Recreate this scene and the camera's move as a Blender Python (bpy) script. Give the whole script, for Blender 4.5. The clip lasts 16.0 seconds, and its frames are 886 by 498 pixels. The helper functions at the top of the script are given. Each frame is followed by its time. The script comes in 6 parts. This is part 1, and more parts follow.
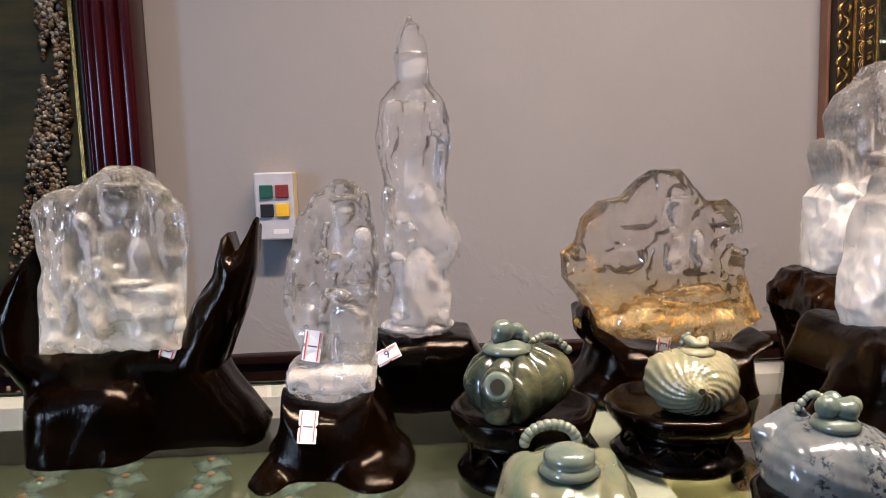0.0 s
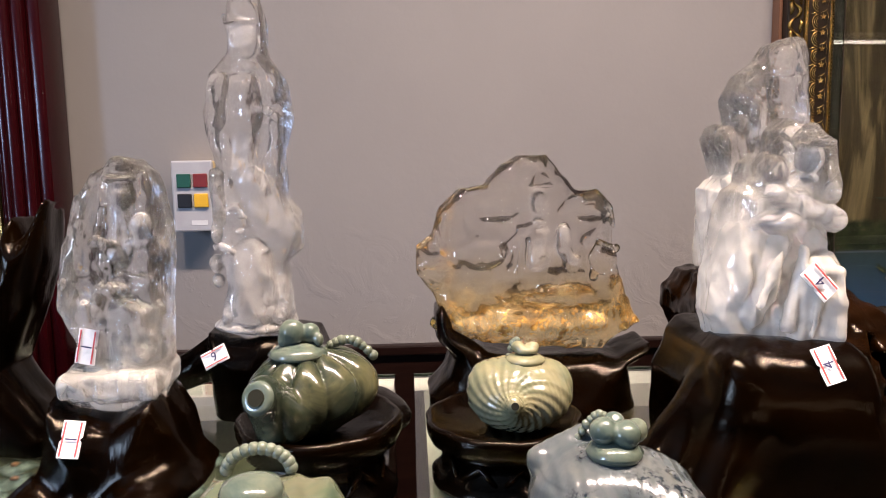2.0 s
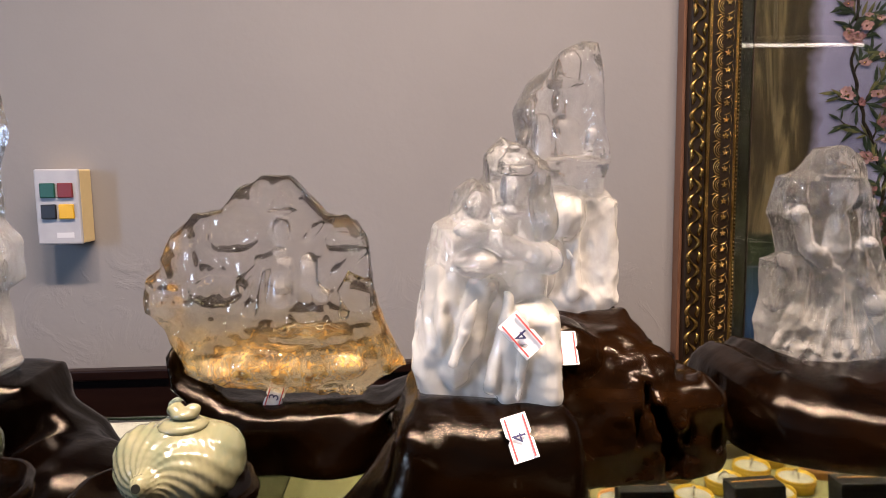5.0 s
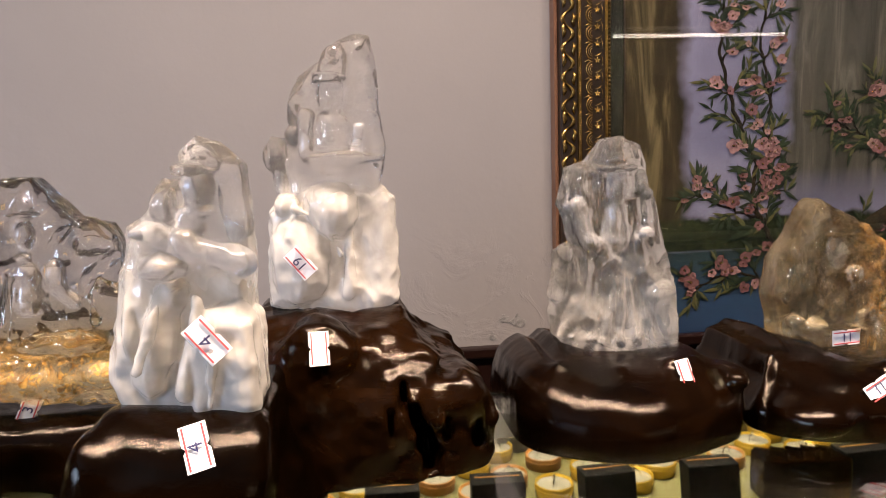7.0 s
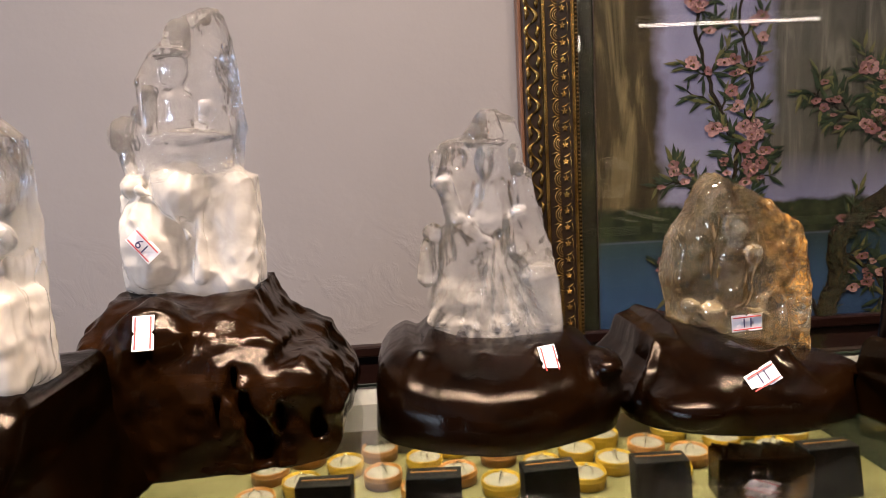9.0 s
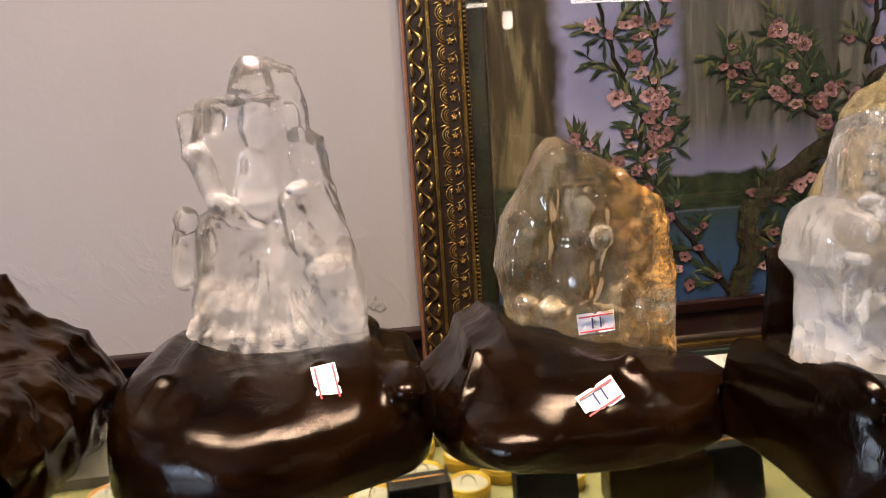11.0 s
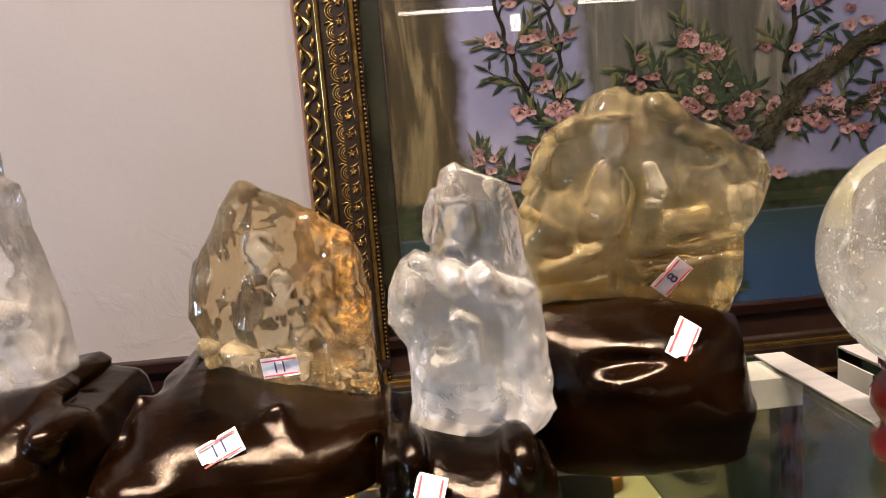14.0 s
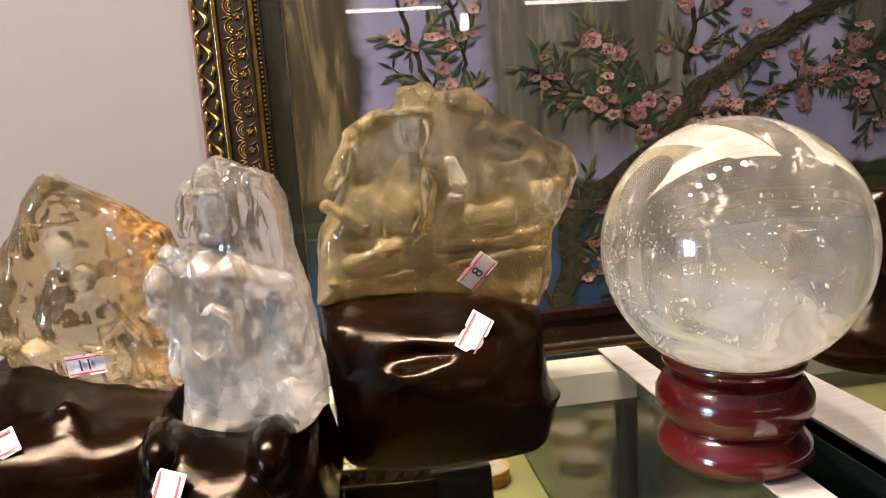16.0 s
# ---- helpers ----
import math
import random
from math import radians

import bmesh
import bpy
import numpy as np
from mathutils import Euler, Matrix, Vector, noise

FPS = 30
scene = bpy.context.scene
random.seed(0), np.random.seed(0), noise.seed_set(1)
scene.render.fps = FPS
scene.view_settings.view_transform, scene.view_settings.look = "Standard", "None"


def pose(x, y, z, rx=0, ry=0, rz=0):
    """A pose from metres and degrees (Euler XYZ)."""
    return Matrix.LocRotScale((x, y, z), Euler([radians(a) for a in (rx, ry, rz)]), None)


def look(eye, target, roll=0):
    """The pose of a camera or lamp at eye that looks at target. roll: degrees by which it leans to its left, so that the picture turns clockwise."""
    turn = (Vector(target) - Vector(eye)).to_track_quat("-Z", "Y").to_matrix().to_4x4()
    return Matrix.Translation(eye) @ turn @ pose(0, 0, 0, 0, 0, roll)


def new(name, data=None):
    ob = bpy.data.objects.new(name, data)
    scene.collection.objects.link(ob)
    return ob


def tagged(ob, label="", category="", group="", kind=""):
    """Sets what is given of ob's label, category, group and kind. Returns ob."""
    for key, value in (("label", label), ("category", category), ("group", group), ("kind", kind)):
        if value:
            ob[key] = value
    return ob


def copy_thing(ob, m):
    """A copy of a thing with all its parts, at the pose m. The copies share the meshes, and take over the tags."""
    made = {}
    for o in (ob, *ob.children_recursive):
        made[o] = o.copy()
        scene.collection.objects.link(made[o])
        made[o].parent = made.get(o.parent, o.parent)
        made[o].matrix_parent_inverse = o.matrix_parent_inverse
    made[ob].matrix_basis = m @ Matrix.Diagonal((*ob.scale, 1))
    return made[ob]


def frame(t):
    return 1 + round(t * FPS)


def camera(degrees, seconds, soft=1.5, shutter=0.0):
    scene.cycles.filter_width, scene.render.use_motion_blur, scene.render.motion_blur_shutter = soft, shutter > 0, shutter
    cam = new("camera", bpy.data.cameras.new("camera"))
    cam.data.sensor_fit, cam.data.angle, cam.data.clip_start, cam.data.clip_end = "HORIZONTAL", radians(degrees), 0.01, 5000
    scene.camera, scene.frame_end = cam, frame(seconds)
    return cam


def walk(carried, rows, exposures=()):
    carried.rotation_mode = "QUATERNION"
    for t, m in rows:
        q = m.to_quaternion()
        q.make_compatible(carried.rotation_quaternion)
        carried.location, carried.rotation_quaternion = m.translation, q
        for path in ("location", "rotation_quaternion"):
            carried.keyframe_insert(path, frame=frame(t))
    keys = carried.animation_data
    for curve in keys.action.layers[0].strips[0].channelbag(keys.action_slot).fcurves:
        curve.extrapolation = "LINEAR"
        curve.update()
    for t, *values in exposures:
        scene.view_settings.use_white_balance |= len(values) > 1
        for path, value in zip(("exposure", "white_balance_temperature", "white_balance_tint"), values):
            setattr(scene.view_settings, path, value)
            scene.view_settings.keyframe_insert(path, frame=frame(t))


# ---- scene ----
cam = camera(65.0, 16.0, 0.6)
PATH = [
    (0, (0.19, 0.06, 1.178), (0.286, 2.045, 0.952), -1.8),
    (0.5, (0.228, 0.038, 1.179), (0.292, 2.023, 0.949), -2.0),
    (1, (0.259, 0.033, 1.174), (0.329, 2.019, 0.955), -1.8),
    (1.5, (0.281, 0.057, 1.175), (0.456, 2.035, 0.937), -1.6),
    (2, (0.318, 0.112, 1.164), (0.409, 2.096, 0.932), -1.0),
    (2.5, (0.357, 0.148, 1.169), (0.407, 2.132, 0.92), -1.5),
    (3, (0.378, 0.158, 1.172), (0.435, 2.139, 0.909), -1.1),
    (3.5, (0.398, 0.172, 1.166), (0.404, 2.154, 0.894), -1.5),
    (4, (0.44, 0.175, 1.173), (0.43, 2.161, 0.937), -2.5),
    (4.2, (0.455, 0.172, 1.174), (0.462, 2.158, 0.942), -1.9),
    (6.3, (0.573, 0.172, 1.177), (0.773, 2.148, 0.946), -2.3),
    (6.5, (0.589, 0.172, 1.176), (0.795, 2.147, 0.943), -2.3),
    (7, (0.63, 0.171, 1.175), (0.858, 2.141, 0.921), -1.9),
    (7.5, (0.664, 0.172, 1.173), (0.884, 2.143, 0.909), -2.3),
    (8, (0.685, 0.177, 1.164), (0.874, 2.15, 0.901), -2.3),
    (8.5, (0.722, 0.177, 1.155), (0.855, 2.156, 0.891), -2.9),
    (9, (0.758, 0.183, 1.155), (0.866, 2.164, 0.9), -2.9),
    (9.5, (0.791, 0.213, 1.15), (0.914, 2.188, 0.859), -2.9),
    (9.7, (0.81, 0.227, 1.147), (0.973, 2.195, 0.834), -3.1),
    (11.8, (0.922, 0.29, 1.138), (1.176, 2.249, 0.826), -3.7),
    (12, (0.947, 0.283, 1.141), (1.183, 2.245, 0.829), -3.7),
    (12.5, (0.987, 0.28, 1.145), (1.183, 2.248, 0.848), -3.1),
    (13, (1.021, 0.28, 1.146), (1.17, 2.251, 0.841), -3.8),
    (13.5, (1.052, 0.27, 1.147), (1.208, 2.24, 0.839), -3.8),
    (14, (1.071, 0.264, 1.149), (1.212, 2.235, 0.844), -4.5),
    (14.5, (1.082, 0.267, 1.147), (1.205, 2.24, 0.841), -4.7),
    (15, (1.112, 0.269, 1.141), (1.269, 2.237, 0.82), -4.7),
    (15.5, (1.142, 0.263, 1.139), (1.363, 2.224, 0.815), -4.5),
    (16, (1.156, 0.255, 1.14), (1.406, 2.214, 0.825), -4.1),
]
walk(cam, [(t, look(eye, target, roll)) for t, eye, target, roll in PATH], [(0, -0.38, 6850, 19), (4, -0.35, 6900, 19), (7, -0.31, 7100, 19), (9.5, -0.22, 7050, 19), (12, 0.07, 7100, 18), (16, 0.12, 7050, 17)])

# ---- world and light ----
world = bpy.data.worlds.new("world")
scene.world = world
world.use_nodes = True
wn = world.node_tree.nodes
sky = wn.new("ShaderNodeTexSky")
sky.sky_type, sky.sun_disc, sky.sun_elevation, sky.sun_rotation = "NISHITA", False, radians(40), radians(250)
world.node_tree.links.new(sky.outputs[0], wn["Background"].inputs[0])
wn["Background"].inputs[1].default_value = 0.08


def lamp(name, kind, m, power, colour, sx=0.1, sy=None):
    d = bpy.data.lights.new(name, kind)
    d.energy, d.color = power, colour
    if kind == "AREA":
        d.shape = "RECTANGLE" if sy else "DISK"
        d.size = sx
        if sy:
            d.size_y = sy
    ob = new(name, d)
    ob.matrix_world = m
    return ob


WARM, COOL = (1.0, 0.86, 0.74), (0.38, 0.62, 1.0)
CEIL = 2.7
SPOTS = [(-0.06, 0.24), (0.34, 0.26), (0.72, 0.26), (1.08, 0.26), (1.42, 0.24)]
for sx_, sy_ in SPOTS:
    lamp("downlight_lamp", "AREA", pose(sx_, sy_, CEIL - 0.03), 22.0, WARM, 0.13).data.spread = radians(125)
lamp("window_daylight", "AREA", pose(-2.15, -1.2, 1.5, 0, -90, -12), 122.0, COOL, 0.8, 0.8)


# ---- materials ----
def nodes_of(name):
    m = bpy.data.materials.new(name)
    m.use_nodes = True
    nt = m.node_tree
    return m, nt, nt.nodes["Principled BSDF"]


def node(nt, kind, **inputs):
    n = nt.nodes.new(kind)
    for k, v in inputs.items():
        n.inputs[k].default_value = v
    return n


def noise_tex(nt, scale, detail=4.0, rough=0.6, coord="Object", stretch=None, distort=0.0):
    tc = nt.nodes.new("ShaderNodeTexCoord")
    n = nt.nodes.new("ShaderNodeTexNoise")
    n.inputs["Scale"].default_value = scale
    n.inputs["Detail"].default_value = detail
    n.inputs["Roughness"].default_value = rough
    n.inputs["Distortion"].default_value = distort
    if stretch:
        mp = nt.nodes.new("ShaderNodeMapping")
        mp.inputs["Scale"].default_value = stretch
        nt.links.new(tc.outputs[coord], mp.inputs["Vector"])
        nt.links.new(mp.outputs[0], n.inputs["Vector"])
    else:
        nt.links.new(tc.outputs[coord], n.inputs["Vector"])
    return n


def ramp(nt, src, stops):
    r = nt.nodes.new("ShaderNodeValToRGB")
    while len(r.color_ramp.elements) < len(stops):
        r.color_ramp.elements.new(0.5)
    for e, (p, c) in zip(r.color_ramp.elements, stops):
        e.position = p
        e.color = c if len(c) == 4 else (*c, 1)
    nt.links.new(src, r.inputs[0])
    return r


def bump(nt, height, strength, dist, into):
    b = nt.nodes.new("ShaderNodeBump")
    b.inputs["Strength"].default_value = strength
    b.inputs["Distance"].default_value = dist
    nt.links.new(height, b.inputs["Height"])
    nt.links.new(b.outputs[0], into.inputs["Normal"])
    return b


def plain(name, a, b=None, rough=0.5, metal=0.0, scale=30.0, bumps=0.2, dist=0.001, rough2=None, stretch=None, coat=0.0, detail=5.0, spec=0.5):
    """Two tones mixed by noise, with fine relief."""
    m, nt, p = nodes_of(name)
    n = noise_tex(nt, scale, detail, stretch=stretch)
    r = ramp(nt, n.outputs["Fac"], [(0.3, a), (0.7, b or a)])
    nt.links.new(r.outputs[0], p.inputs["Base Color"])
    p.inputs["Metallic"].default_value = metal
    rr = ramp(nt, n.outputs["Fac"], [(0.3, (rough,) * 3), (0.75, (rough2 if rough2 is not None else rough,) * 3)])
    nt.links.new(rr.outputs[0], p.inputs["Roughness"])
    p.inputs["Coat Weight"].default_value = coat
    p.inputs["Specular IOR Level"].default_value = spec
    p.inputs["Coat Roughness"].default_value = 0.08
    if bumps:
        n2 = noise_tex(nt, scale * 6, 3.0, stretch=stretch)
        bump(nt, n2.outputs["Fac"], bumps, dist, p)
    return m


def clear_glass(name, tint=(1, 1, 1), rough=0.0):
    m, nt, p = nodes_of(name)
    p.inputs["Base Color"].default_value = (*tint, 1)
    p.inputs["Transmission Weight"].default_value = 1.0
    p.inputs["Roughness"].default_value = rough
    p.inputs["IOR"].default_value = 1.45
    return m


def crystal_mat(name, tint=(1, 1, 1), low_tint=None, milk=(0.95, 0.93, 0.89), milk2=None, low=0.02, high=0.12, amount=0.9, base=0.02, veil=0.05, cut=0.55, flecks=None, tint_z=(0.06, 0.16), gaps=0.12, wisp=26.0, both_sides=False, through_light=0.14):
    """Rock crystal: clear above, milky below the heights low to high, with veils, cracks and coloured flecks inside."""
    m, nt, p = nodes_of(name)
    tc = nt.nodes.new("ShaderNodeTexCoord")
    sep = nt.nodes.new("ShaderNodeSeparateXYZ")
    nt.links.new(tc.outputs["Object"], sep.inputs[0])

    def span(src, a, b, to0=0.0, to1=1.0):
        r = nt.nodes.new("ShaderNodeMapRange")
        for k, v in (("From Min", a), ("From Max", b), ("To Min", to0), ("To Max", to1)):
            r.inputs[k].default_value = v
        nt.links.new(src, r.inputs["Value"])
        return r.outputs[0]

    def calc(op, a, b):
        n = nt.nodes.new("ShaderNodeMath")
        n.operation = op
        for k, v in ((0, a), (1, b)):
            if isinstance(v, (int, float)):
                n.inputs[k].default_value = v
            else:
                nt.links.new(v, n.inputs[k])
        return n.outputs[0]

    p.inputs["Transmission Weight"].default_value = 1.0
    p.inputs["IOR"].default_value = 1.58
    p.inputs["Roughness"].default_value = 0.0
    if low_tint:
        tr_ = ramp(nt, span(sep.outputs["Z"], *tint_z), [(0.0, low_tint), (1.0, tint)])
        nt.links.new(tr_.outputs[0], p.inputs["Base Color"])
    else:
        p.inputs["Base Color"].default_value = (*tint, 1)
    rg = nt.nodes.new("ShaderNodeTexVoronoi")
    rg.inputs["Scale"].default_value = 105.0
    rg.inputs["Detail"].default_value = 1.0
    mp = nt.nodes.new("ShaderNodeMapping")
    mp.inputs["Scale"].default_value = (1.0, 1.0, 0.42)
    warp = nt.nodes.new("ShaderNodeVectorMath")
    warp.operation = "MULTIPLY_ADD"
    nt.links.new(noise_tex(nt, 22.0, 2.0).outputs["Color"], warp.inputs[0])
    warp.inputs[1].default_value = (0.02, 0.02, 0.02)
    nt.links.new(tc.outputs["Object"], warp.inputs[2])
    nt.links.new(warp.outputs[0], mp.inputs["Vector"])
    nt.links.new(mp.outputs[0], rg.inputs["Vector"])
    bump(nt, rg.outputs["Distance"], cut * 0.5, 0.0022, p)
    d = nt.nodes.new("ShaderNodeBsdfPrincipled")
    tone = ramp(nt, noise_tex(nt, 36.0, 3.0, 0.5, distort=1.0).outputs["Fac"], [(0.32, milk2 or tuple(k * 0.92 for k in milk)), (0.62, milk)])
    nt.links.new(tone.outputs[0], d.inputs["Base Color"])
    d.inputs["Roughness"].default_value = 0.06
    bump(nt, rg.outputs["Distance"], 0.3, 0.0020, d)
    depth = span(sep.outputs["Z"], low, high, amount, base)
    cloud = ramp(nt, noise_tex(nt, 28.0, 3.0, 0.5, distort=1.2).outputs["Fac"], [(0.38, (gaps,) * 3), (0.60, (1.0,) * 3)])
    cover = calc("MULTIPLY", depth, cloud.outputs[0])
    wisps = ramp(nt, noise_tex(nt, wisp, 6.0, 0.75, distort=2.0 if wisp < 40 else 0.4).outputs["Fac"], [(0.56, (0, 0, 0)), (0.66, (1, 1, 1))])
    cover = calc("MAXIMUM", cover, calc("MULTIPLY", wisps.outputs[0], veil * 3))
    cover = calc("MINIMUM", cover, 0.96)
    mx = nt.nodes.new("ShaderNodeMixShader")
    nt.links.new(cover, mx.inputs[0])
    straight = nt.nodes.new("ShaderNodeBsdfTransparent")
    if low_tint:
        nt.links.new(tr_.outputs[0], straight.inputs[0])
    else:
        straight.inputs[0].default_value = (*tint, 1)
    stone = nt.nodes.new("ShaderNodeMixShader")
    stone.inputs[0].default_value = through_light
    nt.links.new(p.outputs[0], stone.inputs[1])
    nt.links.new(straight.outputs[0], stone.inputs[2])
    nt.links.new(stone.outputs[0], mx.inputs[1])
    nt.links.new(d.outputs[0], mx.inputs[2])
    last = mx
    if flecks:
        fa, fb, (xa, xb), (za, zb), dens = flecks
        fn = noise_tex(nt, 120.0, 4.0, 0.7, distort=1.5)
        big = noise_tex(nt, 28.0, 4.0, 0.6, distort=1.0)
        where = calc("MAXIMUM", span(calc("ABSOLUTE", sep.outputs["X"], 0.0) if both_sides else sep.outputs["X"], xa, xb), span(sep.outputs["Z"], za, zb))
        val = calc("ADD", calc("MULTIPLY", fn.outputs["Fac"], 0.6), calc("MULTIPLY", big.outputs["Fac"], 0.5))
        mask = calc("MULTIPLY", span(val, 0.60 - 0.10 * dens, 0.68 - 0.10 * dens), where)
        st = nt.nodes.new("ShaderNodeBsdfPrincipled")
        sc = ramp(nt, noise_tex(nt, 180.0, 2.0).outputs["Fac"], [(0.35, fa), (0.65, fb)])
        nt.links.new(sc.outputs[0], st.inputs["Base Color"])
        st.inputs["Roughness"].default_value = 0.12
        m2 = nt.nodes.new("ShaderNodeMixShader")
        nt.links.new(calc("MULTIPLY", mask, 0.85), m2.inputs[0])
        nt.links.new(mx.outputs[0], m2.inputs[1])
        nt.links.new(st.outputs[0], m2.inputs[2])
        last = m2
    nt.links.new(last.outputs[0], nt.nodes["Material Output"].inputs[0])
    return m


def wood_mat(name, dark, light, rough=0.13, scale=9.0):
    m, nt, p = nodes_of(name)
    n = noise_tex(nt, scale, 6.0, 0.62, stretch=(1.0, 1.0, 2.6), distort=1.2)
    r = ramp(nt, n.outputs["Fac"], [(0.32, dark), (0.72, light)])
    nt.links.new(r.outputs[0], p.inputs["Base Color"])
    rr = ramp(nt, noise_tex(nt, 30.0, 4.0).outputs["Fac"], [(0.3, (rough,) * 3), (0.8, (rough + 0.10,) * 3)])
    nt.links.new(rr.outputs[0], p.inputs["Roughness"])
    p.inputs["Specular IOR Level"].default_value = 0.15
    p.inputs["Specular Tint"].default_value = (1.0, 0.84, 0.66, 1)
    n2 = noise_tex(nt, 160.0, 5.0, 0.65, stretch=(1, 1, 0.35))
    bump(nt, n2.outputs["Fac"], 0.42, 0.0012, p)
    return m


def glow(name, colour, strength):
    m, nt, p = nodes_of(name)
    p.inputs["Emission Color"].default_value = (*colour, 1)
    p.inputs["Emission Strength"].default_value = strength
    return m


def wall_mat():
    m, nt, p = nodes_of("aged_plaster")
    n = noise_tex(nt, 1.6, 5.0, 0.6)
    r = ramp(nt, n.outputs["Fac"], [(0.3, (0.195, 0.181, 0.175)), (0.7, (0.222, 0.206, 0.198))])
    nt.links.new(r.outputs[0], p.inputs["Base Color"])
    p.inputs["Roughness"].default_value = 0.62
    # blisters of old paint, in a band of damp low on the wall
    tc = nt.nodes.new("ShaderNodeTexCoord")
    sep = nt.nodes.new("ShaderNodeSeparateXYZ")
    nt.links.new(tc.outputs["Object"], sep.inputs[0])
    mr = nt.nodes.new("ShaderNodeMapRange")
    mr.inputs["From Min"].default_value, mr.inputs["From Max"].default_value = 1.08, 1.0
    nt.links.new(sep.outputs["Z"], mr.inputs["Value"])
    b1 = noise_tex(nt, 11.0, 6.0, 0.6, distort=0.9)
    bl = ramp(nt, b1.outputs["Fac"], [(0.50, (0, 0, 0)), (0.78, (1, 1, 1))])
    mul = nt.nodes.new("ShaderNodeMath")
    mul.operation = "MULTIPLY"
    nt.links.new(bl.outputs[0], mul.inputs[0])
    nt.links.new(mr.outputs[0], mul.inputs[1])
    fine = noise_tex(nt, 55.0, 4.0)
    add_ = nt.nodes.new("ShaderNodeMath")
    add_.operation = "MULTIPLY_ADD"
    nt.links.new(fine.outputs["Fac"], add_.inputs[0])
    add_.inputs[1].default_value = 0.28
    nt.links.new(mul.outputs[0], add_.inputs[2])
    bump(nt, add_.outputs[0], 0.5, 0.003, p)
    return m


M_WALL = wall_mat()
M_DADO = plain("dark_wood_panel", (0.006, 0.002, 0.0017), (0.012, 0.0045, 0.003), 0.35, scale=6, stretch=(1, 1, 8), spec=0.2)
M_FLOOR = plain("dark_floor", (0.022, 0.019, 0.017), (0.04, 0.035, 0.03), 0.4, scale=5)
M_CEIL = plain("ceiling_paint", (0.52, 0.48, 0.44), (0.58, 0.54, 0.50), 0.8, scale=3)
# for the unseen walls, kept very dark so wood and glass reflect little
M_ROOM = plain("unseen_dark_brown_wall", (0.010, 0.007, 0.005), (0.018, 0.013, 0.010), 0.7, scale=3)
M_WOOD = [wood_mat("lacquered_root_wood", (0.0002, 0.0001, 0.00005), (0.0042, 0.0015, 0.0003), 0.09),
          wood_mat("black_root_wood", (0.0002, 0.0001, 0.0001), (0.0018, 0.0007, 0.0003), 0.10),
          wood_mat("brown_root_wood", (0.0003, 0.0001, 0.0001), (0.0066, 0.0023, 0.0005), 0.09),
          wood_mat("red_root_wood", (0.0004, 0.0002, 0.0001), (0.012, 0.0042, 0.0010), 0.09)]
M_CLEAR = crystal_mat("clear_crystal", low_tint=(1.0, 0.97, 0.86), milk=(0.97, 0.94, 0.82), low=0.08, high=0.17, amount=0.42, base=0.08, veil=0.07, gaps=0.6, cut=0.8)
M_TALL = crystal_mat("faintly_clouded_crystal", low=0.09, high=0.20, amount=0.30, base=0.05, veil=0.05, gaps=0.60, cut=0.7)
M_MILKY = crystal_mat("milky_crystal", milk=(0.90, 0.845, 0.745), low=0.165, high=0.20, amount=0.54, base=0.06, veil=0.06, gaps=0.75, cut=0.7)
M_MILKYLOW = crystal_mat("milky_footed_crystal", milk=(0.90, 0.845, 0.745), low=0.12, high=0.19, amount=0.54, base=0.06, veil=0.06, gaps=0.75, cut=0.7)
M_HALF = crystal_mat("half_milky_crystal", milk=(0.94, 0.90, 0.82), low=0.04, high=0.13, amount=0.42, base=0.05, veil=0.06, gaps=0.7, cut=0.8)
M_CITRINE = crystal_mat("citrine", (0.99, 0.96, 0.92), (0.97, 0.84, 0.55), (0.94, 0.70, 0.32), (0.66, 0.32, 0.06), 0.070, 0.105, 0.32, 0.0, 0.02, 0.3, ((0.20, 0.07, 0.01), (0.85, 0.50, 0.12), (0.060, 0.088), (0.100, 0.066), 0.42), (0.08, 0.13), both_sides=True)
M_SMOKY = crystal_mat("smoky_crystal", (0.86, 0.71, 0.46), (0.95, 0.89, 0.70), (0.90, 0.80, 0.55), (0.62, 0.46, 0.22), 0.03, 0.08, 0.34, 0.05, 0.04, 0.4, ((0.10, 0.035, 0.006), (0.52, 0.27, 0.06), (0.010, 0.060), (-.02, -.03), 1.0), (0.05, 0.10))
M_YELLOW = crystal_mat("yellow_smoky_crystal", (0.93, 0.86, 0.64), (0.66, 0.46, 0.18), (0.80, 0.66, 0.36), (0.60, 0.45, 0.19), 0.08, 0.19, 0.16, 0.09, 0.10, 0.6, ((0.20, 0.11, 0.02), (0.75, 0.58, 0.24), (0.04, 0.075), (-.02, -.03), 0.35), (0.09, 0.15))
# the milk low in the ball also paints the bright caustic there
M_BALL = crystal_mat("crystal_ball_quartz", (1.0, 0.99, 0.96), None, (0.95, 0.90, 0.78), (0.80, 0.72, 0.52), -0.062, 0.008, 0.95, 0.07, 0.12, 0.0, gaps=0.5, wisp=75.0, through_light=0.0)


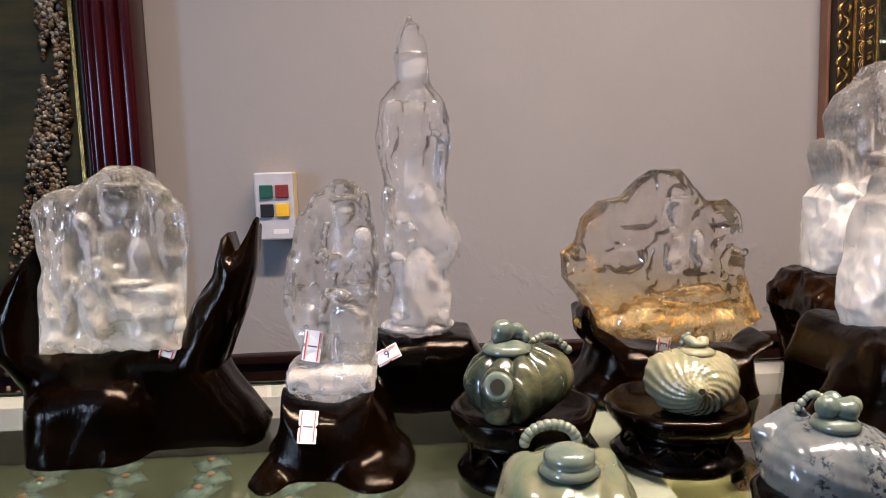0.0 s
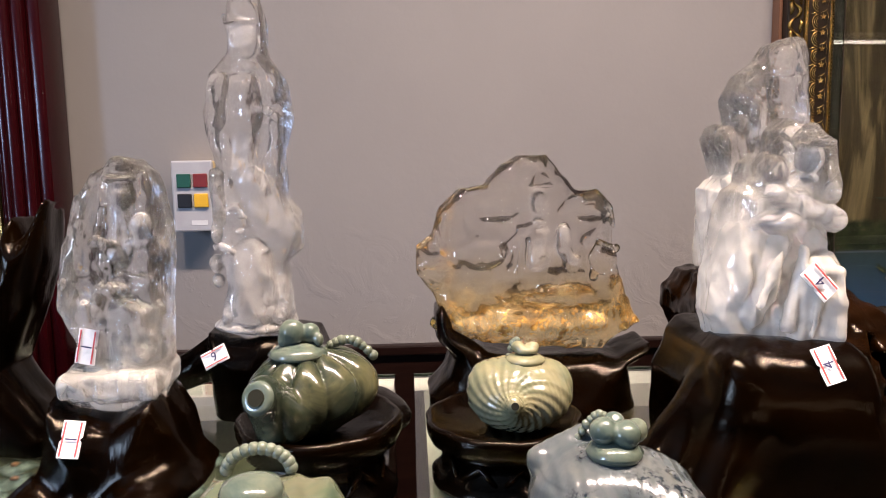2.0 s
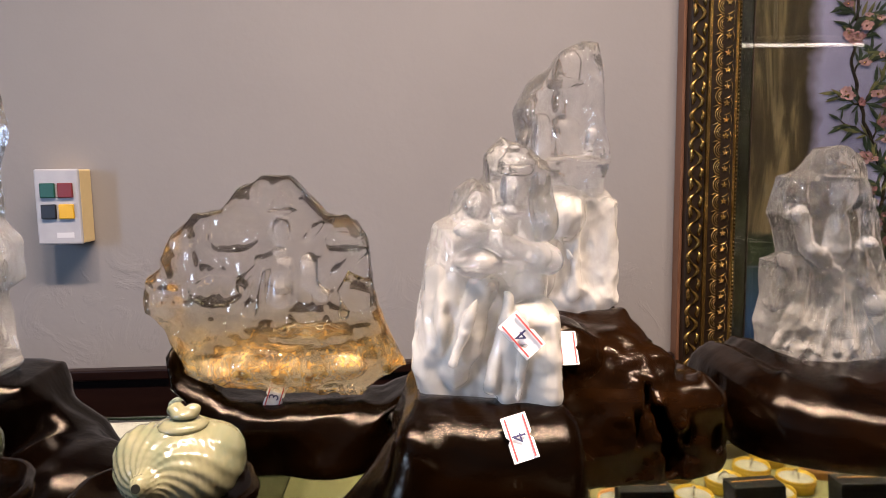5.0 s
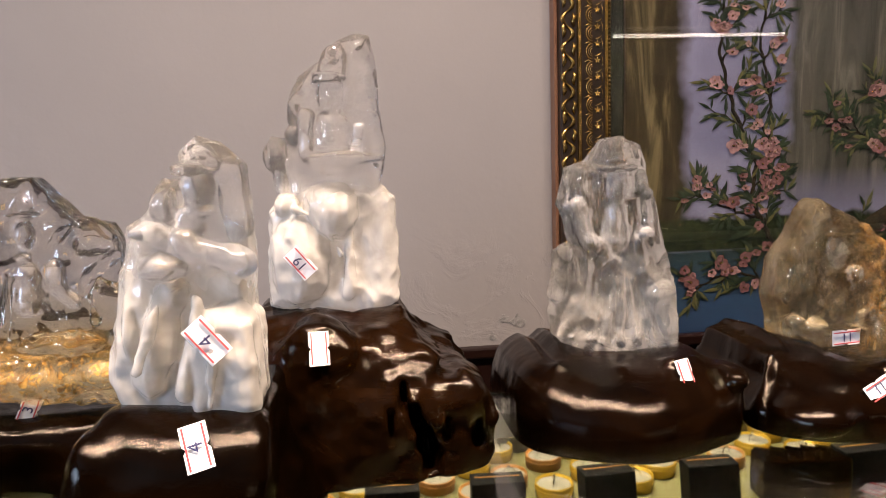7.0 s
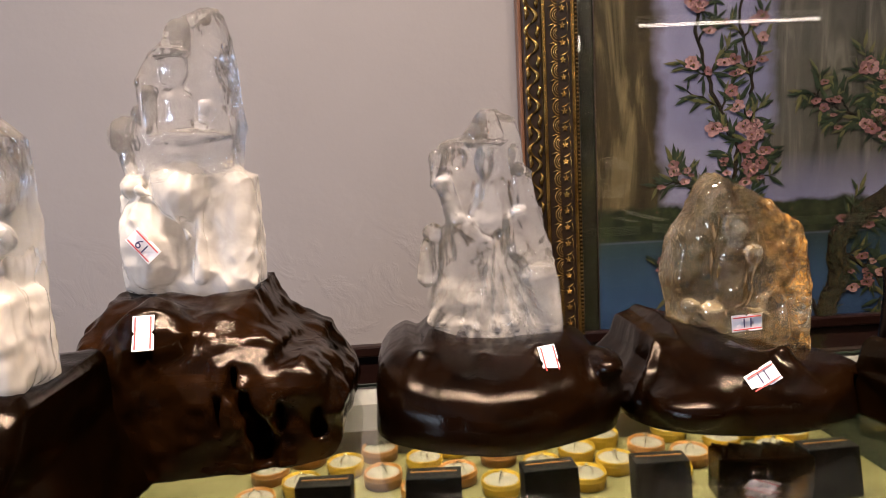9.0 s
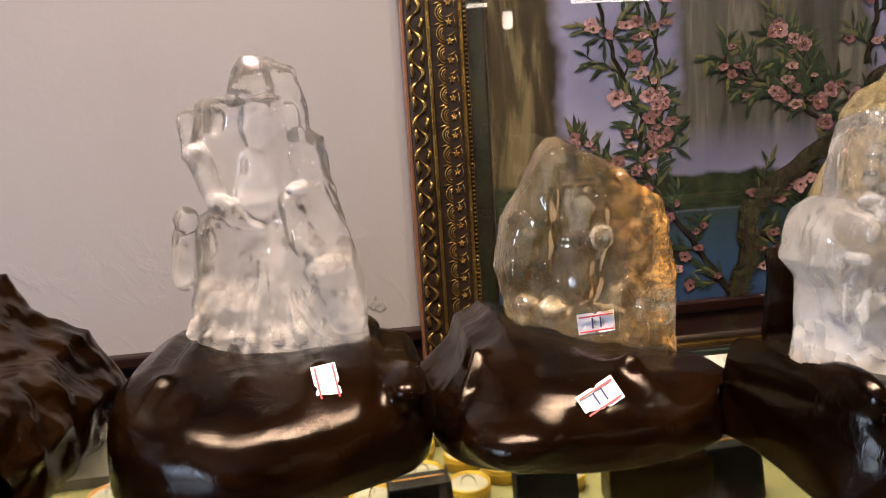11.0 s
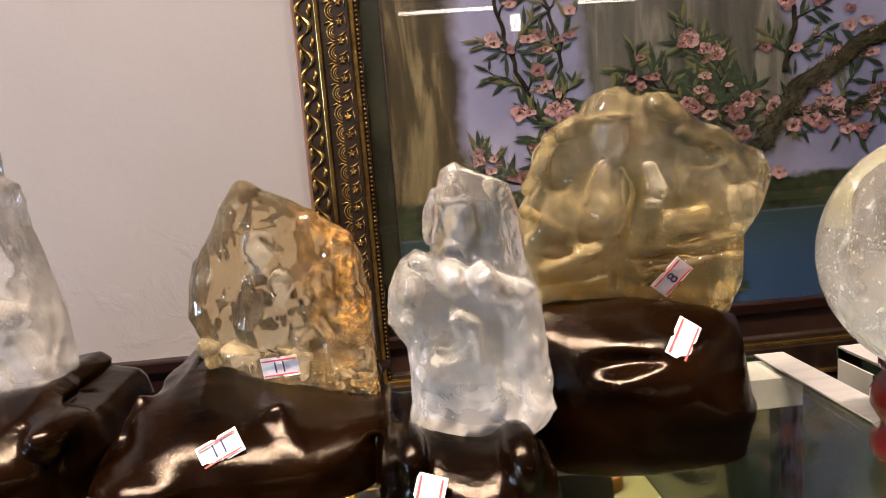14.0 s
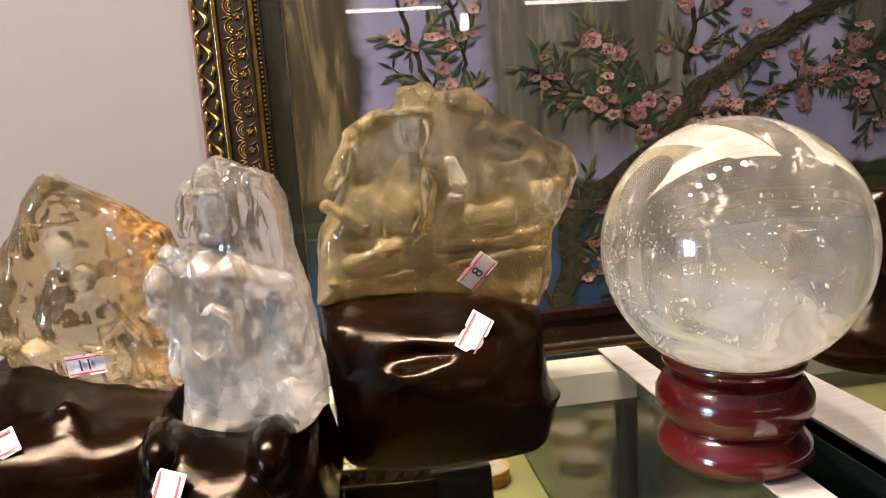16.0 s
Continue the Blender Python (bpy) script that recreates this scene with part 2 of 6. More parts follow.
def frosted_mat(name, tint, milk, part_milk=0.35, rough=0.32):
    """Crystal whose carved face is left matt."""
    m, nt, p = nodes_of(name)
    p.inputs["Base Color"].default_value = (*tint, 1)
    p.inputs["Transmission Weight"].default_value = 1.0
    p.inputs["Roughness"].default_value = rough
    p.inputs["IOR"].default_value = 1.5
    bump(nt, noise_tex(nt, 160.0, 3.0).outputs["Fac"], 0.15, 0.001, p)
    d = nt.nodes.new("ShaderNodeBsdfDiffuse")
    d.inputs[0].default_value = (*milk, 1)
    r = ramp(nt, noise_tex(nt, 50.0, 4.0).outputs["Fac"], [(0.3, (part_milk * 0.6,) * 3), (0.7, (min(1.0, part_milk * 1.4),) * 3)])
    mx = nt.nodes.new("ShaderNodeMixShader")
    nt.links.new(r.outputs[0], mx.inputs[0])
    nt.links.new(p.outputs[0], mx.inputs[1])
    nt.links.new(d.outputs[0], mx.inputs[2])
    nt.links.new(mx.outputs[0], nt.nodes["Material Output"].inputs[0])
    return m


M_FROST = frosted_mat("frosted_crystal", (1, 1, 1), (0.96, 0.95, 0.93), 0.13, 0.20)
M_FROSTAMBER = frosted_mat("frosted_citrine", (0.99, 0.95, 0.90), (0.95, 0.88, 0.78), 0.10, 0.18)
M_FROSTSMOKE = frosted_mat("frosted_smoky_crystal", (0.96, 0.91, 0.78), (0.95, 0.88, 0.68), 0.10, 0.16)
M_TAG = plain("price_tag_paper", (0.74, 0.73, 0.72), (0.80, 0.79, 0.78), 0.6, scale=80, bumps=0.05)
M_TAGRED = plain("red_print", (0.5, 0.06, 0.06), None, 0.6, bumps=0)
M_INK = plain("blue_ink", (0.03, 0.03, 0.09), None, 0.6, bumps=0)
# colours the flaws and the bits that imitate the ball's caustic
M_FLAKE = plain("quartz_flaw_and_caustic", (0.70, 0.66, 0.55), (0.85, 0.82, 0.72), 0.25, bumps=0)
M_PANE = clear_glass("counter_glass", (0.93, 0.97, 0.93))
M_PICGLASS = clear_glass("picture_glass", (0.97, 0.97, 0.96))
M_PICGLASS.node_tree.nodes["Principled BSDF"].inputs["IOR"].default_value = 1.36
M_EDGE = plain("green_glass_edge", (0.008, 0.013, 0.009), (0.018, 0.028, 0.019), 0.1, scale=20, bumps=0)
M_ALU = plain("brushed_aluminium", (0.42, 0.41, 0.39), (0.52, 0.51, 0.49), 0.4, 0.6, 25, 0.1, stretch=(1, 12, 1))
M_RAIL = plain("white_rail_paint", (0.22, 0.215, 0.19), (0.27, 0.265, 0.24), 0.45, scale=12)
M_LINING = plain("cream_lining", (0.095, 0.089, 0.036), (0.120, 0.112, 0.047), 0.75, scale=40, bumps=0.15, spec=0.2)
M_LINING_GREEN = plain("grey_green_lining", (0.020, 0.024, 0.014), (0.034, 0.039, 0.022), 0.6, scale=30, bumps=0.15, spec=0.3)
M_BAND = plain("grey_green_glass_band", (0.10, 0.11, 0.085), (0.16, 0.17, 0.13), 0.12, scale=15, bumps=0)
M_MIRROR = plain("case_mirror", (0.70, 0.73, 0.66), (0.74, 0.77, 0.70), 0.03, 1.0, bumps=0)
M_CASE = plain("case_panel", (0.10, 0.09, 0.08), (0.14, 0.13, 0.12), 0.5)
M_GOLD = plain("old_gold", (0.16, 0.085, 0.022), (0.46, 0.29, 0.09), 0.24, 0.9, 40, 0.3)
M_FRAMEDARK = plain("dark_gilt_ground", (0.006, 0.0032, 0.0018), (0.022, 0.012, 0.006), 0.4, 0.2, 30)
M_COPPER = plain("copper_edge", (0.20, 0.09, 0.05), (0.28, 0.14, 0.08), 0.35, 0.5, 10)
M_REDFRAME = plain("dark_red_lacquer", (0.016, 0.001, 0.002), (0.030, 0.002, 0.0035), 0.22, 0, 8, 0.06, spec=0.3)
M_REDLAC = plain("red_lacquer", (0.042, 0.003, 0.003), (0.08, 0.005, 0.005), 0.2, 0, 8, 0.06, coat=0.5)
M_SOCKET = plain("ivory_plastic", (0.32, 0.32, 0.34), (0.37, 0.37, 0.39), 0.35, bumps=0)
M_BOXSIDE = plain("yellowed_plastic", (0.62, 0.48, 0.24), (0.68, 0.54, 0.28), 0.4, bumps=0)


# ---- mesh tools ----
def link_mesh(name, bm, mat, parent=None, label="", smooth=False):
    me = bpy.data.meshes.new(name)
    bm.to_mesh(me)
    bm.free()
    if smooth:
        me.polygons.foreach_set("use_smooth", [True] * len(me.polygons))
    me.materials.append(mat)
    ob = new(name, me)
    if parent:
        ob.parent = parent
    if label:
        ob["label"] = label
    return ob


def part(name, bm, material, parent, label="", smooth=False):
    return link_mesh(name, bm, material, parent, label, smooth)


def empty(name, x=0, y=0, z=0, rz=0):
    ob = new(name)
    ob.empty_display_size = 0.02
    ob.matrix_world = pose(x, y, z, 0, 0, rz)
    return ob


def box(x0, y0, z0, x1, y1, z1, bevel=0.0, bm=None):
    b = bmesh.new()
    bmesh.ops.create_cube(b, size=1)
    for v in b.verts:
        v.co = Vector(((x0 + x1) / 2 + v.co.x * (x1 - x0), (y0 + y1) / 2 + v.co.y * (y1 - y0), (z0 + z1) / 2 + v.co.z * (z1 - z0)))
    if bevel:
        bmesh.ops.bevel(b, geom=b.edges[:], offset=bevel, segments=2, affect="EDGES", profile=0.5)
    if bm is None:
        return b
    me = bpy.data.meshes.new("tmp")
    b.to_mesh(me)
    bm.from_mesh(me)
    b.free()
    bpy.data.meshes.remove(me)
    return bm


def lathe(profile, steps=48, wave=None):
    """A turned body from (radius, height) pairs; wave(angle, radius, height) may change the radius."""
    bm = bmesh.new()
    rings = []
    for r, z in profile:
        ring = []
        for i in range(steps):
            a = 2 * math.pi * i / steps
            q = wave(a, r, z) if wave else r
            ring.append(bm.verts.new((q * math.cos(a), q * math.sin(a), z)))
        rings.append(ring)
    for a, b in zip(rings, rings[1:]):
        for i in range(steps):
            j = (i + 1) % steps
            bm.faces.new((a[i], a[j], b[j], b[i]))
    bm.faces.new(list(reversed(rings[0])))
    bm.faces.new(rings[-1])
    return bm


def tube(points, radii, sides=8, bm=None):
    """A round limb along points."""
    bm = bm or bmesh.new()
    pts = [Vector(p) for p in points]
    rings = []
    for i, p in enumerate(pts):
        d = (pts[min(i + 1, len(pts) - 1)] - pts[max(i - 1, 0)]).normalized()
        up = Vector((0, 1, 0)) if abs(d.y) < 0.9 else Vector((1, 0, 0))
        u = d.cross(up).normalized()
        w = d.cross(u)
        r = radii[i] if hasattr(radii, "__len__") else radii
        rings.append([bm.verts.new(p + r * (math.cos(2 * math.pi * k / sides) * u + math.sin(2 * math.pi * k / sides) * w)) for k in range(sides)])
    for a, b in zip(rings, rings[1:]):
        for k in range(sides):
            j = (k + 1) % sides
            bm.faces.new((a[k], a[j], b[j], b[k]))
    bm.faces.new(list(reversed(rings[0])))
    bm.faces.new(rings[-1])
    return bm


# ---- carved bodies: rounded forms melted together on a grid ----
def lattice(p, freq, seed):
    """Smooth noise in -1..1 at the points p."""
    rng = np.random.RandomState(seed)
    size = 32
    table = rng.uniform(-1, 1, (size, size, size)).astype(np.float32)
    q = [c * freq + 100.0 for c in p]
    i = [np.floor(c).astype(np.int32) for c in q]
    t = [c - k for c, k in zip(q, i)]
    t = [c * c * (3 - 2 * c) for c in t]
    total = 0
    for dx in (0, 1):
        for dy in (0, 1):
            for dz in (0, 1):
                w = (t[0] if dx else 1 - t[0]) * (t[1] if dy else 1 - t[1]) * (t[2] if dz else 1 - t[2])
                total = total + w * table[(i[0] + dx) % size, (i[1] + dy) % size, (i[2] + dz) % size]
    return total


def outline(gx, gz, pts):
    """Signed distance from a closed outline in the upright plane."""
    best = np.full(gx.shape, 9.0, np.float32)
    sign = np.ones(gx.shape, np.float32)
    for (ax, az), (bx, bz) in zip(pts, pts[-1:] + pts[:-1]):
        ex, ez, wx, wz = bx - ax, bz - az, gx - ax, gz - az
        t = np.clip((wx * ex + wz * ez) / (ex * ex + ez * ez + 1e-12), 0, 1)
        best = np.minimum(best, (wx - ex * t) ** 2 + (wz - ez * t) ** 2)
        c1, c2, c3 = gz >= az, gz < bz, ex * wz > ez * wx
        sign = np.where((c1 & c2 & c3) | (~c1 & ~c2 & ~c3), -sign, sign)
    return np.sqrt(best) * sign


def form(p, q):
    """Signed distance of one rounded form at the points p."""
    x, y, z = p
    if q[0] == "E":
        cx, cy, cz, rx, ry, rz = q[1:]
        a, b, c = (x - cx), (y - cy), (z - cz)
        k0 = np.sqrt((a / rx) ** 2 + (b / ry) ** 2 + (c / rz) ** 2)
        k1 = np.sqrt((a / rx ** 2) ** 2 + (b / ry ** 2) ** 2 + (c / rz ** 2) ** 2)
        return k0 * (k0 - 1) / np.maximum(k1, 1e-6)
    if q[0] == "C":
        ax, ay, az, ra, bx, by, bz, rb = q[1:9]
        flat = q[9] if len(q) > 9 else 1.0
        vx, vy, vz = bx - ax, (by - ay) / flat, bz - az
        wx, wy, wz = x - ax, (y - ay) / flat, z - az
        h = np.clip((wx * vx + wy * vy + wz * vz) / (vx * vx + vy * vy + vz * vz + 1e-9), 0, 1)
        return (np.sqrt((wx - h * vx) ** 2 + (wy - h * vy) ** 2 + (wz - h * vz) ** 2) - (ra + (rb - ra) * h)) * min(1.0, flat)
    if q[0] == "S":
        cy, h, r, pts = q[1:]
        flat = outline(x[:, 0, :], z[:, 0, :], pts)[:, None, :] + 0 * y
        u, v = flat + r, np.abs(y - cy) - h + r
        return np.sqrt(np.maximum(u, 0) ** 2 + np.maximum(v, 0) ** 2) + np.minimum(np.maximum(u, v), 0) - r
    if q[0] == "L":
        low, high, back, r, top, sag, pts = q[1:]
        flat = outline(x[:, 0, :], z[:, 0, :], pts)[:, None, :] + 0 * y
        xs = [a for a, _ in pts]
        u = (x - (max(xs) + min(xs)) / 2) * 2 / (max(xs) - min(xs))
        up = np.clip(z / top, 0, 1) ** 3.2
        front = high * up + (low + sag * u * u) * (1 - up)
        a, b = flat + r, np.abs(y - (back + front) / 2) - (back - front) / 2 + r
        return np.sqrt(np.maximum(a, 0) ** 2 + np.maximum(b, 0) ** 2) + np.minimum(np.maximum(a, b), 0) - r
    cx, cy, cz, hx, hy, hz, r = q[1:]
    r = min(r, hx, hy, hz)
    dx, dy, dz = np.abs(x - cx) - hx + r, np.abs(y - cy) - hy + r, np.abs(z - cz) - hz + r
    out = np.sqrt(np.maximum(dx, 0) ** 2 + np.maximum(dy, 0) ** 2 + np.maximum(dz, 0) ** 2)
    return out + np.minimum(np.maximum(dx, np.maximum(dy, dz)), 0) - r


def extent(forms):
    lo, hi = [9, 9, 9], [-9, -9, -9]
    for q in forms:
        if q[0] == "C":
            balls = [(q[1:4], (q[4],) * 3), (q[5:8], (q[8],) * 3)]
        elif q[0] == "S":
            balls = [((px_, q[1], pz_), (0, q[2], 0)) for px_, pz_ in q[4]]
        elif q[0] == "L":
            balls = [((px_, py_, max(pz_, -0.004)), (0, 0, 0)) for px_, pz_ in q[7] for py_ in (min(q[1], q[2]), q[3])]
        else:
            balls = [(q[1:4], q[4:7])]
        for c, r in balls:
            for k in range(3):
                lo[k], hi[k] = min(lo[k], c[k] - r[k]), max(hi[k], c[k] + r[k])
    return lo, hi


def melt(forms, cell, blend, rough=(), cuts=(), floor=None, folds=None):
    """Vertices and quads of the skin round the forms."""
    lo, hi = extent(forms)
    pad = cell * 3 + sum(a for _, a in rough)
    axes = [np.arange(a - pad, b + pad + cell, cell, dtype=np.float32) for a, b in zip(lo, hi)]
    p = np.meshgrid(*axes, indexing="ij")
    d = None
    for q in forms:
        e = form(p, q)
        if d is None:
            d = e
        else:
            h = np.clip(0.5 + 0.5 * (d - e) / blend, 0, 1)
            d = d + (e - d) * h - blend * h * (1 - h)
    for q in cuts:
        e = -form(p, q)
        h = np.clip(0.5 - 0.5 * (d - e) / (blend * 0.5), 0, 1)
        d = d + (e - d) * h + blend * 0.5 * h * (1 - h)
    for n, (freq, amount) in enumerate(rough):
        d = d + amount * lattice(p, freq, 11 + n)
    if folds:
        d = d + folds(p)
    if floor is not None:
        d = np.maximum(d, floor - p[2])
    inside = d < 0
    n0, n1, n2 = d.shape
    corners = [(a, b, c) for a in (0, 1) for b in (0, 1) for c in (0, 1)]
    sl = lambda g, o: g[o[0]:n0 - 1 + o[0], o[1]:n1 - 1 + o[1], o[2]:n2 - 1 + o[2]]
    count = sum(sl(inside, o).astype(np.int8) for o in corners)
    mixed = (count > 0) & (count < 8)
    idx = -np.ones(mixed.shape, np.int64)
    cells = np.argwhere(mixed)
    idx[mixed] = np.arange(len(cells))
    acc, num = np.zeros((len(cells), 3)), np.zeros((len(cells), 1))
    for a in corners:
        for k in range(3):
            if a[k]:
                continue
            b = tuple(a[m] + (m == k) for m in range(3))
            va, vb = sl(d, a)[mixed], sl(d, b)[mixed]
            cross = (va < 0) != (vb < 0)
            t = np.where(cross, va / np.where(cross, va - vb, 1), 0)
            pt = np.array(a, float)[None, :] + t[:, None] * (np.array(b) - np.array(a))[None, :]
            acc += np.where(cross[:, None], pt, 0)
            num += cross[:, None]
    verts = (cells + acc / np.maximum(num, 1)) * cell + np.array([a[0] for a in axes])[None, :]
    quads = []
    for k in range(3):
        o = [0, 0, 0]
        o[k] = 1
        a = inside[1:n0 - 1, 1:n1 - 1, 1:n2 - 1]
        b = inside[1 + o[0]:n0 - 1 + o[0], 1 + o[1]:n1 - 1 + o[1], 1 + o[2]:n2 - 1 + o[2]]
        e = np.argwhere(a != b) + 1
        s = inside[e[:, 0], e[:, 1], e[:, 2]]
        u, v = (k + 1) % 3, (k + 2) % 3
        f = []
        for du, dv in ((-1, -1), (0, -1), (0, 0), (-1, 0)):
            c = e.copy()
            c[:, u] += du
            c[:, v] += dv
            ok = np.clip(c, 0, np.array(mixed.shape) - 1)
            f.append(idx[ok[:, 0], ok[:, 1], ok[:, 2]])
        f = np.stack(f, 1)
        f[~s] = f[~s][:, ::-1]
        quads.append(f[(f >= 0).all(1)])
    return verts, np.concatenate(quads)


def carved(name, place, forms, mat, cell=0.002, blend=0.012, rough=(), cuts=(), floor=None, parent=None, folds=None):
    v, f = melt(forms, cell, blend, rough, cuts, floor, folds)
    me = bpy.data.meshes.new(name)
    me.vertices.add(len(v))
    me.vertices.foreach_set("co", v.astype(np.float32).ravel())
    me.loops.add(f.size)
    me.loops.foreach_set("vertex_index", f.astype(np.int32).ravel())
    me.polygons.add(len(f))
    me.polygons.foreach_set("loop_start", np.arange(0, f.size, 4, dtype=np.int32))
    me.polygons.foreach_set("use_smooth", np.ones(len(f), dtype=bool))
    me.update(calc_edges=True)
    me.materials.append(mat)
    ob = new(name, me)
    if parent:
        ob.parent = parent
    ob.matrix_basis = pose(*place)
    return ob


# ---- the room ----
GLASS = 0.974          # top of the counters
WALL = 1.335           # face of the wall behind them
X0, X1, Y0 = -2.2, 4.6, -2.9

S = dict(kind="structure")
tagged(link_mesh("wall_north", box(X0 - 0.2, WALL, 0, X1 + 0.2, WALL + 0.2, CEIL), M_WALL), "pale warm grey plaster wall, blistered low down", "wall", **S)
tagged(link_mesh("floor", box(X0 - 0.2, Y0 - 0.2, -0.1, X1 + 0.2, WALL + 0.2, 0), M_FLOOR), "dark floor behind the counters", "floor", **S)
tagged(link_mesh("ceiling", box(X0 - 0.2, Y0 - 0.2, CEIL, X1 + 0.2, WALL + 0.2, CEIL + 0.1), M_CEIL), "pale beige ceiling", "ceiling", **S)
tagged(link_mesh("wall_south", box(X0 - 0.2, Y0 - 0.2, 0, X1 + 0.2, Y0, CEIL), M_ROOM), "unseen dark brown wall", "wall", **S)
tagged(link_mesh("wall_east", box(X1, Y0, 0, X1 + 0.2, WALL, CEIL), M_ROOM), "unseen dark brown wall", "wall", **S)
bm = box(X0 - 0.2, Y0, 0, X0, WALL, 0.8)
box(X0 - 0.2, Y0, 2.2, X0, WALL, CEIL, 0, bm)
box(X0 - 0.2, Y0, 0.8, X0, -1.9, 2.2, 0, bm)
box(X0 - 0.2, -0.5, 0.8, X0, WALL, 2.2, 0, bm)
tagged(link_mesh("wall_west", bm, M_ROOM), "unseen dark brown wall with a window", "wall", **S)
win = tagged(empty("window_1", X0 - 0.1, -1.2, 1.5), "white window with two by two panes", "window", **S)
for k in (-0.68, 0.0, 0.68):
    part("window_bar", box(-0.03, k - 0.02, -0.7, 0.03, k + 0.02, 0.7), M_RAIL, win)
for k in (-0.68, 0.0, 0.68):
    part("window_crossbar", box(-0.028, -0.7, k - 0.02, 0.028, 0.7, k + 0.02), M_RAIL, win)
tagged(link_mesh("trim", box(X0, WALL - 0.022, 0.835, X1, WALL, 0.853, 0.003), M_DADO), "dark red-brown wooden dado rail", "trim", **S)
tagged(link_mesh("wainscot", box(X0, WALL - 0.012, 0, X1, WALL, 0.835), M_DADO), "dark red-brown wooden panelling under the rail", "wainscot", **S)

for sx_, sy_ in SPOTS:
    dl = tagged(empty("ceiling_light", sx_, sy_, CEIL), "unseen round white recessed downlight", "ceiling light", "downlights")
    part("trim_ring", lathe([(0.085, -0.012), (0.095, -0.006), (0.095, 0.0), (0.07, 0.0), (0.07, -0.01)], 32), M_RAIL, dl)
    part("diffuser", lathe([(0.066, -0.008), (0.066, 0.0)], 32), glow("lit_diffuser", (1, 0.9, 0.75), 25.0), dl)
# two unseen rows added behind the camera for glints on crystal and wood
for sy_ in (-0.75, -1.75):
    for sx_ in (-1.2, -0.2, 0.8, 1.8, 2.8):
        copy_thing(dl, pose(sx_, sy_, CEIL))
sl = tagged(empty("cabinet_spotlight", 2.06, -2.62, 1.93), "small bright spotlight on the tall cabinet", "spotlight")
part("lit_lens", lathe([(.030, -.055), (.036, 0), (.030, .055)], 20), glow("lit_spot_white", (1, 0.96, 0.88), 30.0), sl)
part("bracket", box(-.012, -.06, -.19, .012, -.036, .05, .003), M_RAIL, sl)
for tx, tl in ((3.07, 1.27), (1.55, 0.62)):
    tb = tagged(empty("tube_light", tx, -2.35, 1.99), "thin white strip light", "strip light", "strip lights")
    part("lit_tube", tube([(-tl / 2, 0, 0), (tl / 2, 0, 0)], 0.012, 12), glow("lit_tube_white", (1, 0.95, 0.85), 22.0), tb)
    part("housing", box(-tl / 2 - 0.02, -0.03, 0.012, tl / 2 + 0.02, 0.03, 0.06, 0.004), M_RAIL, tb)
    part("hanger", box(-0.01, -0.01, 0.06, 0.01, 0.01, CEIL - 1.99), M_RAIL, tb)
cab = tagged(empty("shelf_cabinet", 2.2, -2.72, 0), "tall dark shop cabinet against the far wall", "cabinet")
part("body", box(-2.0, -0.17, 0, 2.2, 0.17, 1.75, 0.01), M_DADO, cab)

# ---- the counters ----
TRAY = 0.735           # the lined floor inside them, seen in the mirror at their back
def display_case(xa, xb, label, bands, lining=M_LINING, felt="cream felt lining"):
    c = tagged(empty("display_case", xa, 0, 0), label, "display case", "display cases")
    w = xb - xa
    ob = part("glass_top", box(0, 0.30, GLASS - 0.008, w, 0.742, GLASS - 0.001), M_PANE, c, "clear glass top")
    ob.visible_shadow = False
    part("back_edge", box(0, 0.742, GLASS - 0.008, w, 0.744, GLASS), M_EDGE, c)
    part("back_rail", box(0.0, 0.705, GLASS - 0.030, w, 0.742, GLASS - 0.009), M_RAIL, c, "white painted rail under the glass")
    part("back_panel", box(0, 0.725, 0.05, w, 0.741, GLASS - 0.031), M_MIRROR, c, "mirror along the back")
    part("front_panel", box(0, 0.30, 0.05, w, 0.308, GLASS - 0.009), M_CASE, c)
    part("side_panel", box(0.0, 0.309, 0.05, 0.008, 0.704, GLASS - 0.009), M_EDGE, c)
    part("side_panel", box(w - 0.008, 0.309, 0.05, w, 0.704, GLASS - 0.009), M_EDGE, c)
    part("lining", box(0.009, 0.31, 0.710, w - 0.009, 0.724, TRAY), lining, c, felt)
    for side, band in (("l", bands[0]), ("r", bands[1])):
        if band:
            xa_, xb_ = (0.0, band[0]) if side == "l" else (w - band[0], w)
            part("edge_band", box(xa_, 0.309, GLASS + (0.0 if band[1] is M_ALU else -0.0125), xb_, 0.704 if band[1] is not M_ALU else 0.742, GLASS + (0.0012 if band[1] is M_ALU else -0.009)), band[1], c, "grey edging strip along the glass")
    part("plinth", box(0.01, 0.32, 0, w - 0.01, 0.72, 0.049), M_CASE, c)
    return c


display_case(-1.1, 0.300, "glass-topped display counter with a grey-green lining", (None, (0.030, M_BAND)), M_LINING_GREEN, "grey-green felt lining")
display_case(0.318, 1.352, "glass-topped display counter with a cream lining", ((0.034, M_BAND), (0.022, M_ALU)))
display_case(1.395, 2.6, "glass-topped display counter with a cream lining", ((0.040, M_ALU), None))

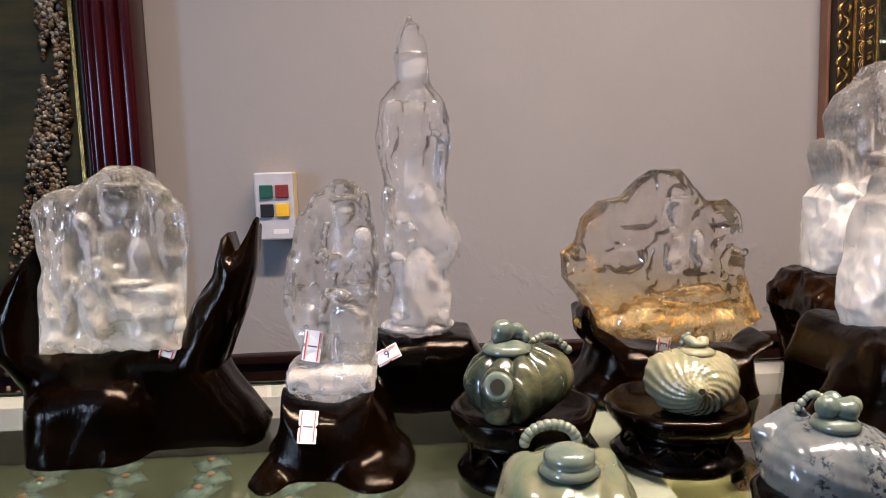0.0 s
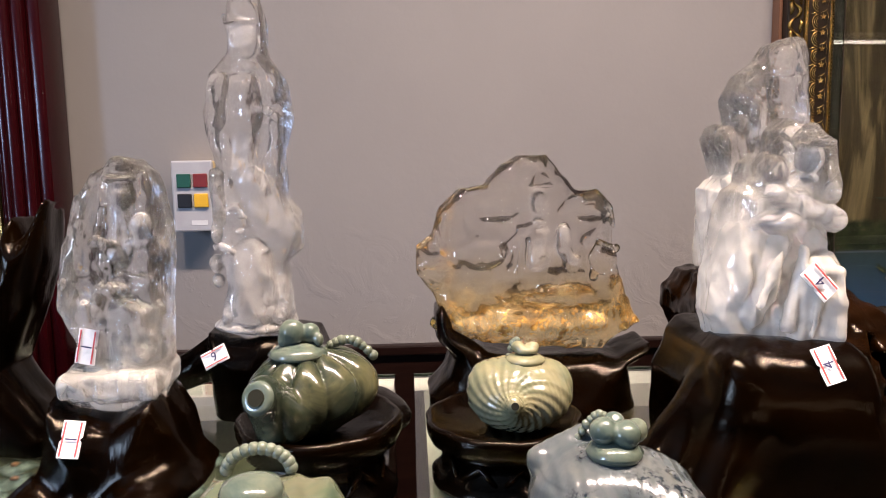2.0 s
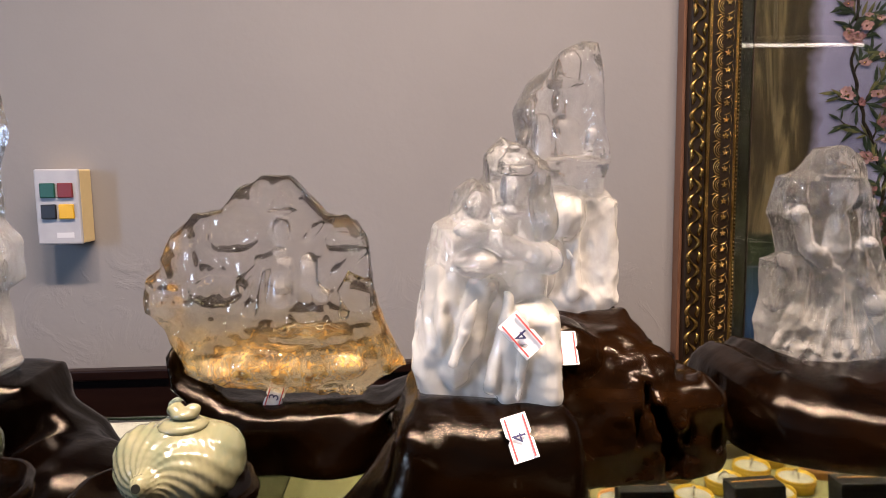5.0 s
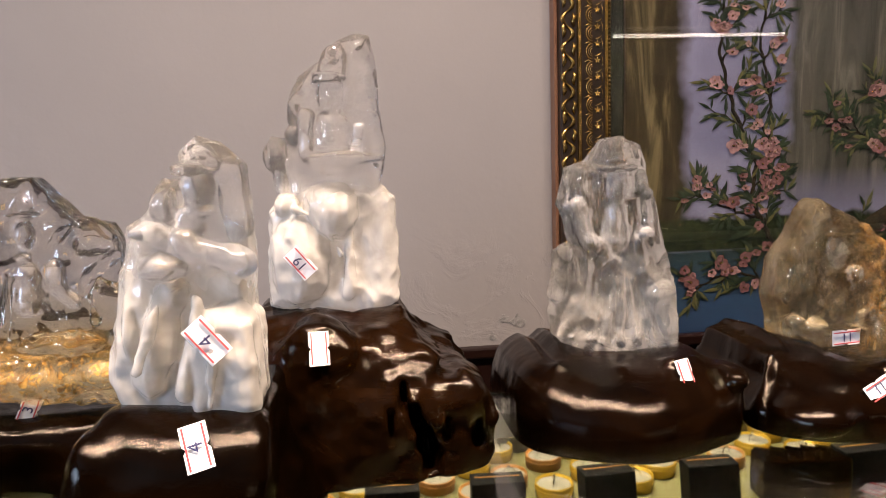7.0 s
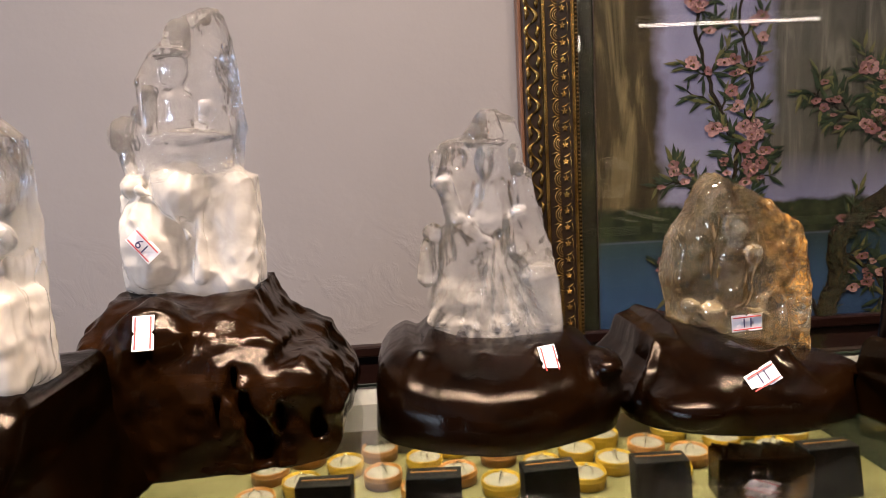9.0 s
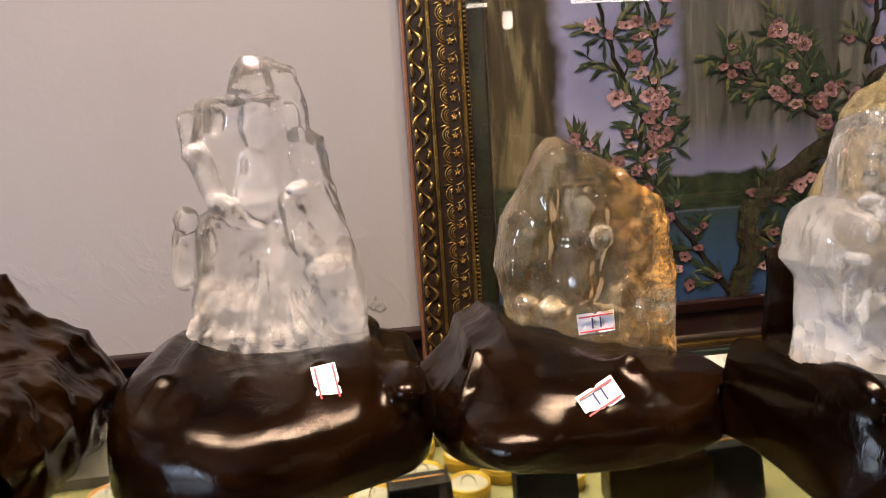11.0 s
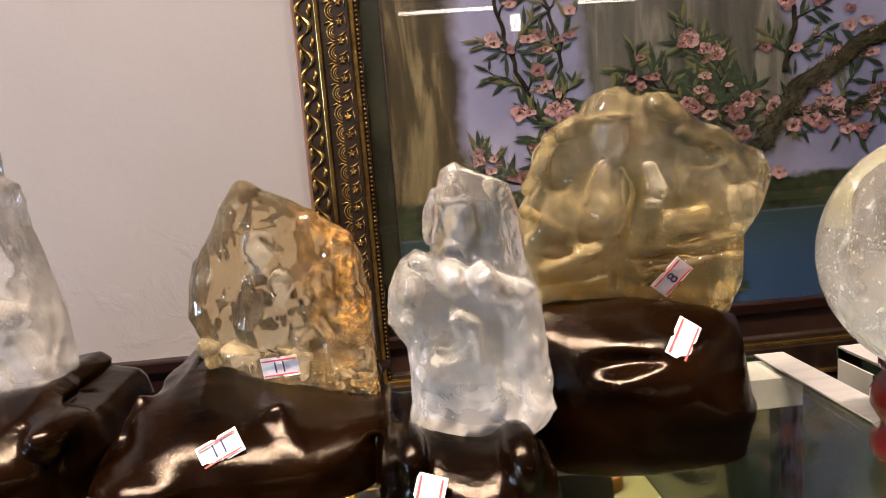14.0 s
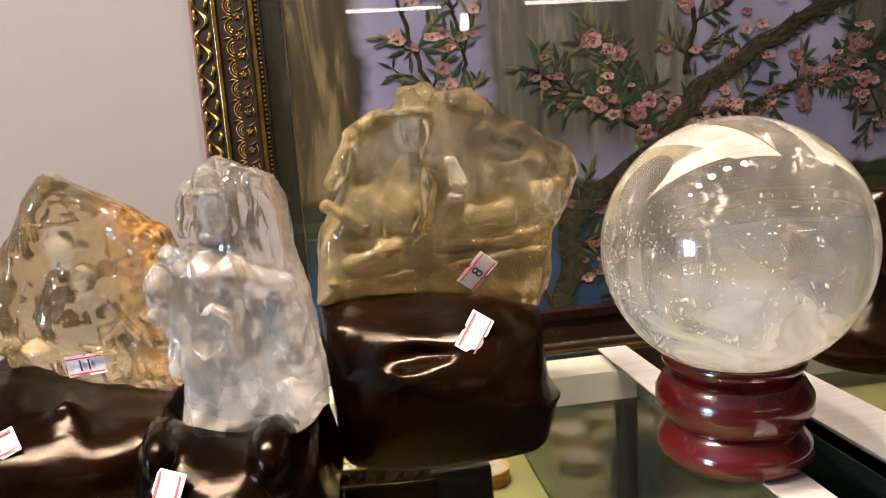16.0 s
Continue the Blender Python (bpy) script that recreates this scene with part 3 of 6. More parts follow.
# ---- carved crystals and their root-wood stands ----
# each: the foot's place, then rounded forms: L a mound (front at its foot and top, back, rounding, height, how far its ends draw back, outline), S a slab (depth, half thickness, rounding, outline), E centre and radii, C two ends with radii, B centre, half sizes and rounding
C1 = ((-0.029, 0.585), [
    ('S', 0.000, 0.030, 0.024, [(-0.052, 0.079), (-0.048, 0.139), (-0.052, 0.169), (-0.049, 0.188), (-0.035, 0.198), (-0.017, 0.201), (-0.005, 0.208), (0.003, 0.214), (0.016, 0.215), (0.029, 0.209), (0.039, 0.195), (0.050, 0.184), (0.054, 0.163), (0.048, 0.135), (0.046, 0.079)])])
B1 = ((-0.006, 0.600), [
    ('S', 0.000, 0.030, 0.022, [(-0.102, -0.017), (-0.098, 0.049), (-0.118, 0.072), (-0.123, 0.104), (-0.107, 0.130), (-0.080, 0.159), (-0.078, 0.139), (-0.082, 0.082), (-0.066, 0.071), (-0.014, 0.079), (0.015, 0.079), (0.031, 0.109), (0.047, 0.130), (0.055, 0.157), (0.061, 0.164), (0.065, 0.147), (0.080, 0.175), (0.087, 0.177), (0.081, 0.135), (0.070, 0.100), (0.051, 0.061), (0.065, 0.037), (0.084, 0.012), (0.076, -0.004), (0.040, -0.010), (-0.001, -0.026)]),
    ('B', -.046, .000, .018, .046, .056, .041, .025),
    ('C', .016, .000, .026, .020, .059, -.010, .001, .016)])
C2 = ((0.132, 0.555), [
    ('S', 0.000, 0.027, 0.022, [(-0.035, 0.045), (-0.033, 0.064), (-0.020, 0.068), (-0.021, 0.082), (-0.029, 0.100), (-0.031, 0.124), (-0.027, 0.148), (-0.019, 0.173), (-0.007, 0.190), (0.006, 0.200), (0.019, 0.199), (0.028, 0.190), (0.034, 0.168), (0.036, 0.144), (0.033, 0.101), (0.028, 0.042)])])
B2 = ((0.126, 0.550), [
    ('S', 0.000, 0.045, 0.032, [(-0.028, 0.055), (-0.019, 0.048), (0.009, 0.042), (0.035, 0.057), (0.046, 0.035), (0.051, 0.013), (0.064, 0.000), (0.061, -0.020), (0.031, -0.029), (0.004, -0.019), (-0.018, -0.018), (-0.043, -0.025), (-0.057, -0.016), (-0.053, 0.000), (-0.040, 0.014), (-0.032, 0.035)]),
    ('E', -.034, -.034, -.008, .019, .036, .017),
    ('E', .034, -.026, -.004, .029, .045, .021),
    ('E', .002, -.008, -.014, .048, .045, .026)])
C3 = ((0.195, 0.660), [
    ('S', 0.000, 0.024, 0.019, [(-0.025, 0.071), (-0.020, 0.106), (-0.022, 0.132), (-0.028, 0.146), (-0.022, 0.163), (-0.024, 0.201), (-0.029, 0.234), (-0.024, 0.261), (-0.016, 0.272), (-0.010, 0.278), (-0.012, 0.298), (-0.008, 0.319), (0.001, 0.329), (0.010, 0.324), (0.016, 0.300), (0.017, 0.276), (0.029, 0.259), (0.034, 0.231), (0.027, 0.205), (0.028, 0.171), (0.038, 0.156), (0.038, 0.129), (0.027, 0.121), (0.029, 0.069)]),
    ('C', .002, .000, .332, .001, .002, .000, .323, .003),
    ('E', .000, .000, .070, .032, .030, .009),
    ('E', -.025, -.008, .106, .005, .005, .005),
    ('E', -.026, -.008, .120, .006, .005, .006)])
B3 = ((0.220, 0.670), [
    ('S', 0.000, 0.045, 0.028, [(-0.063, 0.069), (-0.045, 0.064), (0.006, 0.066), (0.022, 0.063), (0.028, 0.046), (0.015, -0.026), (-0.049, -0.026), (-0.064, -0.006)]),
    ('S', 0.000, 0.030, 0.022, [(-0.010, 0.062), (0.010, 0.060), (0.026, 0.044), (0.058, 0.022), (0.072, -0.003), (0.069, -0.016), (0.030, -0.026), (-0.016, -0.020)]),
    ('C', -.060, .000, .040, .020, -.131, .000, .008, .013),
    ('E', .050, -.040, -.006, .048, .046, .030)])
C4 = ((0.413, 0.655), [
    ('S', 0.000, 0.022, 0.018, [(-0.066, 0.062), (-0.078, 0.092), (-0.091, 0.108), (-0.091, 0.129), (-0.080, 0.138), (-0.073, 0.159), (-0.058, 0.173), (-0.038, 0.177), (-0.025, 0.190), (-0.010, 0.199), (0.009, 0.199), (0.020, 0.185), (0.033, 0.172), (0.053, 0.167), (0.061, 0.154), (0.062, 0.132), (0.066, 0.107), (0.073, 0.087), (0.084, 0.066), (0.054, 0.046), (-0.023, 0.051)]),
    ('E', .000, .000, .068, .082, .026, .018)])
B4 = ((0.413, 0.660), [
    ('S', 0.000, 0.045, 0.030, [(-0.078, 0.078), (-0.072, 0.084), (-0.064, 0.065), (-0.037, 0.048), (0.067, 0.042), (0.092, 0.053), (0.098, 0.061), (0.091, 0.041), (0.075, 0.032), (0.078, 0.013), (0.088, -0.014), (0.036, -0.025), (-0.021, -0.026), (-0.084, -0.009), (-0.086, 0.014), (-0.070, 0.030), (-0.065, 0.044), (-0.076, 0.056)]),
    ('E', .032, -.010, -.001, .042, .045, .029)])
C5 = ((0.541, 0.540), [
    ('S', 0.004, 0.030, 0.022, [(-0.034, 0.072), (-0.039, 0.097), (-0.036, 0.127), (-0.032, 0.153), (-0.026, 0.173), (-0.018, 0.177), (-0.015, 0.190), (-0.007, 0.196), (-0.001, 0.195), (0.001, 0.209), (0.009, 0.217), (0.017, 0.215), (0.024, 0.209), (0.031, 0.202), (0.032, 0.179), (0.033, 0.162), (0.032, 0.135), (0.033, 0.110), (0.032, 0.064), (0.021, 0.072), (0.007, 0.074), (-0.017, 0.071)])])
B5 = ((0.539, 0.55), [
    ('L', -0.082, -0.05, 0.05, 0.01, 0.086, 0.006, [(-0.052, 0.049), (-0.046, 0.064), (-0.043, 0.076), (-0.035, 0.085), (-0.027, 0.086), (-0.002, 0.083), (0.037, 0.082), (0.042, 0.076), (0.043, 0.06), (0.042, 0.045), (0.071, -0.01), (-0.047, -0.01)]),
    ('C', -0.036, -0.034, 0.040, 0.024, -0.090, -0.050, 0.000, 0.017), ('C', -0.038, -0.055, 0.034, 0.022, -0.066, -0.080, 0.000, 0.015), ('E', -0.038, -0.0568, 0.065, 0.0075, 0.012, 0.015)])
C6 = ((0.610, 0.690), [
    ('S', 0.000, 0.032, 0.024, [(-0.047, 0.102), (-0.048, 0.149), (-0.047, 0.169), (-0.036, 0.179), (-0.040, 0.196), (-0.045, 0.210), (-0.040, 0.220), (-0.025, 0.216), (-0.028, 0.243), (-0.019, 0.262), (0.000, 0.274), (0.007, 0.286), (0.018, 0.291), (0.030, 0.289), (0.034, 0.273), (0.036, 0.245), (0.039, 0.210), (0.034, 0.181), (0.044, 0.177), (0.045, 0.136), (0.045, 0.101), (0.025, 0.089), (-0.017, 0.093)])])
B6 = ((0.642, 0.685), [
    ('L', -0.105, -0.035, 0.055, 0.014, 0.103, 0.02, [(-0.092, 0.042), (-0.1, 0.064), (-0.097, 0.08), (-0.086, 0.096), (-0.075, 0.099), (-0.046, 0.101), (-0.021, 0.093), (-0.002, 0.1), (0.014, 0.103), (0.018, 0.089), (0.024, 0.079), (0.037, 0.071), (0.056, 0.061), (0.064, 0.046), (0.073, 0.032), (0.073, 0.008), (0.062, -0.01), (0.042, -0.01), (0.027, -0.01), (-0.011, -0.01), (-0.007, -0.01), (-0.025, -0.01), (-0.031, -0.01), (-0.049, -0.01), (-0.08, -0.01)]),
    ('E', -0.042, -0.0631, 0.07, 0.0296, 0.03, 0.0333), ('C', -0.009, -0.0599, 0.083, 0.0081, 0.009, -0.0951, 0.044, 0.0067),
    ('C', 0.009, -0.0951, 0.044, 0.0067, 0.023, -0.0994, 0.004, 0.0052), ('C', 0.025, -0.0691, 0.075, 0.0059, 0.05, -0.084, 0.051, 0.0067),
    ('C', 0.05, -0.0831, 0.048, 0.0067, 0.044, -0.0901, 0.01, 0.0074), ('C', 0.03, -0.0945, 0.041, 0.003, 0.033, -0.0972, 0.002, 0.0044),
    ('C', -0.005, -0.0959, 0.045, 0.0037, 0.01, -0.0995, 0.006, 0.0037), ('X', 0.041, -0.0714, 0.067, 0.0093, 0.05, 0.0059),
    ('X', 0.009, -0.0939, 0.056, 0.0041, 0.022, 0.0096), ('X', 0.015, -0.0984, 0.044, 0.0044, 0.026, 0.0104),
    ('X', 0.02, -0.1004, 0.032, 0.0044, 0.026, 0.0104), ('X', 0.025, -0.1008, 0.018, 0.0033, 0.022, 0.0089),
    ('X', 0.0, -0.1021, 0.036, 0.0026, 0.014, 0.0096), ('X', 0.035, -0.0967, 0.035, 0.003, 0.022, 0.0111),
    ('X', 0.057, -0.0905, 0.031, 0.0026, 0.022, 0.0104)])
C7 = ((0.818, 0.690), [
    ('S', 0.000, 0.030, 0.024, [(-0.042, 0.048), (-0.046, 0.079), (-0.040, 0.099), (-0.041, 0.128), (-0.029, 0.134), (-0.033, 0.153), (-0.038, 0.163), (-0.031, 0.192), (-0.014, 0.197), (-0.002, 0.213), (0.010, 0.215), (0.022, 0.207), (0.026, 0.191), (0.027, 0.175), (0.035, 0.170), (0.037, 0.145), (0.044, 0.116), (0.050, 0.094), (0.052, 0.048), (0.013, 0.040)])])
B7 = ((0.836, 0.69), [
    ('L', -0.112, -0.038, 0.06, 0.022, 0.062, 0.045, [(-0.104, 0.03), (-0.1, 0.045), (-0.093, 0.052), (-0.081, 0.058), (-0.072, 0.054), (-0.065, 0.061), (-0.061, 0.062), (-0.038, 0.055), (-0.006, 0.052), (0.014, 0.054), (0.033, 0.056), (0.043, 0.048), (0.04, 0.045), (0.057, 0.041), (0.063, 0.034), (0.066, 0.021), (0.062, 0.006), (0.056, -0.01), (0.031, -0.01), (-0.002, -0.01), (-0.016, -0.01), (-0.038, -0.01), (-0.066, -0.01), (-0.092, -0.01), (-0.107, -0.01)]),
    ('E', 0.049, -0.061, 0.041, 0.0105, 0.022, 0.0077), ('C', -0.072, -0.053, 0.051, 0.0049, -0.085, -0.0734, 0.021, 0.0056),
    ('C', 0.006, -0.0629, 0.049, 0.0049, 0.007, -0.0947, 0.015, 0.0063), ('C', -0.031, -0.0628, 0.049, 0.0056, -0.04, -0.0948, 0.016, 0.007)])
C8 = ((0.999, 0.685), [
    ('S', 0.000, 0.023, 0.016, [(-0.045, 0.054), (-0.048, 0.072), (-0.051, 0.086), (-0.045, 0.115), (-0.032, 0.136), (-0.023, 0.154), (-0.014, 0.162), (0.004, 0.152), (0.026, 0.139), (0.046, 0.124), (0.052, 0.110), (0.056, 0.075), (0.055, 0.024), (0.027, 0.032), (-0.013, 0.045)])])
B8 = ((1.01, 0.7), [
    ('L', -0.12, -0.044, 0.055, 0.018, 0.058, 0.04, [(-0.112, 0.009), (-0.1, 0.019), (-0.088, 0.032), (-0.083, 0.048), (-0.071, 0.052), (-0.063, 0.058), (-0.061, 0.056), (-0.027, 0.043), (0.008, 0.035), (0.051, 0.028), (0.065, 0.015), (0.041, 0.023), (0.045, 0.003), (0.048, -0.009), (0.017, -0.01), (-0.006, -0.01), (-0.03, -0.01), (-0.057, -0.01), (-0.074, -0.01), (-0.09, -0.01), (-0.095, -0.01), (-0.106, -0.01)]),
    ('E', -0.07, -0.0937, 0.017, 0.0294, 0.03, 0.0147), ('C', -0.008, -0.0841, 0.041, 0.0049, 0.007, -0.1049, 0.011, 0.0063),
    ('C', -0.084, -0.0579, 0.049, 0.0042, -0.102, -0.0779, 0.015, 0.0049)])
C9 = ((1.098, 0.575), [
    ('S', 0.000, 0.032, 0.024, [(-0.027, 0.038), (-0.024, 0.063), (-0.024, 0.086), (-0.032, 0.098), (-0.029, 0.113), (-0.024, 0.123), (-0.017, 0.128), (-0.011, 0.125), (-0.008, 0.147), (-0.004, 0.162), (0.003, 0.165), (0.014, 0.159), (0.024, 0.155), (0.029, 0.142), (0.031, 0.123), (0.035, 0.105), (0.037, 0.086), (0.041, 0.052), (0.027, 0.041), (-0.003, 0.029)])])
B9 = ((1.1, 0.58), [
    ('L', -0.077, -0.035, 0.05, 0.018, 0.056, 0.03, [(-0.044, 0.04), (-0.041, 0.048), (-0.037, 0.056), (-0.033, 0.046), (-0.023, 0.046), (-0.018, 0.051), (-0.004, 0.048), (0.008, 0.045), (0.015, 0.047), (0.029, 0.036), (0.039, 0.044), (0.036, 0.048), (0.034, 0.037), (0.035, 0.03), (0.044, -0.01), (0.026, -0.01), (-0.032, -0.01), (-0.052, -0.01)]),
    ('E', -0.03, -0.0372, 0.047, 0.0071, 0.02, 0.0105), ('E', 0.016, -0.0431, 0.042, 0.0084, 0.022, 0.0126)])
C10 = ((1.211, 0.655), [
    ('S', 0.000, 0.024, 0.018, [(-0.079, 0.078), (-0.077, 0.095), (-0.075, 0.118), (-0.061, 0.143), (-0.057, 0.165), (-0.045, 0.178), (-0.029, 0.183), (-0.021, 0.195), (-0.011, 0.199), (-0.001, 0.193), (0.017, 0.192), (0.027, 0.181), (0.041, 0.172), (0.059, 0.163), (0.074, 0.157), (0.077, 0.142), (0.067, 0.122), (0.059, 0.110), (0.057, 0.086), (0.049, 0.064), (-0.001, 0.074), (-0.034, 0.079)])])
B10 = ((1.207, 0.665), [
    ('L', -0.089, -0.037, 0.055, 0.018, 0.085, 0.03, [(-0.072, 0.026), (-0.072, 0.053), (-0.075, 0.08), (-0.065, 0.083), (-0.05, 0.085), (-0.018, 0.082), (0.01, 0.076), (0.046, 0.07), (0.052, 0.071), (0.047, 0.05), (0.047, 0.033), (0.057, 0.019), (0.052, 0.017), (0.048, 0.006), (0.04, -0.01), (0.016, -0.01), (-0.004, -0.01), (-0.039, -0.01), (-0.07, -0.01)]),
    ('C', -0.057, -0.0348, 0.077, 0.0046, 0.031, -0.0468, 0.067, 0.0052), ('C', -0.028, -0.0705, 0.044, 0.007, 0.018, -0.0729, 0.026, 0.0099),
    ('C', 0.034, -0.0521, 0.059, 0.0064, 0.034, -0.0636, 0.024, 0.0075), ('C', -0.05, -0.0641, 0.029, 0.0064, -0.012, -0.0764, 0.02, 0.0046),
    ('C', -0.063, -0.0427, 0.066, 0.0058, -0.06, -0.0581, 0.028, 0.0058), ('X', -0.026, -0.0775, 0.059, 0.0232, 0.012, 0.007)])

ROUGH_C = ((26.0, 0.0010), (70.0, 0.0010), (170.0, 0.0006))


def drapery(p):
    """Carved folds low on the front of a figure."""
    q = [p[0], p[1], p[2] * 0.5]
    ridge = 0.0034 * (np.abs(lattice(q, 62.0, 73)) - 0.3) + 0.0018 * (np.abs(lattice(q, 140.0, 74)) - 0.3)
    return ridge * np.clip((0.004 - p[1]) / 0.012, 0, 1)


# carved figures: polished forms, forms left matt, and clear windows scooped out of the stone
POLISHED_1 = [
    ("C", 0.015, -0.0195, 0.204, 0.0107, 0.014, -0.0195, 0.196, 0.0123), ("E", 0.017, -0.0245, 0.2, 0.0139, 0.01, 0.0033),
    ("C", 0.006, -0.0195, 0.194, 0.0033, 0.002, -0.0195, 0.172, 0.0041), ("C", 0.028, -0.0195, 0.195, 0.0049, 0.031, -0.0195, 0.163, 0.0057),
    ("C", 0.011, -0.0175, 0.162, 0.0139, 0.008, -0.0175, 0.144, 0.0139), ("E", -0.021, -0.0115, 0.175, 0.0156, 0.014, 0.0197),
    ("C", 0.041, -0.0155, 0.191, 0.0098, 0.048, -0.0155, 0.15, 0.0107), ("C", -0.023, -0.0195, 0.153, 0.0107, -0.028, -0.0195, 0.133, 0.0098),
    ("C", 0.002, -0.0235, 0.14, 0.0139, -0.007, -0.0235, 0.103, 0.0123), ("C", 0.014, -0.0275, 0.142, 0.0057, 0.009, -0.0275, 0.127, 0.0041)]
POLISHED_1 += [
    ("B", 0.027, -0.0155, 0.116, 0.0238, 0.016, 0.0123, 0.004), ("C", -0.017, -0.0215, 0.133, 0.0066, -0.025, -0.0215, 0.1, 0.0074),
    ("C", 0.046, -0.0195, 0.122, 0.0066, 0.048, -0.0195, 0.099, 0.0066), ("E", 0.019, -0.0255, 0.131, 0.0164, 0.01, 0.0041)]
MATT_1 = [
    ("E", 0.013, -0.021, 0.187, 0.0098, 0.01, 0.0139), ("E", 0.012, -0.019, 0.173, 0.0082, 0.008, 0.0057),
    ("C", -0.007, -0.025, 0.171, 0.0062, -0.003, -0.025, 0.148, 0.0062), ("E", -0.009, -0.027, 0.175, 0.0057, 0.006, 0.007),
    ("E", 0.028, -0.023, 0.15, 0.0082, 0.008, 0.0139)]
HOLLOW_1 = [
    ("E", -0.018, -0.0355, 0.184, 0.0107, 0.012, 0.0057), ("E", 0.036, -0.0335, 0.171, 0.0049, 0.01, 0.0139)]
POLISHED_2 = [
    ("C", 0.015, -0.0175, 0.193, 0.0055, 0.014, -0.0175, 0.187, 0.0066), ("E", 0.014, -0.0215, 0.187, 0.0094, 0.007, 0.002),
    ("C", 0.027, -0.0155, 0.187, 0.0047, 0.029, -0.0155, 0.141, 0.0055), ("C", 0.002, -0.0195, 0.169, 0.0031, -0.001, -0.0195, 0.153, 0.0035),
    ("C", -0.009, -0.0235, 0.146, 0.0027, 0.0, -0.0235, 0.15, 0.0027), ("C", 0.0, -0.0235, 0.15, 0.0027, 0.01, -0.0235, 0.148, 0.0027),
    ("C", 0.004, -0.0215, 0.149, 0.0016, 0.001, -0.0215, 0.128, 0.002), ("C", 0.009, -0.0215, 0.149, 0.0016, 0.006, -0.0215, 0.128, 0.002),
    ("C", 0.014, -0.0215, 0.149, 0.0016, 0.011, -0.0215, 0.128, 0.002), ("C", 0.018, -0.0215, 0.149, 0.0016, 0.017, -0.0215, 0.127, 0.002)]
POLISHED_2 += [
    ("C", -0.001, -0.0215, 0.128, 0.0023, 0.013, -0.0215, 0.13, 0.0023), ("C", 0.013, -0.0215, 0.13, 0.0023, 0.028, -0.0215, 0.126, 0.0023),
    ("C", 0.014, -0.0075, 0.106, 0.0179, 0.013, -0.0075, 0.066, 0.0179), ("C", 0.001, -0.0235, 0.126, 0.0031, -0.008, -0.0235, 0.099, 0.0027),
    ("C", -0.025, -0.0195, 0.125, 0.002, -0.007, -0.0195, 0.128, 0.002), ("C", -0.007, -0.0195, 0.128, 0.002, -0.001, -0.0195, 0.13, 0.002),
    ("B", 0.0, -0.0055, 0.062, 0.0312, 0.026, 0.0094, 0.006), ("E", 0.009, -0.0275, 0.122, 0.0101, 0.006, 0.0039)]
MATT_2 = [
    ("E", 0.014, -0.019, 0.178, 0.007, 0.007, 0.0101), ("C", 0.013, -0.015, 0.165, 0.0078, 0.011, -0.015, 0.141, 0.0094),
    ("E", 0.026, -0.025, 0.159, 0.0066, 0.006, 0.0078), ("C", 0.027, -0.021, 0.152, 0.0047, 0.017, -0.021, 0.147, 0.0039),
    ("E", -0.011, -0.017, 0.107, 0.0055, 0.008, 0.0117)]
HOLLOW_2 = [
    ("E", -0.012, -0.0275, 0.142, 0.0078, 0.008, 0.0176), ("E", -0.013, -0.0275, 0.119, 0.0086, 0.008, 0.007)]
POLISHED_3 = [
    ("C", 0.003, -0.0145, 0.316, 0.0072, 0.002, -0.0145, 0.295, 0.012), ("E", 0.002, -0.0185, 0.297, 0.0125, 0.011, 0.0024),
    ("E", -0.01, -0.0165, 0.302, 0.0029, 0.0026, 0.0038), ("E", 0.015, -0.0165, 0.281, 0.0029, 0.0026, 0.0106),
    ("C", 0.004, -0.0145, 0.247, 0.0173, 0.003, -0.0145, 0.228, 0.0154), ("C", -0.017, -0.0245, 0.245, 0.0067, -0.018, -0.0245, 0.224, 0.0058),
    ("E", 0.018, -0.0165, 0.249, 0.0125, 0.01, 0.0154), ("C", 0.024, -0.0185, 0.228, 0.0062, 0.021, -0.0185, 0.193, 0.0058),
    ("C", -0.002, -0.0265, 0.229, 0.0034, 0.008, -0.0265, 0.237, 0.0034), ("C", 0.008, -0.0265, 0.237, 0.0034, 0.02, -0.0265, 0.234, 0.0034)]
POLISHED_3 += [
    ("C", 0.02, -0.0265, 0.234, 0.0034, 0.026, -0.0265, 0.228, 0.0034), ("E", 0.03, -0.0205, 0.228, 0.0034, 0.003, 0.0038),
    ("C", -0.021, -0.0205, 0.231, 0.0034, -0.015, -0.0205, 0.196, 0.0034), ("C", -0.011, -0.0225, 0.22, 0.0038, -0.009, -0.0225, 0.191, 0.0038),
    ("C", -0.02, -0.0185, 0.187, 0.0062, -0.021, -0.0185, 0.145, 0.0058), ("C", 0.006, -0.0265, 0.191, 0.0024, 0.009, -0.0265, 0.16, 0.0024),
    ("C", 0.02, -0.0185, 0.183, 0.0034, 0.027, -0.0185, 0.162, 0.0034), ("E", 0.029, -0.0165, 0.145, 0.0077, 0.01, 0.013),
    ("C", -0.014, -0.0265, 0.161, 0.0024, -0.006, -0.0265, 0.164, 0.0024), ("C", -0.006, -0.0265, 0.164, 0.0024, -0.001, -0.0265, 0.156, 0.0024)]
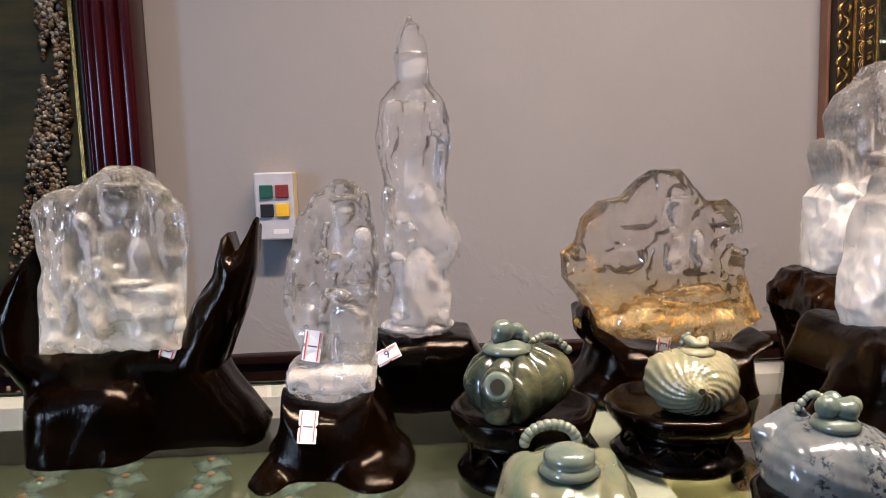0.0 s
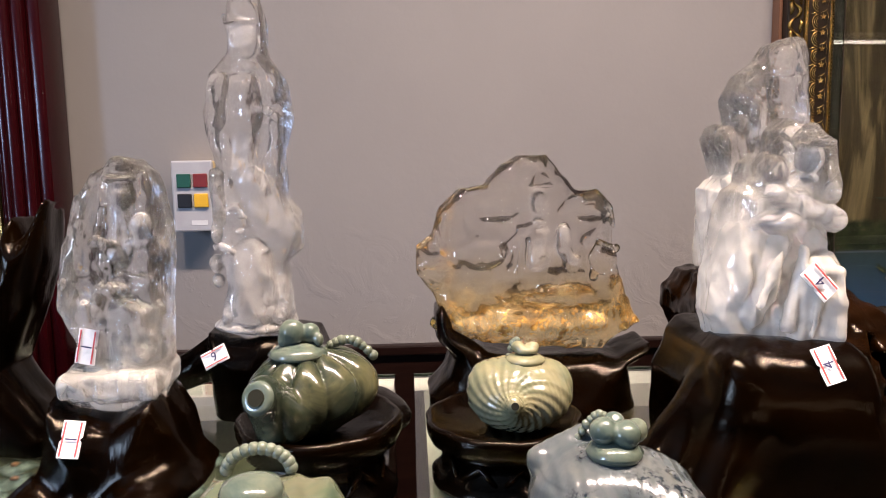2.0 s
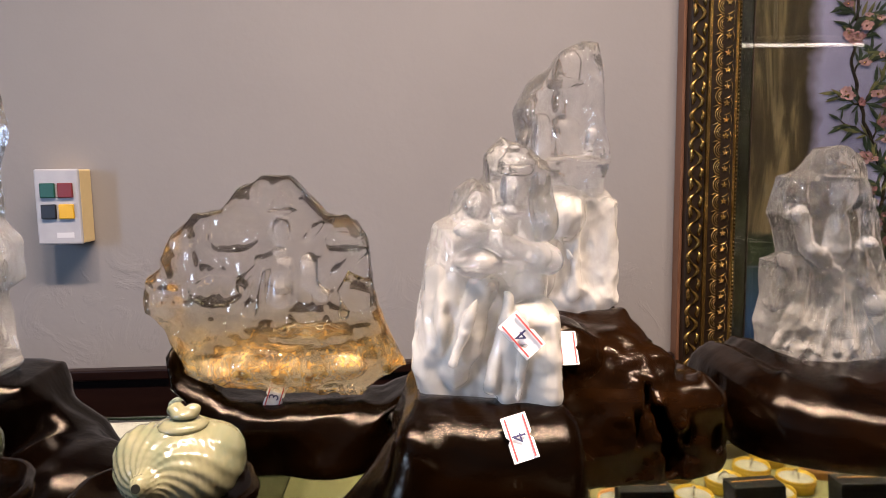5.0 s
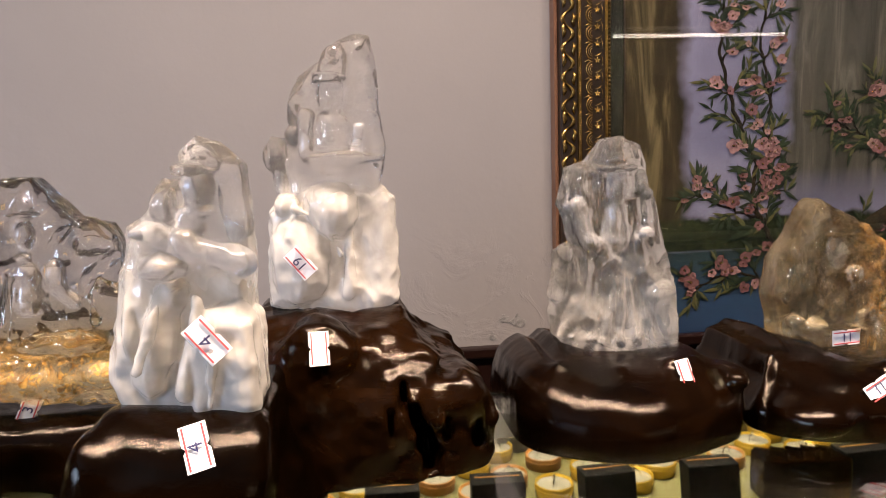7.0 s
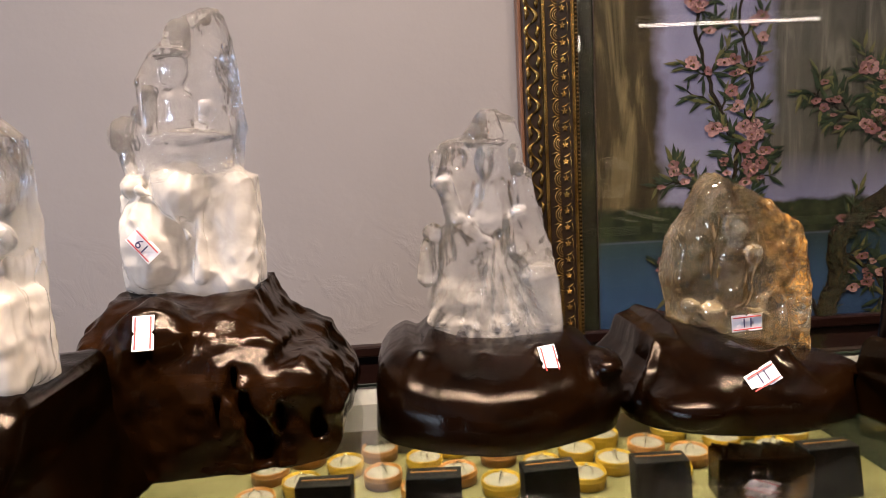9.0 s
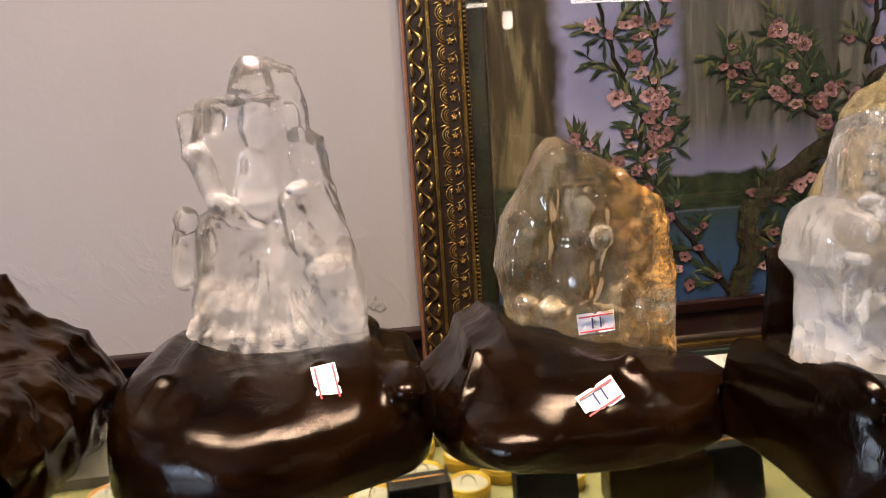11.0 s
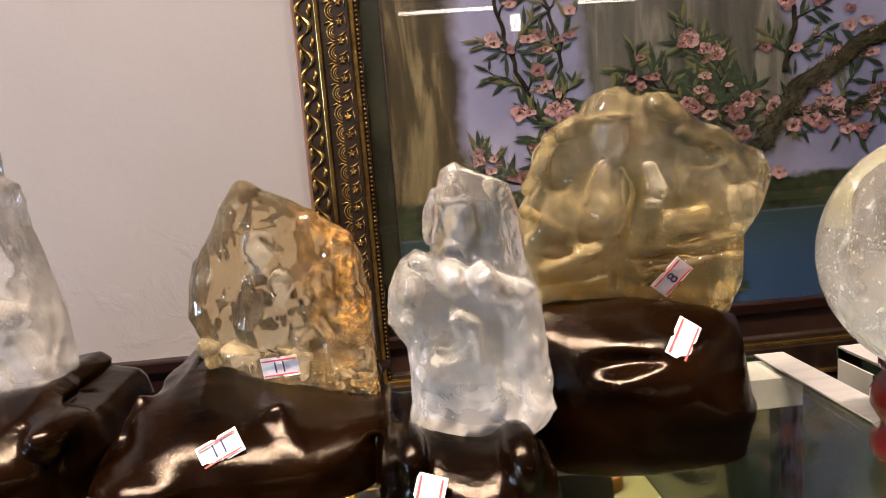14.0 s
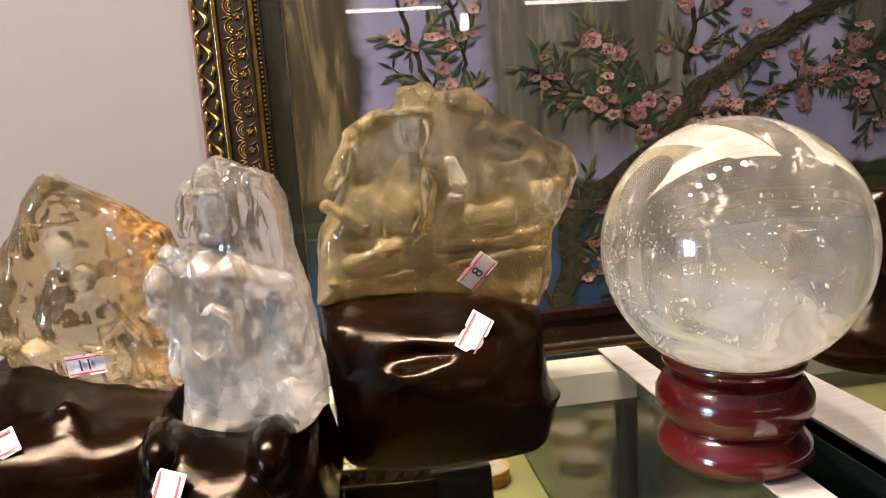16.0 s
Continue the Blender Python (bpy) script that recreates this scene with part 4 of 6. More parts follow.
POLISHED_3 += [
    ("C", -0.001, -0.0265, 0.156, 0.0024, -0.003, -0.0265, 0.142, 0.0024), ("E", -0.023, -0.0165, 0.145, 0.0058, 0.008, 0.0086),
    ("E", -0.004, -0.0285, 0.145, 0.0043, 0.0035, 0.0038), ("C", 0.003, -0.0125, 0.125, 0.0192, 0.003, -0.0125, 0.086, 0.0192),
    ("C", -0.017, -0.0265, 0.135, 0.0024, -0.003, -0.0265, 0.127, 0.0024), ("C", -0.003, -0.0265, 0.127, 0.0024, 0.016, -0.0265, 0.131, 0.0024),
    ("E", -0.024, -0.0125, 0.107, 0.0029, 0.0026, 0.0029), ("E", -0.027, -0.0125, 0.12, 0.0034, 0.0026, 0.0029),
    ("E", -0.026, -0.0145, 0.172, 0.0024, 0.0022, 0.0043), ("E", -0.026, -0.0145, 0.133, 0.0024, 0.0022, 0.0024)]
MATT_3 = [
    ("E", 0.003, -0.018, 0.286, 0.0115, 0.011, 0.0173), ("E", 0.004, -0.016, 0.265, 0.0106, 0.01, 0.0077),
    ("E", -0.014, -0.026, 0.25, 0.0086, 0.008, 0.0115), ("C", 0.003, -0.016, 0.224, 0.0106, -0.002, -0.016, 0.191, 0.0115),
    ("C", 0.006, -0.018, 0.182, 0.0125, 0.017, -0.018, 0.148, 0.0115)]
POLISHED_4 = [
    ("C", 0.004, -0.0115, 0.19, 0.0023, 0.004, -0.0115, 0.178, 0.0091), ("E", 0.004, -0.0165, 0.175, 0.0114, 0.009, 0.0019),
    ("C", -0.011, -0.0155, 0.142, 0.0034, -0.018, -0.0155, 0.107, 0.0053), ("C", -0.025, -0.0165, 0.127, 0.0023, -0.011, -0.0165, 0.14, 0.0023),
    ("C", -0.011, -0.0165, 0.14, 0.0023, -0.003, -0.0165, 0.145, 0.0023), ("E", -0.025, -0.0175, 0.126, 0.0046, 0.0041, 0.0046),
    ("C", 0.02, -0.0155, 0.156, 0.003, 0.032, -0.0155, 0.167, 0.003), ("C", 0.032, -0.0155, 0.167, 0.003, 0.047, -0.0155, 0.168, 0.003),
    ("C", 0.047, -0.0155, 0.168, 0.003, 0.059, -0.0155, 0.158, 0.003), ("C", 0.059, -0.0155, 0.158, 0.003, 0.061, -0.0155, 0.143, 0.003)]
POLISHED_4 += [
    ("E", 0.053, -0.0155, 0.118, 0.0099, 0.01, 0.0122), ("C", 0.044, -0.0215, 0.105, 0.0023, 0.043, -0.0215, 0.12, 0.0023),
    ("C", 0.043, -0.0215, 0.12, 0.0023, 0.049, -0.0215, 0.132, 0.0023), ("C", 0.049, -0.0215, 0.132, 0.0023, 0.061, -0.0215, 0.127, 0.0023),
    ("C", -0.006, -0.0195, 0.134, 0.0019, -0.009, -0.0195, 0.107, 0.0019), ("C", -0.009, -0.0195, 0.107, 0.0019, -0.002, -0.0195, 0.093, 0.0019),
    ("E", 0.019, -0.0135, 0.091, 0.0281, 0.014, 0.0084), ("C", -0.01, -0.0235, 0.087, 0.0019, 0.005, -0.0235, 0.083, 0.0019),
    ("C", 0.005, -0.0235, 0.083, 0.0019, 0.028, -0.0235, 0.086, 0.0019), ("C", 0.038, -0.0145, 0.132, 0.0046, 0.058, -0.0145, 0.147, 0.0038)]
MATT_4 = [
    ("E", 0.003, -0.013, 0.162, 0.0084, 0.008, 0.0114), ("E", 0.002, -0.013, 0.148, 0.0053, 0.007, 0.0038),
    ("C", 0.004, -0.009, 0.139, 0.0099, 0.002, -0.009, 0.118, 0.0114), ("E", 0.02, -0.019, 0.136, 0.0061, 0.006, 0.0099),
    ("C", 0.019, -0.016, 0.127, 0.0053, 0.03, -0.016, 0.118, 0.0046)]
HOLLOW_4 = [
    ("E", -0.041, -0.0175, 0.122, 0.019, 0.006, 0.0106), ("E", -0.029, -0.0175, 0.157, 0.0182, 0.006, 0.0091),
    ("E", 0.044, -0.0175, 0.154, 0.0122, 0.006, 0.0076)]
POLISHED_5 = [
    ("C", 0.015, -0.0225, 0.209, 0.0067, 0.015, -0.0225, 0.204, 0.0095), ("E", 0.013, -0.0305, 0.2, 0.0112, 0.012, 0.002),
    ("C", 0.025, -0.0185, 0.198, 0.0073, 0.029, -0.0185, 0.171, 0.0073), ("E", -0.004, -0.0165, 0.184, 0.0078, 0.012, 0.0101),
    ("C", 0.006, -0.0205, 0.177, 0.0078, 0.006, -0.0205, 0.166, 0.0095), ("C", -0.015, -0.0205, 0.151, 0.0073, -0.024, -0.0205, 0.112, 0.0067),
    ("C", -0.003, -0.0265, 0.142, 0.0078, -0.017, -0.0225, 0.098, 0.0095), ("E", 0.021, -0.0245, 0.126, 0.0134, 0.014, 0.0106),
    ("B", 0.02, -0.0165, 0.106, 0.0162, 0.02, 0.0246, 0.006), ("C", 0.009, -0.0305, 0.138, 0.0034, 0.001, -0.0305, 0.093, 0.0045)]
POLISHED_5 += [
    ("C", -0.007, -0.0365, 0.139, 0.0022, -0.019, -0.0365, 0.106, 0.0025), ("C", 0.016, -0.0365, 0.115, 0.0028, 0.013, -0.0365, 0.087, 0.0034),
    ("E", -0.024, -0.0145, 0.124, 0.0056, 0.016, 0.0224)]
MATT_5 = [
    ("E", 0.013, -0.027, 0.192, 0.0076, 0.01, 0.0101), ("E", 0.012, -0.024, 0.181, 0.0062, 0.009, 0.0039),
    ("E", -0.013, -0.034, 0.171, 0.0067, 0.007, 0.005), ("C", -0.01, -0.03, 0.171, 0.0062, 0.006, -0.03, 0.166, 0.0073),
    ("E", -0.007, -0.03, 0.155, 0.0123, 0.012, 0.0073), ("C", 0.011, -0.03, 0.163, 0.0073, 0.03, -0.026, 0.155, 0.0067)]
POLISHED_6 = [
    ("C", 0.006, -0.0225, 0.274, 0.0074, 0.005, -0.0225, 0.262, 0.0098), ("E", 0.005, -0.0285, 0.259, 0.0115, 0.009, 0.0025),
    ("C", 0.003, -0.0225, 0.225, 0.0139, 0.004, -0.0225, 0.206, 0.0172), ("C", -0.004, -0.0325, 0.229, 0.0021, -0.001, -0.0325, 0.206, 0.0021),
    ("C", 0.011, -0.0325, 0.228, 0.0021, 0.008, -0.0325, 0.206, 0.0021), ("E", 0.009, -0.0265, 0.204, 0.0271, 0.02, 0.0057),
    ("E", -0.037, -0.0225, 0.208, 0.0078, 0.01, 0.0111), ("C", -0.033, -0.0225, 0.197, 0.0057, -0.031, -0.0225, 0.183, 0.0066),
    ("E", -0.031, -0.0245, 0.172, 0.0098, 0.012, 0.0098), ("E", -0.001, -0.0245, 0.168, 0.0213, 0.022, 0.0213)]
POLISHED_6 += [
    ("C", 0.03, -0.0125, 0.172, 0.0131, 0.028, -0.0125, 0.112, 0.0148), ("E", -0.022, -0.0185, 0.137, 0.0238, 0.026, 0.039),
    ("C", 0.014, -0.0305, 0.174, 0.0033, 0.009, -0.0305, 0.109, 0.0041), ("C", -0.026, -0.0365, 0.171, 0.0029, -0.007, -0.0365, 0.163, 0.0029),
    ("C", -0.007, -0.0365, 0.163, 0.0029, 0.004, -0.0365, 0.138, 0.0029), ("C", 0.029, -0.0205, 0.209, 0.0066, 0.03, -0.0205, 0.201, 0.0057),
    ("C", -0.023, -0.0205, 0.222, 0.0066, -0.004, -0.0205, 0.217, 0.0066)]
MATT_6 = [
    ("E", 0.004, -0.026, 0.248, 0.0094, 0.009, 0.0127), ("E", 0.004, -0.024, 0.234, 0.0074, 0.008, 0.0049),
    ("C", -0.015, -0.03, 0.233, 0.0053, -0.015, -0.03, 0.21, 0.0053), ("C", 0.021, -0.03, 0.225, 0.0045, 0.018, -0.03, 0.208, 0.0053)]
POLISHED_7 = [
    ("C", 0.001, -0.0205, 0.204, 0.0096, 0.001, -0.0205, 0.197, 0.0124), ("E", 0.001, -0.0265, 0.191, 0.016, 0.013, 0.0024),
    ("C", 0.018, -0.0225, 0.185, 0.0044, 0.023, -0.0225, 0.144, 0.0052), ("E", 0.022, -0.0265, 0.171, 0.0048, 0.0043, 0.0048),
    ("E", -0.04, -0.0245, 0.131, 0.0064, 0.008, 0.0064), ("C", -0.042, -0.0205, 0.121, 0.006, -0.046, -0.0205, 0.099, 0.0068),
    ("E", 0.031, -0.0245, 0.098, 0.0136, 0.012, 0.0088), ("C", 0.015, -0.0255, 0.137, 0.0064, 0.023, -0.0255, 0.111, 0.008),
    ("C", -0.013, -0.0265, 0.109, 0.002, -0.045, -0.0225, 0.068, 0.004), ("C", -0.009, -0.0265, 0.112, 0.002, -0.035, -0.0235, 0.066, 0.004)]
POLISHED_7 += [
    ("C", -0.005, -0.0265, 0.114, 0.002, -0.023, -0.0245, 0.063, 0.004), ("C", -0.001, -0.0265, 0.116, 0.002, -0.012, -0.0255, 0.061, 0.004),
    ("C", 0.002, -0.0265, 0.113, 0.002, 0.001, -0.0265, 0.062, 0.004), ("C", 0.006, -0.0265, 0.111, 0.002, 0.014, -0.0255, 0.063, 0.004),
    ("C", 0.01, -0.0265, 0.108, 0.002, 0.028, -0.0245, 0.064, 0.004), ("C", 0.014, -0.0265, 0.105, 0.002, 0.039, -0.0235, 0.065, 0.004),
    ("C", -0.036, -0.0185, 0.183, 0.004, -0.038, -0.0185, 0.163, 0.004)]
MATT_7 = [
    ("E", 0.001, -0.024, 0.178, 0.0096, 0.01, 0.0128), ("C", -0.002, -0.02, 0.158, 0.0096, -0.003, -0.02, 0.138, 0.0128),
    ("C", -0.032, -0.024, 0.165, 0.0072, -0.024, -0.024, 0.141, 0.0064), ("C", -0.022, -0.028, 0.138, 0.0064, -0.002, -0.028, 0.124, 0.0048),
    ("E", 0.019, -0.03, 0.143, 0.008, 0.007, 0.0056)]
HOLLOW_7 = [
    ("E", -0.021, -0.0305, 0.183, 0.0088, 0.01, 0.0136), ("E", -0.029, -0.0305, 0.118, 0.0064, 0.008, 0.0104)]
POLISHED_8 = [
    ("C", -0.004, -0.017, 0.148, 0.0051, -0.004, -0.017, 0.137, 0.0096), ("E", -0.005, -0.021, 0.134, 0.0122, 0.009, 0.0019),
    ("C", -0.009, -0.017, 0.101, 0.0109, -0.008, -0.017, 0.076, 0.016), ("C", 0.012, -0.024, 0.048, 0.0032, 0.014, -0.024, 0.07, 0.0032),
    ("C", 0.014, -0.024, 0.07, 0.0032, 0.023, -0.024, 0.075, 0.0032), ("C", 0.023, -0.024, 0.075, 0.0032, 0.03, -0.024, 0.067, 0.0032),
    ("C", 0.03, -0.024, 0.067, 0.0032, 0.03, -0.024, 0.043, 0.0032), ("C", -0.024, -0.019, 0.1, 0.0048, -0.032, -0.019, 0.072, 0.0064),
    ("C", -0.017, -0.024, 0.103, 0.0019, -0.019, -0.024, 0.077, 0.0022), ("E", -0.038, -0.022, 0.068, 0.0083, 0.01, 0.0064)]
POLISHED_8 += [
    ("E", -0.023, -0.02, 0.063, 0.0128, 0.012, 0.0096), ("C", -0.016, -0.028, 0.097, 0.0013, -0.012, -0.028, 0.09, 0.0013),
    ("C", -0.012, -0.028, 0.09, 0.0013, -0.002, -0.028, 0.09, 0.0013), ("C", -0.032, -0.026, 0.065, 0.0026, -0.01, -0.026, 0.066, 0.0026),
    ("C", -0.006, -0.026, 0.066, 0.0022, 0.016, -0.026, 0.058, 0.0026)]
MATT_8 = [
    ("E", -0.005, -0.0195, 0.123, 0.009, 0.008, 0.0115), ("E", -0.005, -0.0175, 0.111, 0.0064, 0.007, 0.0038),
    ("E", 0.006, -0.0255, 0.103, 0.0064, 0.008, 0.0067), ("C", 0.005, -0.0225, 0.097, 0.0045, -0.002, -0.0225, 0.08, 0.0042)]
POLISHED_9 = [
    ("C", -0.001, -0.0195, 0.158, 0.0055, -0.001, -0.0195, 0.154, 0.0074), ("E", 0.0, -0.0265, 0.151, 0.0092, 0.012, 0.0014),
    ("C", -0.008, -0.0215, 0.154, 0.003, -0.012, -0.0215, 0.134, 0.003), ("C", 0.017, -0.0175, 0.153, 0.0051, 0.023, -0.0175, 0.12, 0.006),
    ("E", -0.017, -0.0275, 0.127, 0.0044, 0.0027, 0.003), ("C", -0.015, -0.0295, 0.126, 0.0018, -0.012, -0.0295, 0.119, 0.0018),
    ("E", -0.021, -0.0255, 0.114, 0.0055, 0.012, 0.0078), ("C", -0.021, -0.0295, 0.073, 0.0021, -0.018, -0.0295, 0.088, 0.0021),
    ("C", -0.018, -0.0295, 0.088, 0.0021, -0.012, -0.0295, 0.099, 0.0021), ("C", -0.012, -0.0295, 0.099, 0.0021, -0.003, -0.0295, 0.103, 0.0021)]
POLISHED_9 += [
    ("C", -0.003, -0.0295, 0.103, 0.0021, 0.005, -0.0295, 0.098, 0.0021), ("C", 0.005, -0.0295, 0.098, 0.0021, 0.006, -0.0295, 0.083, 0.0021),
    ("C", -0.008, -0.0275, 0.082, 0.0016, 0.002, -0.0275, 0.091, 0.0016), ("C", 0.012, -0.0235, 0.095, 0.0037, 0.012, -0.0235, 0.058, 0.0046),
    ("C", 0.024, -0.0175, 0.093, 0.0064, 0.027, -0.0175, 0.062, 0.006), ("C", -0.009, -0.0215, 0.072, 0.0032, -0.014, -0.0215, 0.059, 0.0032),
    ("C", 0.001, -0.0255, 0.078, 0.0021, 0.0, -0.0255, 0.057, 0.0025), ("C", -0.021, -0.0215, 0.093, 0.0016, -0.022, -0.0215, 0.073, 0.0018)]
MATT_9 = [
    ("E", 0.001, -0.024, 0.142, 0.0062, 0.01, 0.0087), ("E", -0.001, -0.021, 0.132, 0.0046, 0.008, 0.0028),
    ("E", -0.003, -0.019, 0.118, 0.0083, 0.014, 0.0092), ("E", 0.007, -0.035, 0.119, 0.0064, 0.011, 0.0062),
    ("C", 0.011, -0.029, 0.114, 0.006, 0.025, -0.023, 0.109, 0.0057), ("E", -0.023, -0.029, 0.103, 0.0039, 0.008, 0.0037)]
HOLLOW_9 = [
    ("E", -0.006, -0.0335, 0.089, 0.0078, 0.012, 0.0074)]
POLISHED_10 = [
    ("C", -0.02, -0.021, 0.19, 0.0048, -0.02, -0.021, 0.184, 0.0084), ("E", -0.02, -0.025, 0.18, 0.0132, 0.01, 0.0021),
    ("C", -0.023, -0.02, 0.148, 0.0108, -0.026, -0.02, 0.13, 0.0138), ("C", -0.029, -0.027, 0.152, 0.0018, -0.035, -0.027, 0.137, 0.0018),
    ("C", -0.035, -0.027, 0.137, 0.0018, -0.029, -0.027, 0.12, 0.0018), ("C", -0.029, -0.027, 0.12, 0.0018, -0.015, -0.027, 0.12, 0.0018),
    ("C", -0.015, -0.027, 0.12, 0.0018, -0.009, -0.027, 0.141, 0.0018), ("C", -0.009, -0.027, 0.141, 0.0018, -0.015, -0.027, 0.154, 0.0018),
    ("C", -0.036, -0.019, 0.178, 0.0054, -0.051, -0.019, 0.169, 0.0054), ("C", -0.052, -0.019, 0.166, 0.0054, -0.064, -0.019, 0.146, 0.0048)]
POLISHED_10 += [
    ("C", 0.005, -0.019, 0.185, 0.0066, 0.017, -0.019, 0.18, 0.0042), ("B", 0.02, -0.021, 0.123, 0.015, 0.01, 0.006, 0.004),
    ("C", -0.059, -0.026, 0.102, 0.0036, -0.012, -0.026, 0.118, 0.0027), ("C", -0.07, -0.026, 0.092, 0.0015, -0.021, -0.026, 0.095, 0.0015),
    ("C", -0.021, -0.026, 0.095, 0.0015, 0.051, -0.026, 0.101, 0.0015), ("E", 0.052, -0.023, 0.13, 0.0078, 0.012, 0.0102),
    ("C", 0.02, -0.021, 0.169, 0.0042, 0.054, -0.021, 0.145, 0.003), ("C", -0.067, -0.026, 0.134, 0.0024, -0.051, -0.026, 0.123, 0.0024),
    ("C", -0.008, -0.025, 0.104, 0.0021, 0.047, -0.025, 0.111, 0.0021)]
MATT_10 = [
    ("E", -0.02, -0.0225, 0.17, 0.009, 0.009, 0.0114), ("E", -0.021, -0.0205, 0.157, 0.006, 0.007, 0.0036),
    ("C", 0.0, -0.0275, 0.153, 0.0048, 0.003, -0.0275, 0.141, 0.0051), ("E", 0.002, -0.0245, 0.134, 0.0048, 0.008, 0.003)]
HOLLOW_10 = [
    ("E", 0.033, -0.0265, 0.156, 0.0132, 0.01, 0.009), ("E", -0.049, -0.0265, 0.151, 0.0072, 0.01, 0.0108),
    ("E", 0.008, -0.0245, 0.105, 0.021, 0.006, 0.0042), ("E", -0.044, -0.0245, 0.11, 0.018, 0.006, 0.0048)]


ROUGH_W = ((15.0, 0.0040), (60.0, 0.0007))


def crystal(spec, mat, label, polished, matt, hollows=(), frost=M_FROST, half=None, rough=ROUGH_C, cell=0.0011):
    (x, y), forms = spec
    forms = list(forms)
    if half:
        edge = forms[0][4]
        forms[0] = ("L", -half * 1.25, -half, half, half * 0.65, max(z for _, z in edge), 0.0, edge)
    ob = carved("crystal_statue", (x, y, GLASS), forms + list(polished) + list(matt), mat, cell, 0.0008, rough, hollows, folds=drapery)
    # flesh is left matt, robes and the stone round it polished
    me = ob.data
    me.materials.append(frost)
    c = np.empty(len(me.polygons) * 3)
    me.polygons.foreach_get("center", c)
    p = [k.reshape(-1, 1, 1) for k in c.reshape(-1, 3).T.astype(np.float32)]
    near = np.min([form(p, q) for q in matt], 0).ravel() < 0.0008
    me.polygons.foreach_set("material_index", near.astype(np.int32))
    return tagged(ob, label, "statue")


def burl(shift, depth):
    """Swept ridges and scooped hollows of a polished root."""
    def f(p):
        w = lattice(p, 14.0, 91) * 0.02
        q = [p[0] + w + shift, p[1] + w, p[2] * 0.55]
        return depth * (np.abs(lattice(q, 17.0, 92)) - 0.25) + 0.25 * depth * (np.abs(lattice(q, 46.0, 93)) - 0.3)
    return f


def stand(spec, mat, label, rough=ROUGH_W, more=(), ridges=0.0070):
    (x, y), forms = spec
    forms = list(forms) + list(more)
    hollow = [("E", *q[1:]) for q in forms if q[0] == "X"]
    solid = [q for q in forms if q[0] != "X"]
    return tagged(carved("wooden_stand", (x, y, GLASS), solid, mat, 0.0020, 0.010, rough, hollow, 0.0, folds=burl(x * 3.7, ridges)), label, "stand")


crystal(C1, M_CLEAR, "broad clear rock crystal carving on a branching stand", POLISHED_1, MATT_1, HOLLOW_1, half=.022)
crystal_2 = crystal(C2, M_HALF, "slim clear crystal carving with a milky foot", POLISHED_2, MATT_2, HOLLOW_2, half=.017)
crystal(C3, M_TALL, "tall slender standing figure in clear crystal", POLISHED_3, MATT_3, half=.019)
crystal(C4, M_CITRINE, "seated figure in pale citrine with amber foot", POLISHED_4, MATT_4, HOLLOW_4, M_FROSTAMBER, .014)
crystal_5 = crystal(C5, M_MILKYLOW, "milky white crystal carving with a price tag", POLISHED_5, MATT_5, half=.020)
crystal_6 = crystal(C6, M_MILKY, "tall milky crystal carving on a hollowed root", POLISHED_6, MATT_6, half=.024)
crystal(C7, M_HALF, "clear crystal seated carving with a frosted foot", POLISHED_7, MATT_7, HOLLOW_7, half=.022)
crystal_8 = crystal(C8, M_SMOKY, "smoky brown crystal slab with carved seated figure", POLISHED_8, MATT_8, (), M_FROSTSMOKE, .019)
crystal(C9, M_HALF, "bright clear and white crystal seated figure", POLISHED_9, MATT_9, HOLLOW_9, half=.022)
crystal_10 = crystal(C10, M_YELLOW, "large smoky yellow crystal slab with carved figure", POLISHED_10, MATT_10, HOLLOW_10, M_FROSTSMOKE, .019, ((26.0, 0.0020), (60.0, 0.0012), (120.0, 0.0005)))
stand_1 = stand(B1, M_WOOD[0], "dark lacquered root-wood stand with upright branches")
stand_2 = stand(B2, M_WOOD[0], "dark lacquered root-wood stand with three feet")
stand_3 = stand(B3, M_WOOD[1], "black-brown root-wood stand with a spreading root")
stand_4 = stand(B4, M_WOOD[0], "dark lacquered root-wood stand cupping the citrine")
stand_5 = stand(B5, M_WOOD[0], "black-brown lacquered root-wood block stand", ridges=.004)
stand_6 = stand(B6, M_WOOD[3], "reddish brown hollowed root-wood stand", ((16.0, 0.004), (60.0, 0.0026), (130.0, 0.0014)), ridges=.0095)
stand_7 = stand(B7, M_WOOD[2], "low rounded dark brown root-wood stand", ridges=0.004)
stand_8 = stand(B8, M_WOOD[2], "dark brown root-wood stand with flared feet", ridges=0.0045)
stand_9 = stand(B9, M_WOOD[0], "dark brown root-wood stand, rounded", ridges=0.004)
stand_10 = stand(B10, M_WOOD[2], "dark brown folded root-wood stand", ridges=0.005)


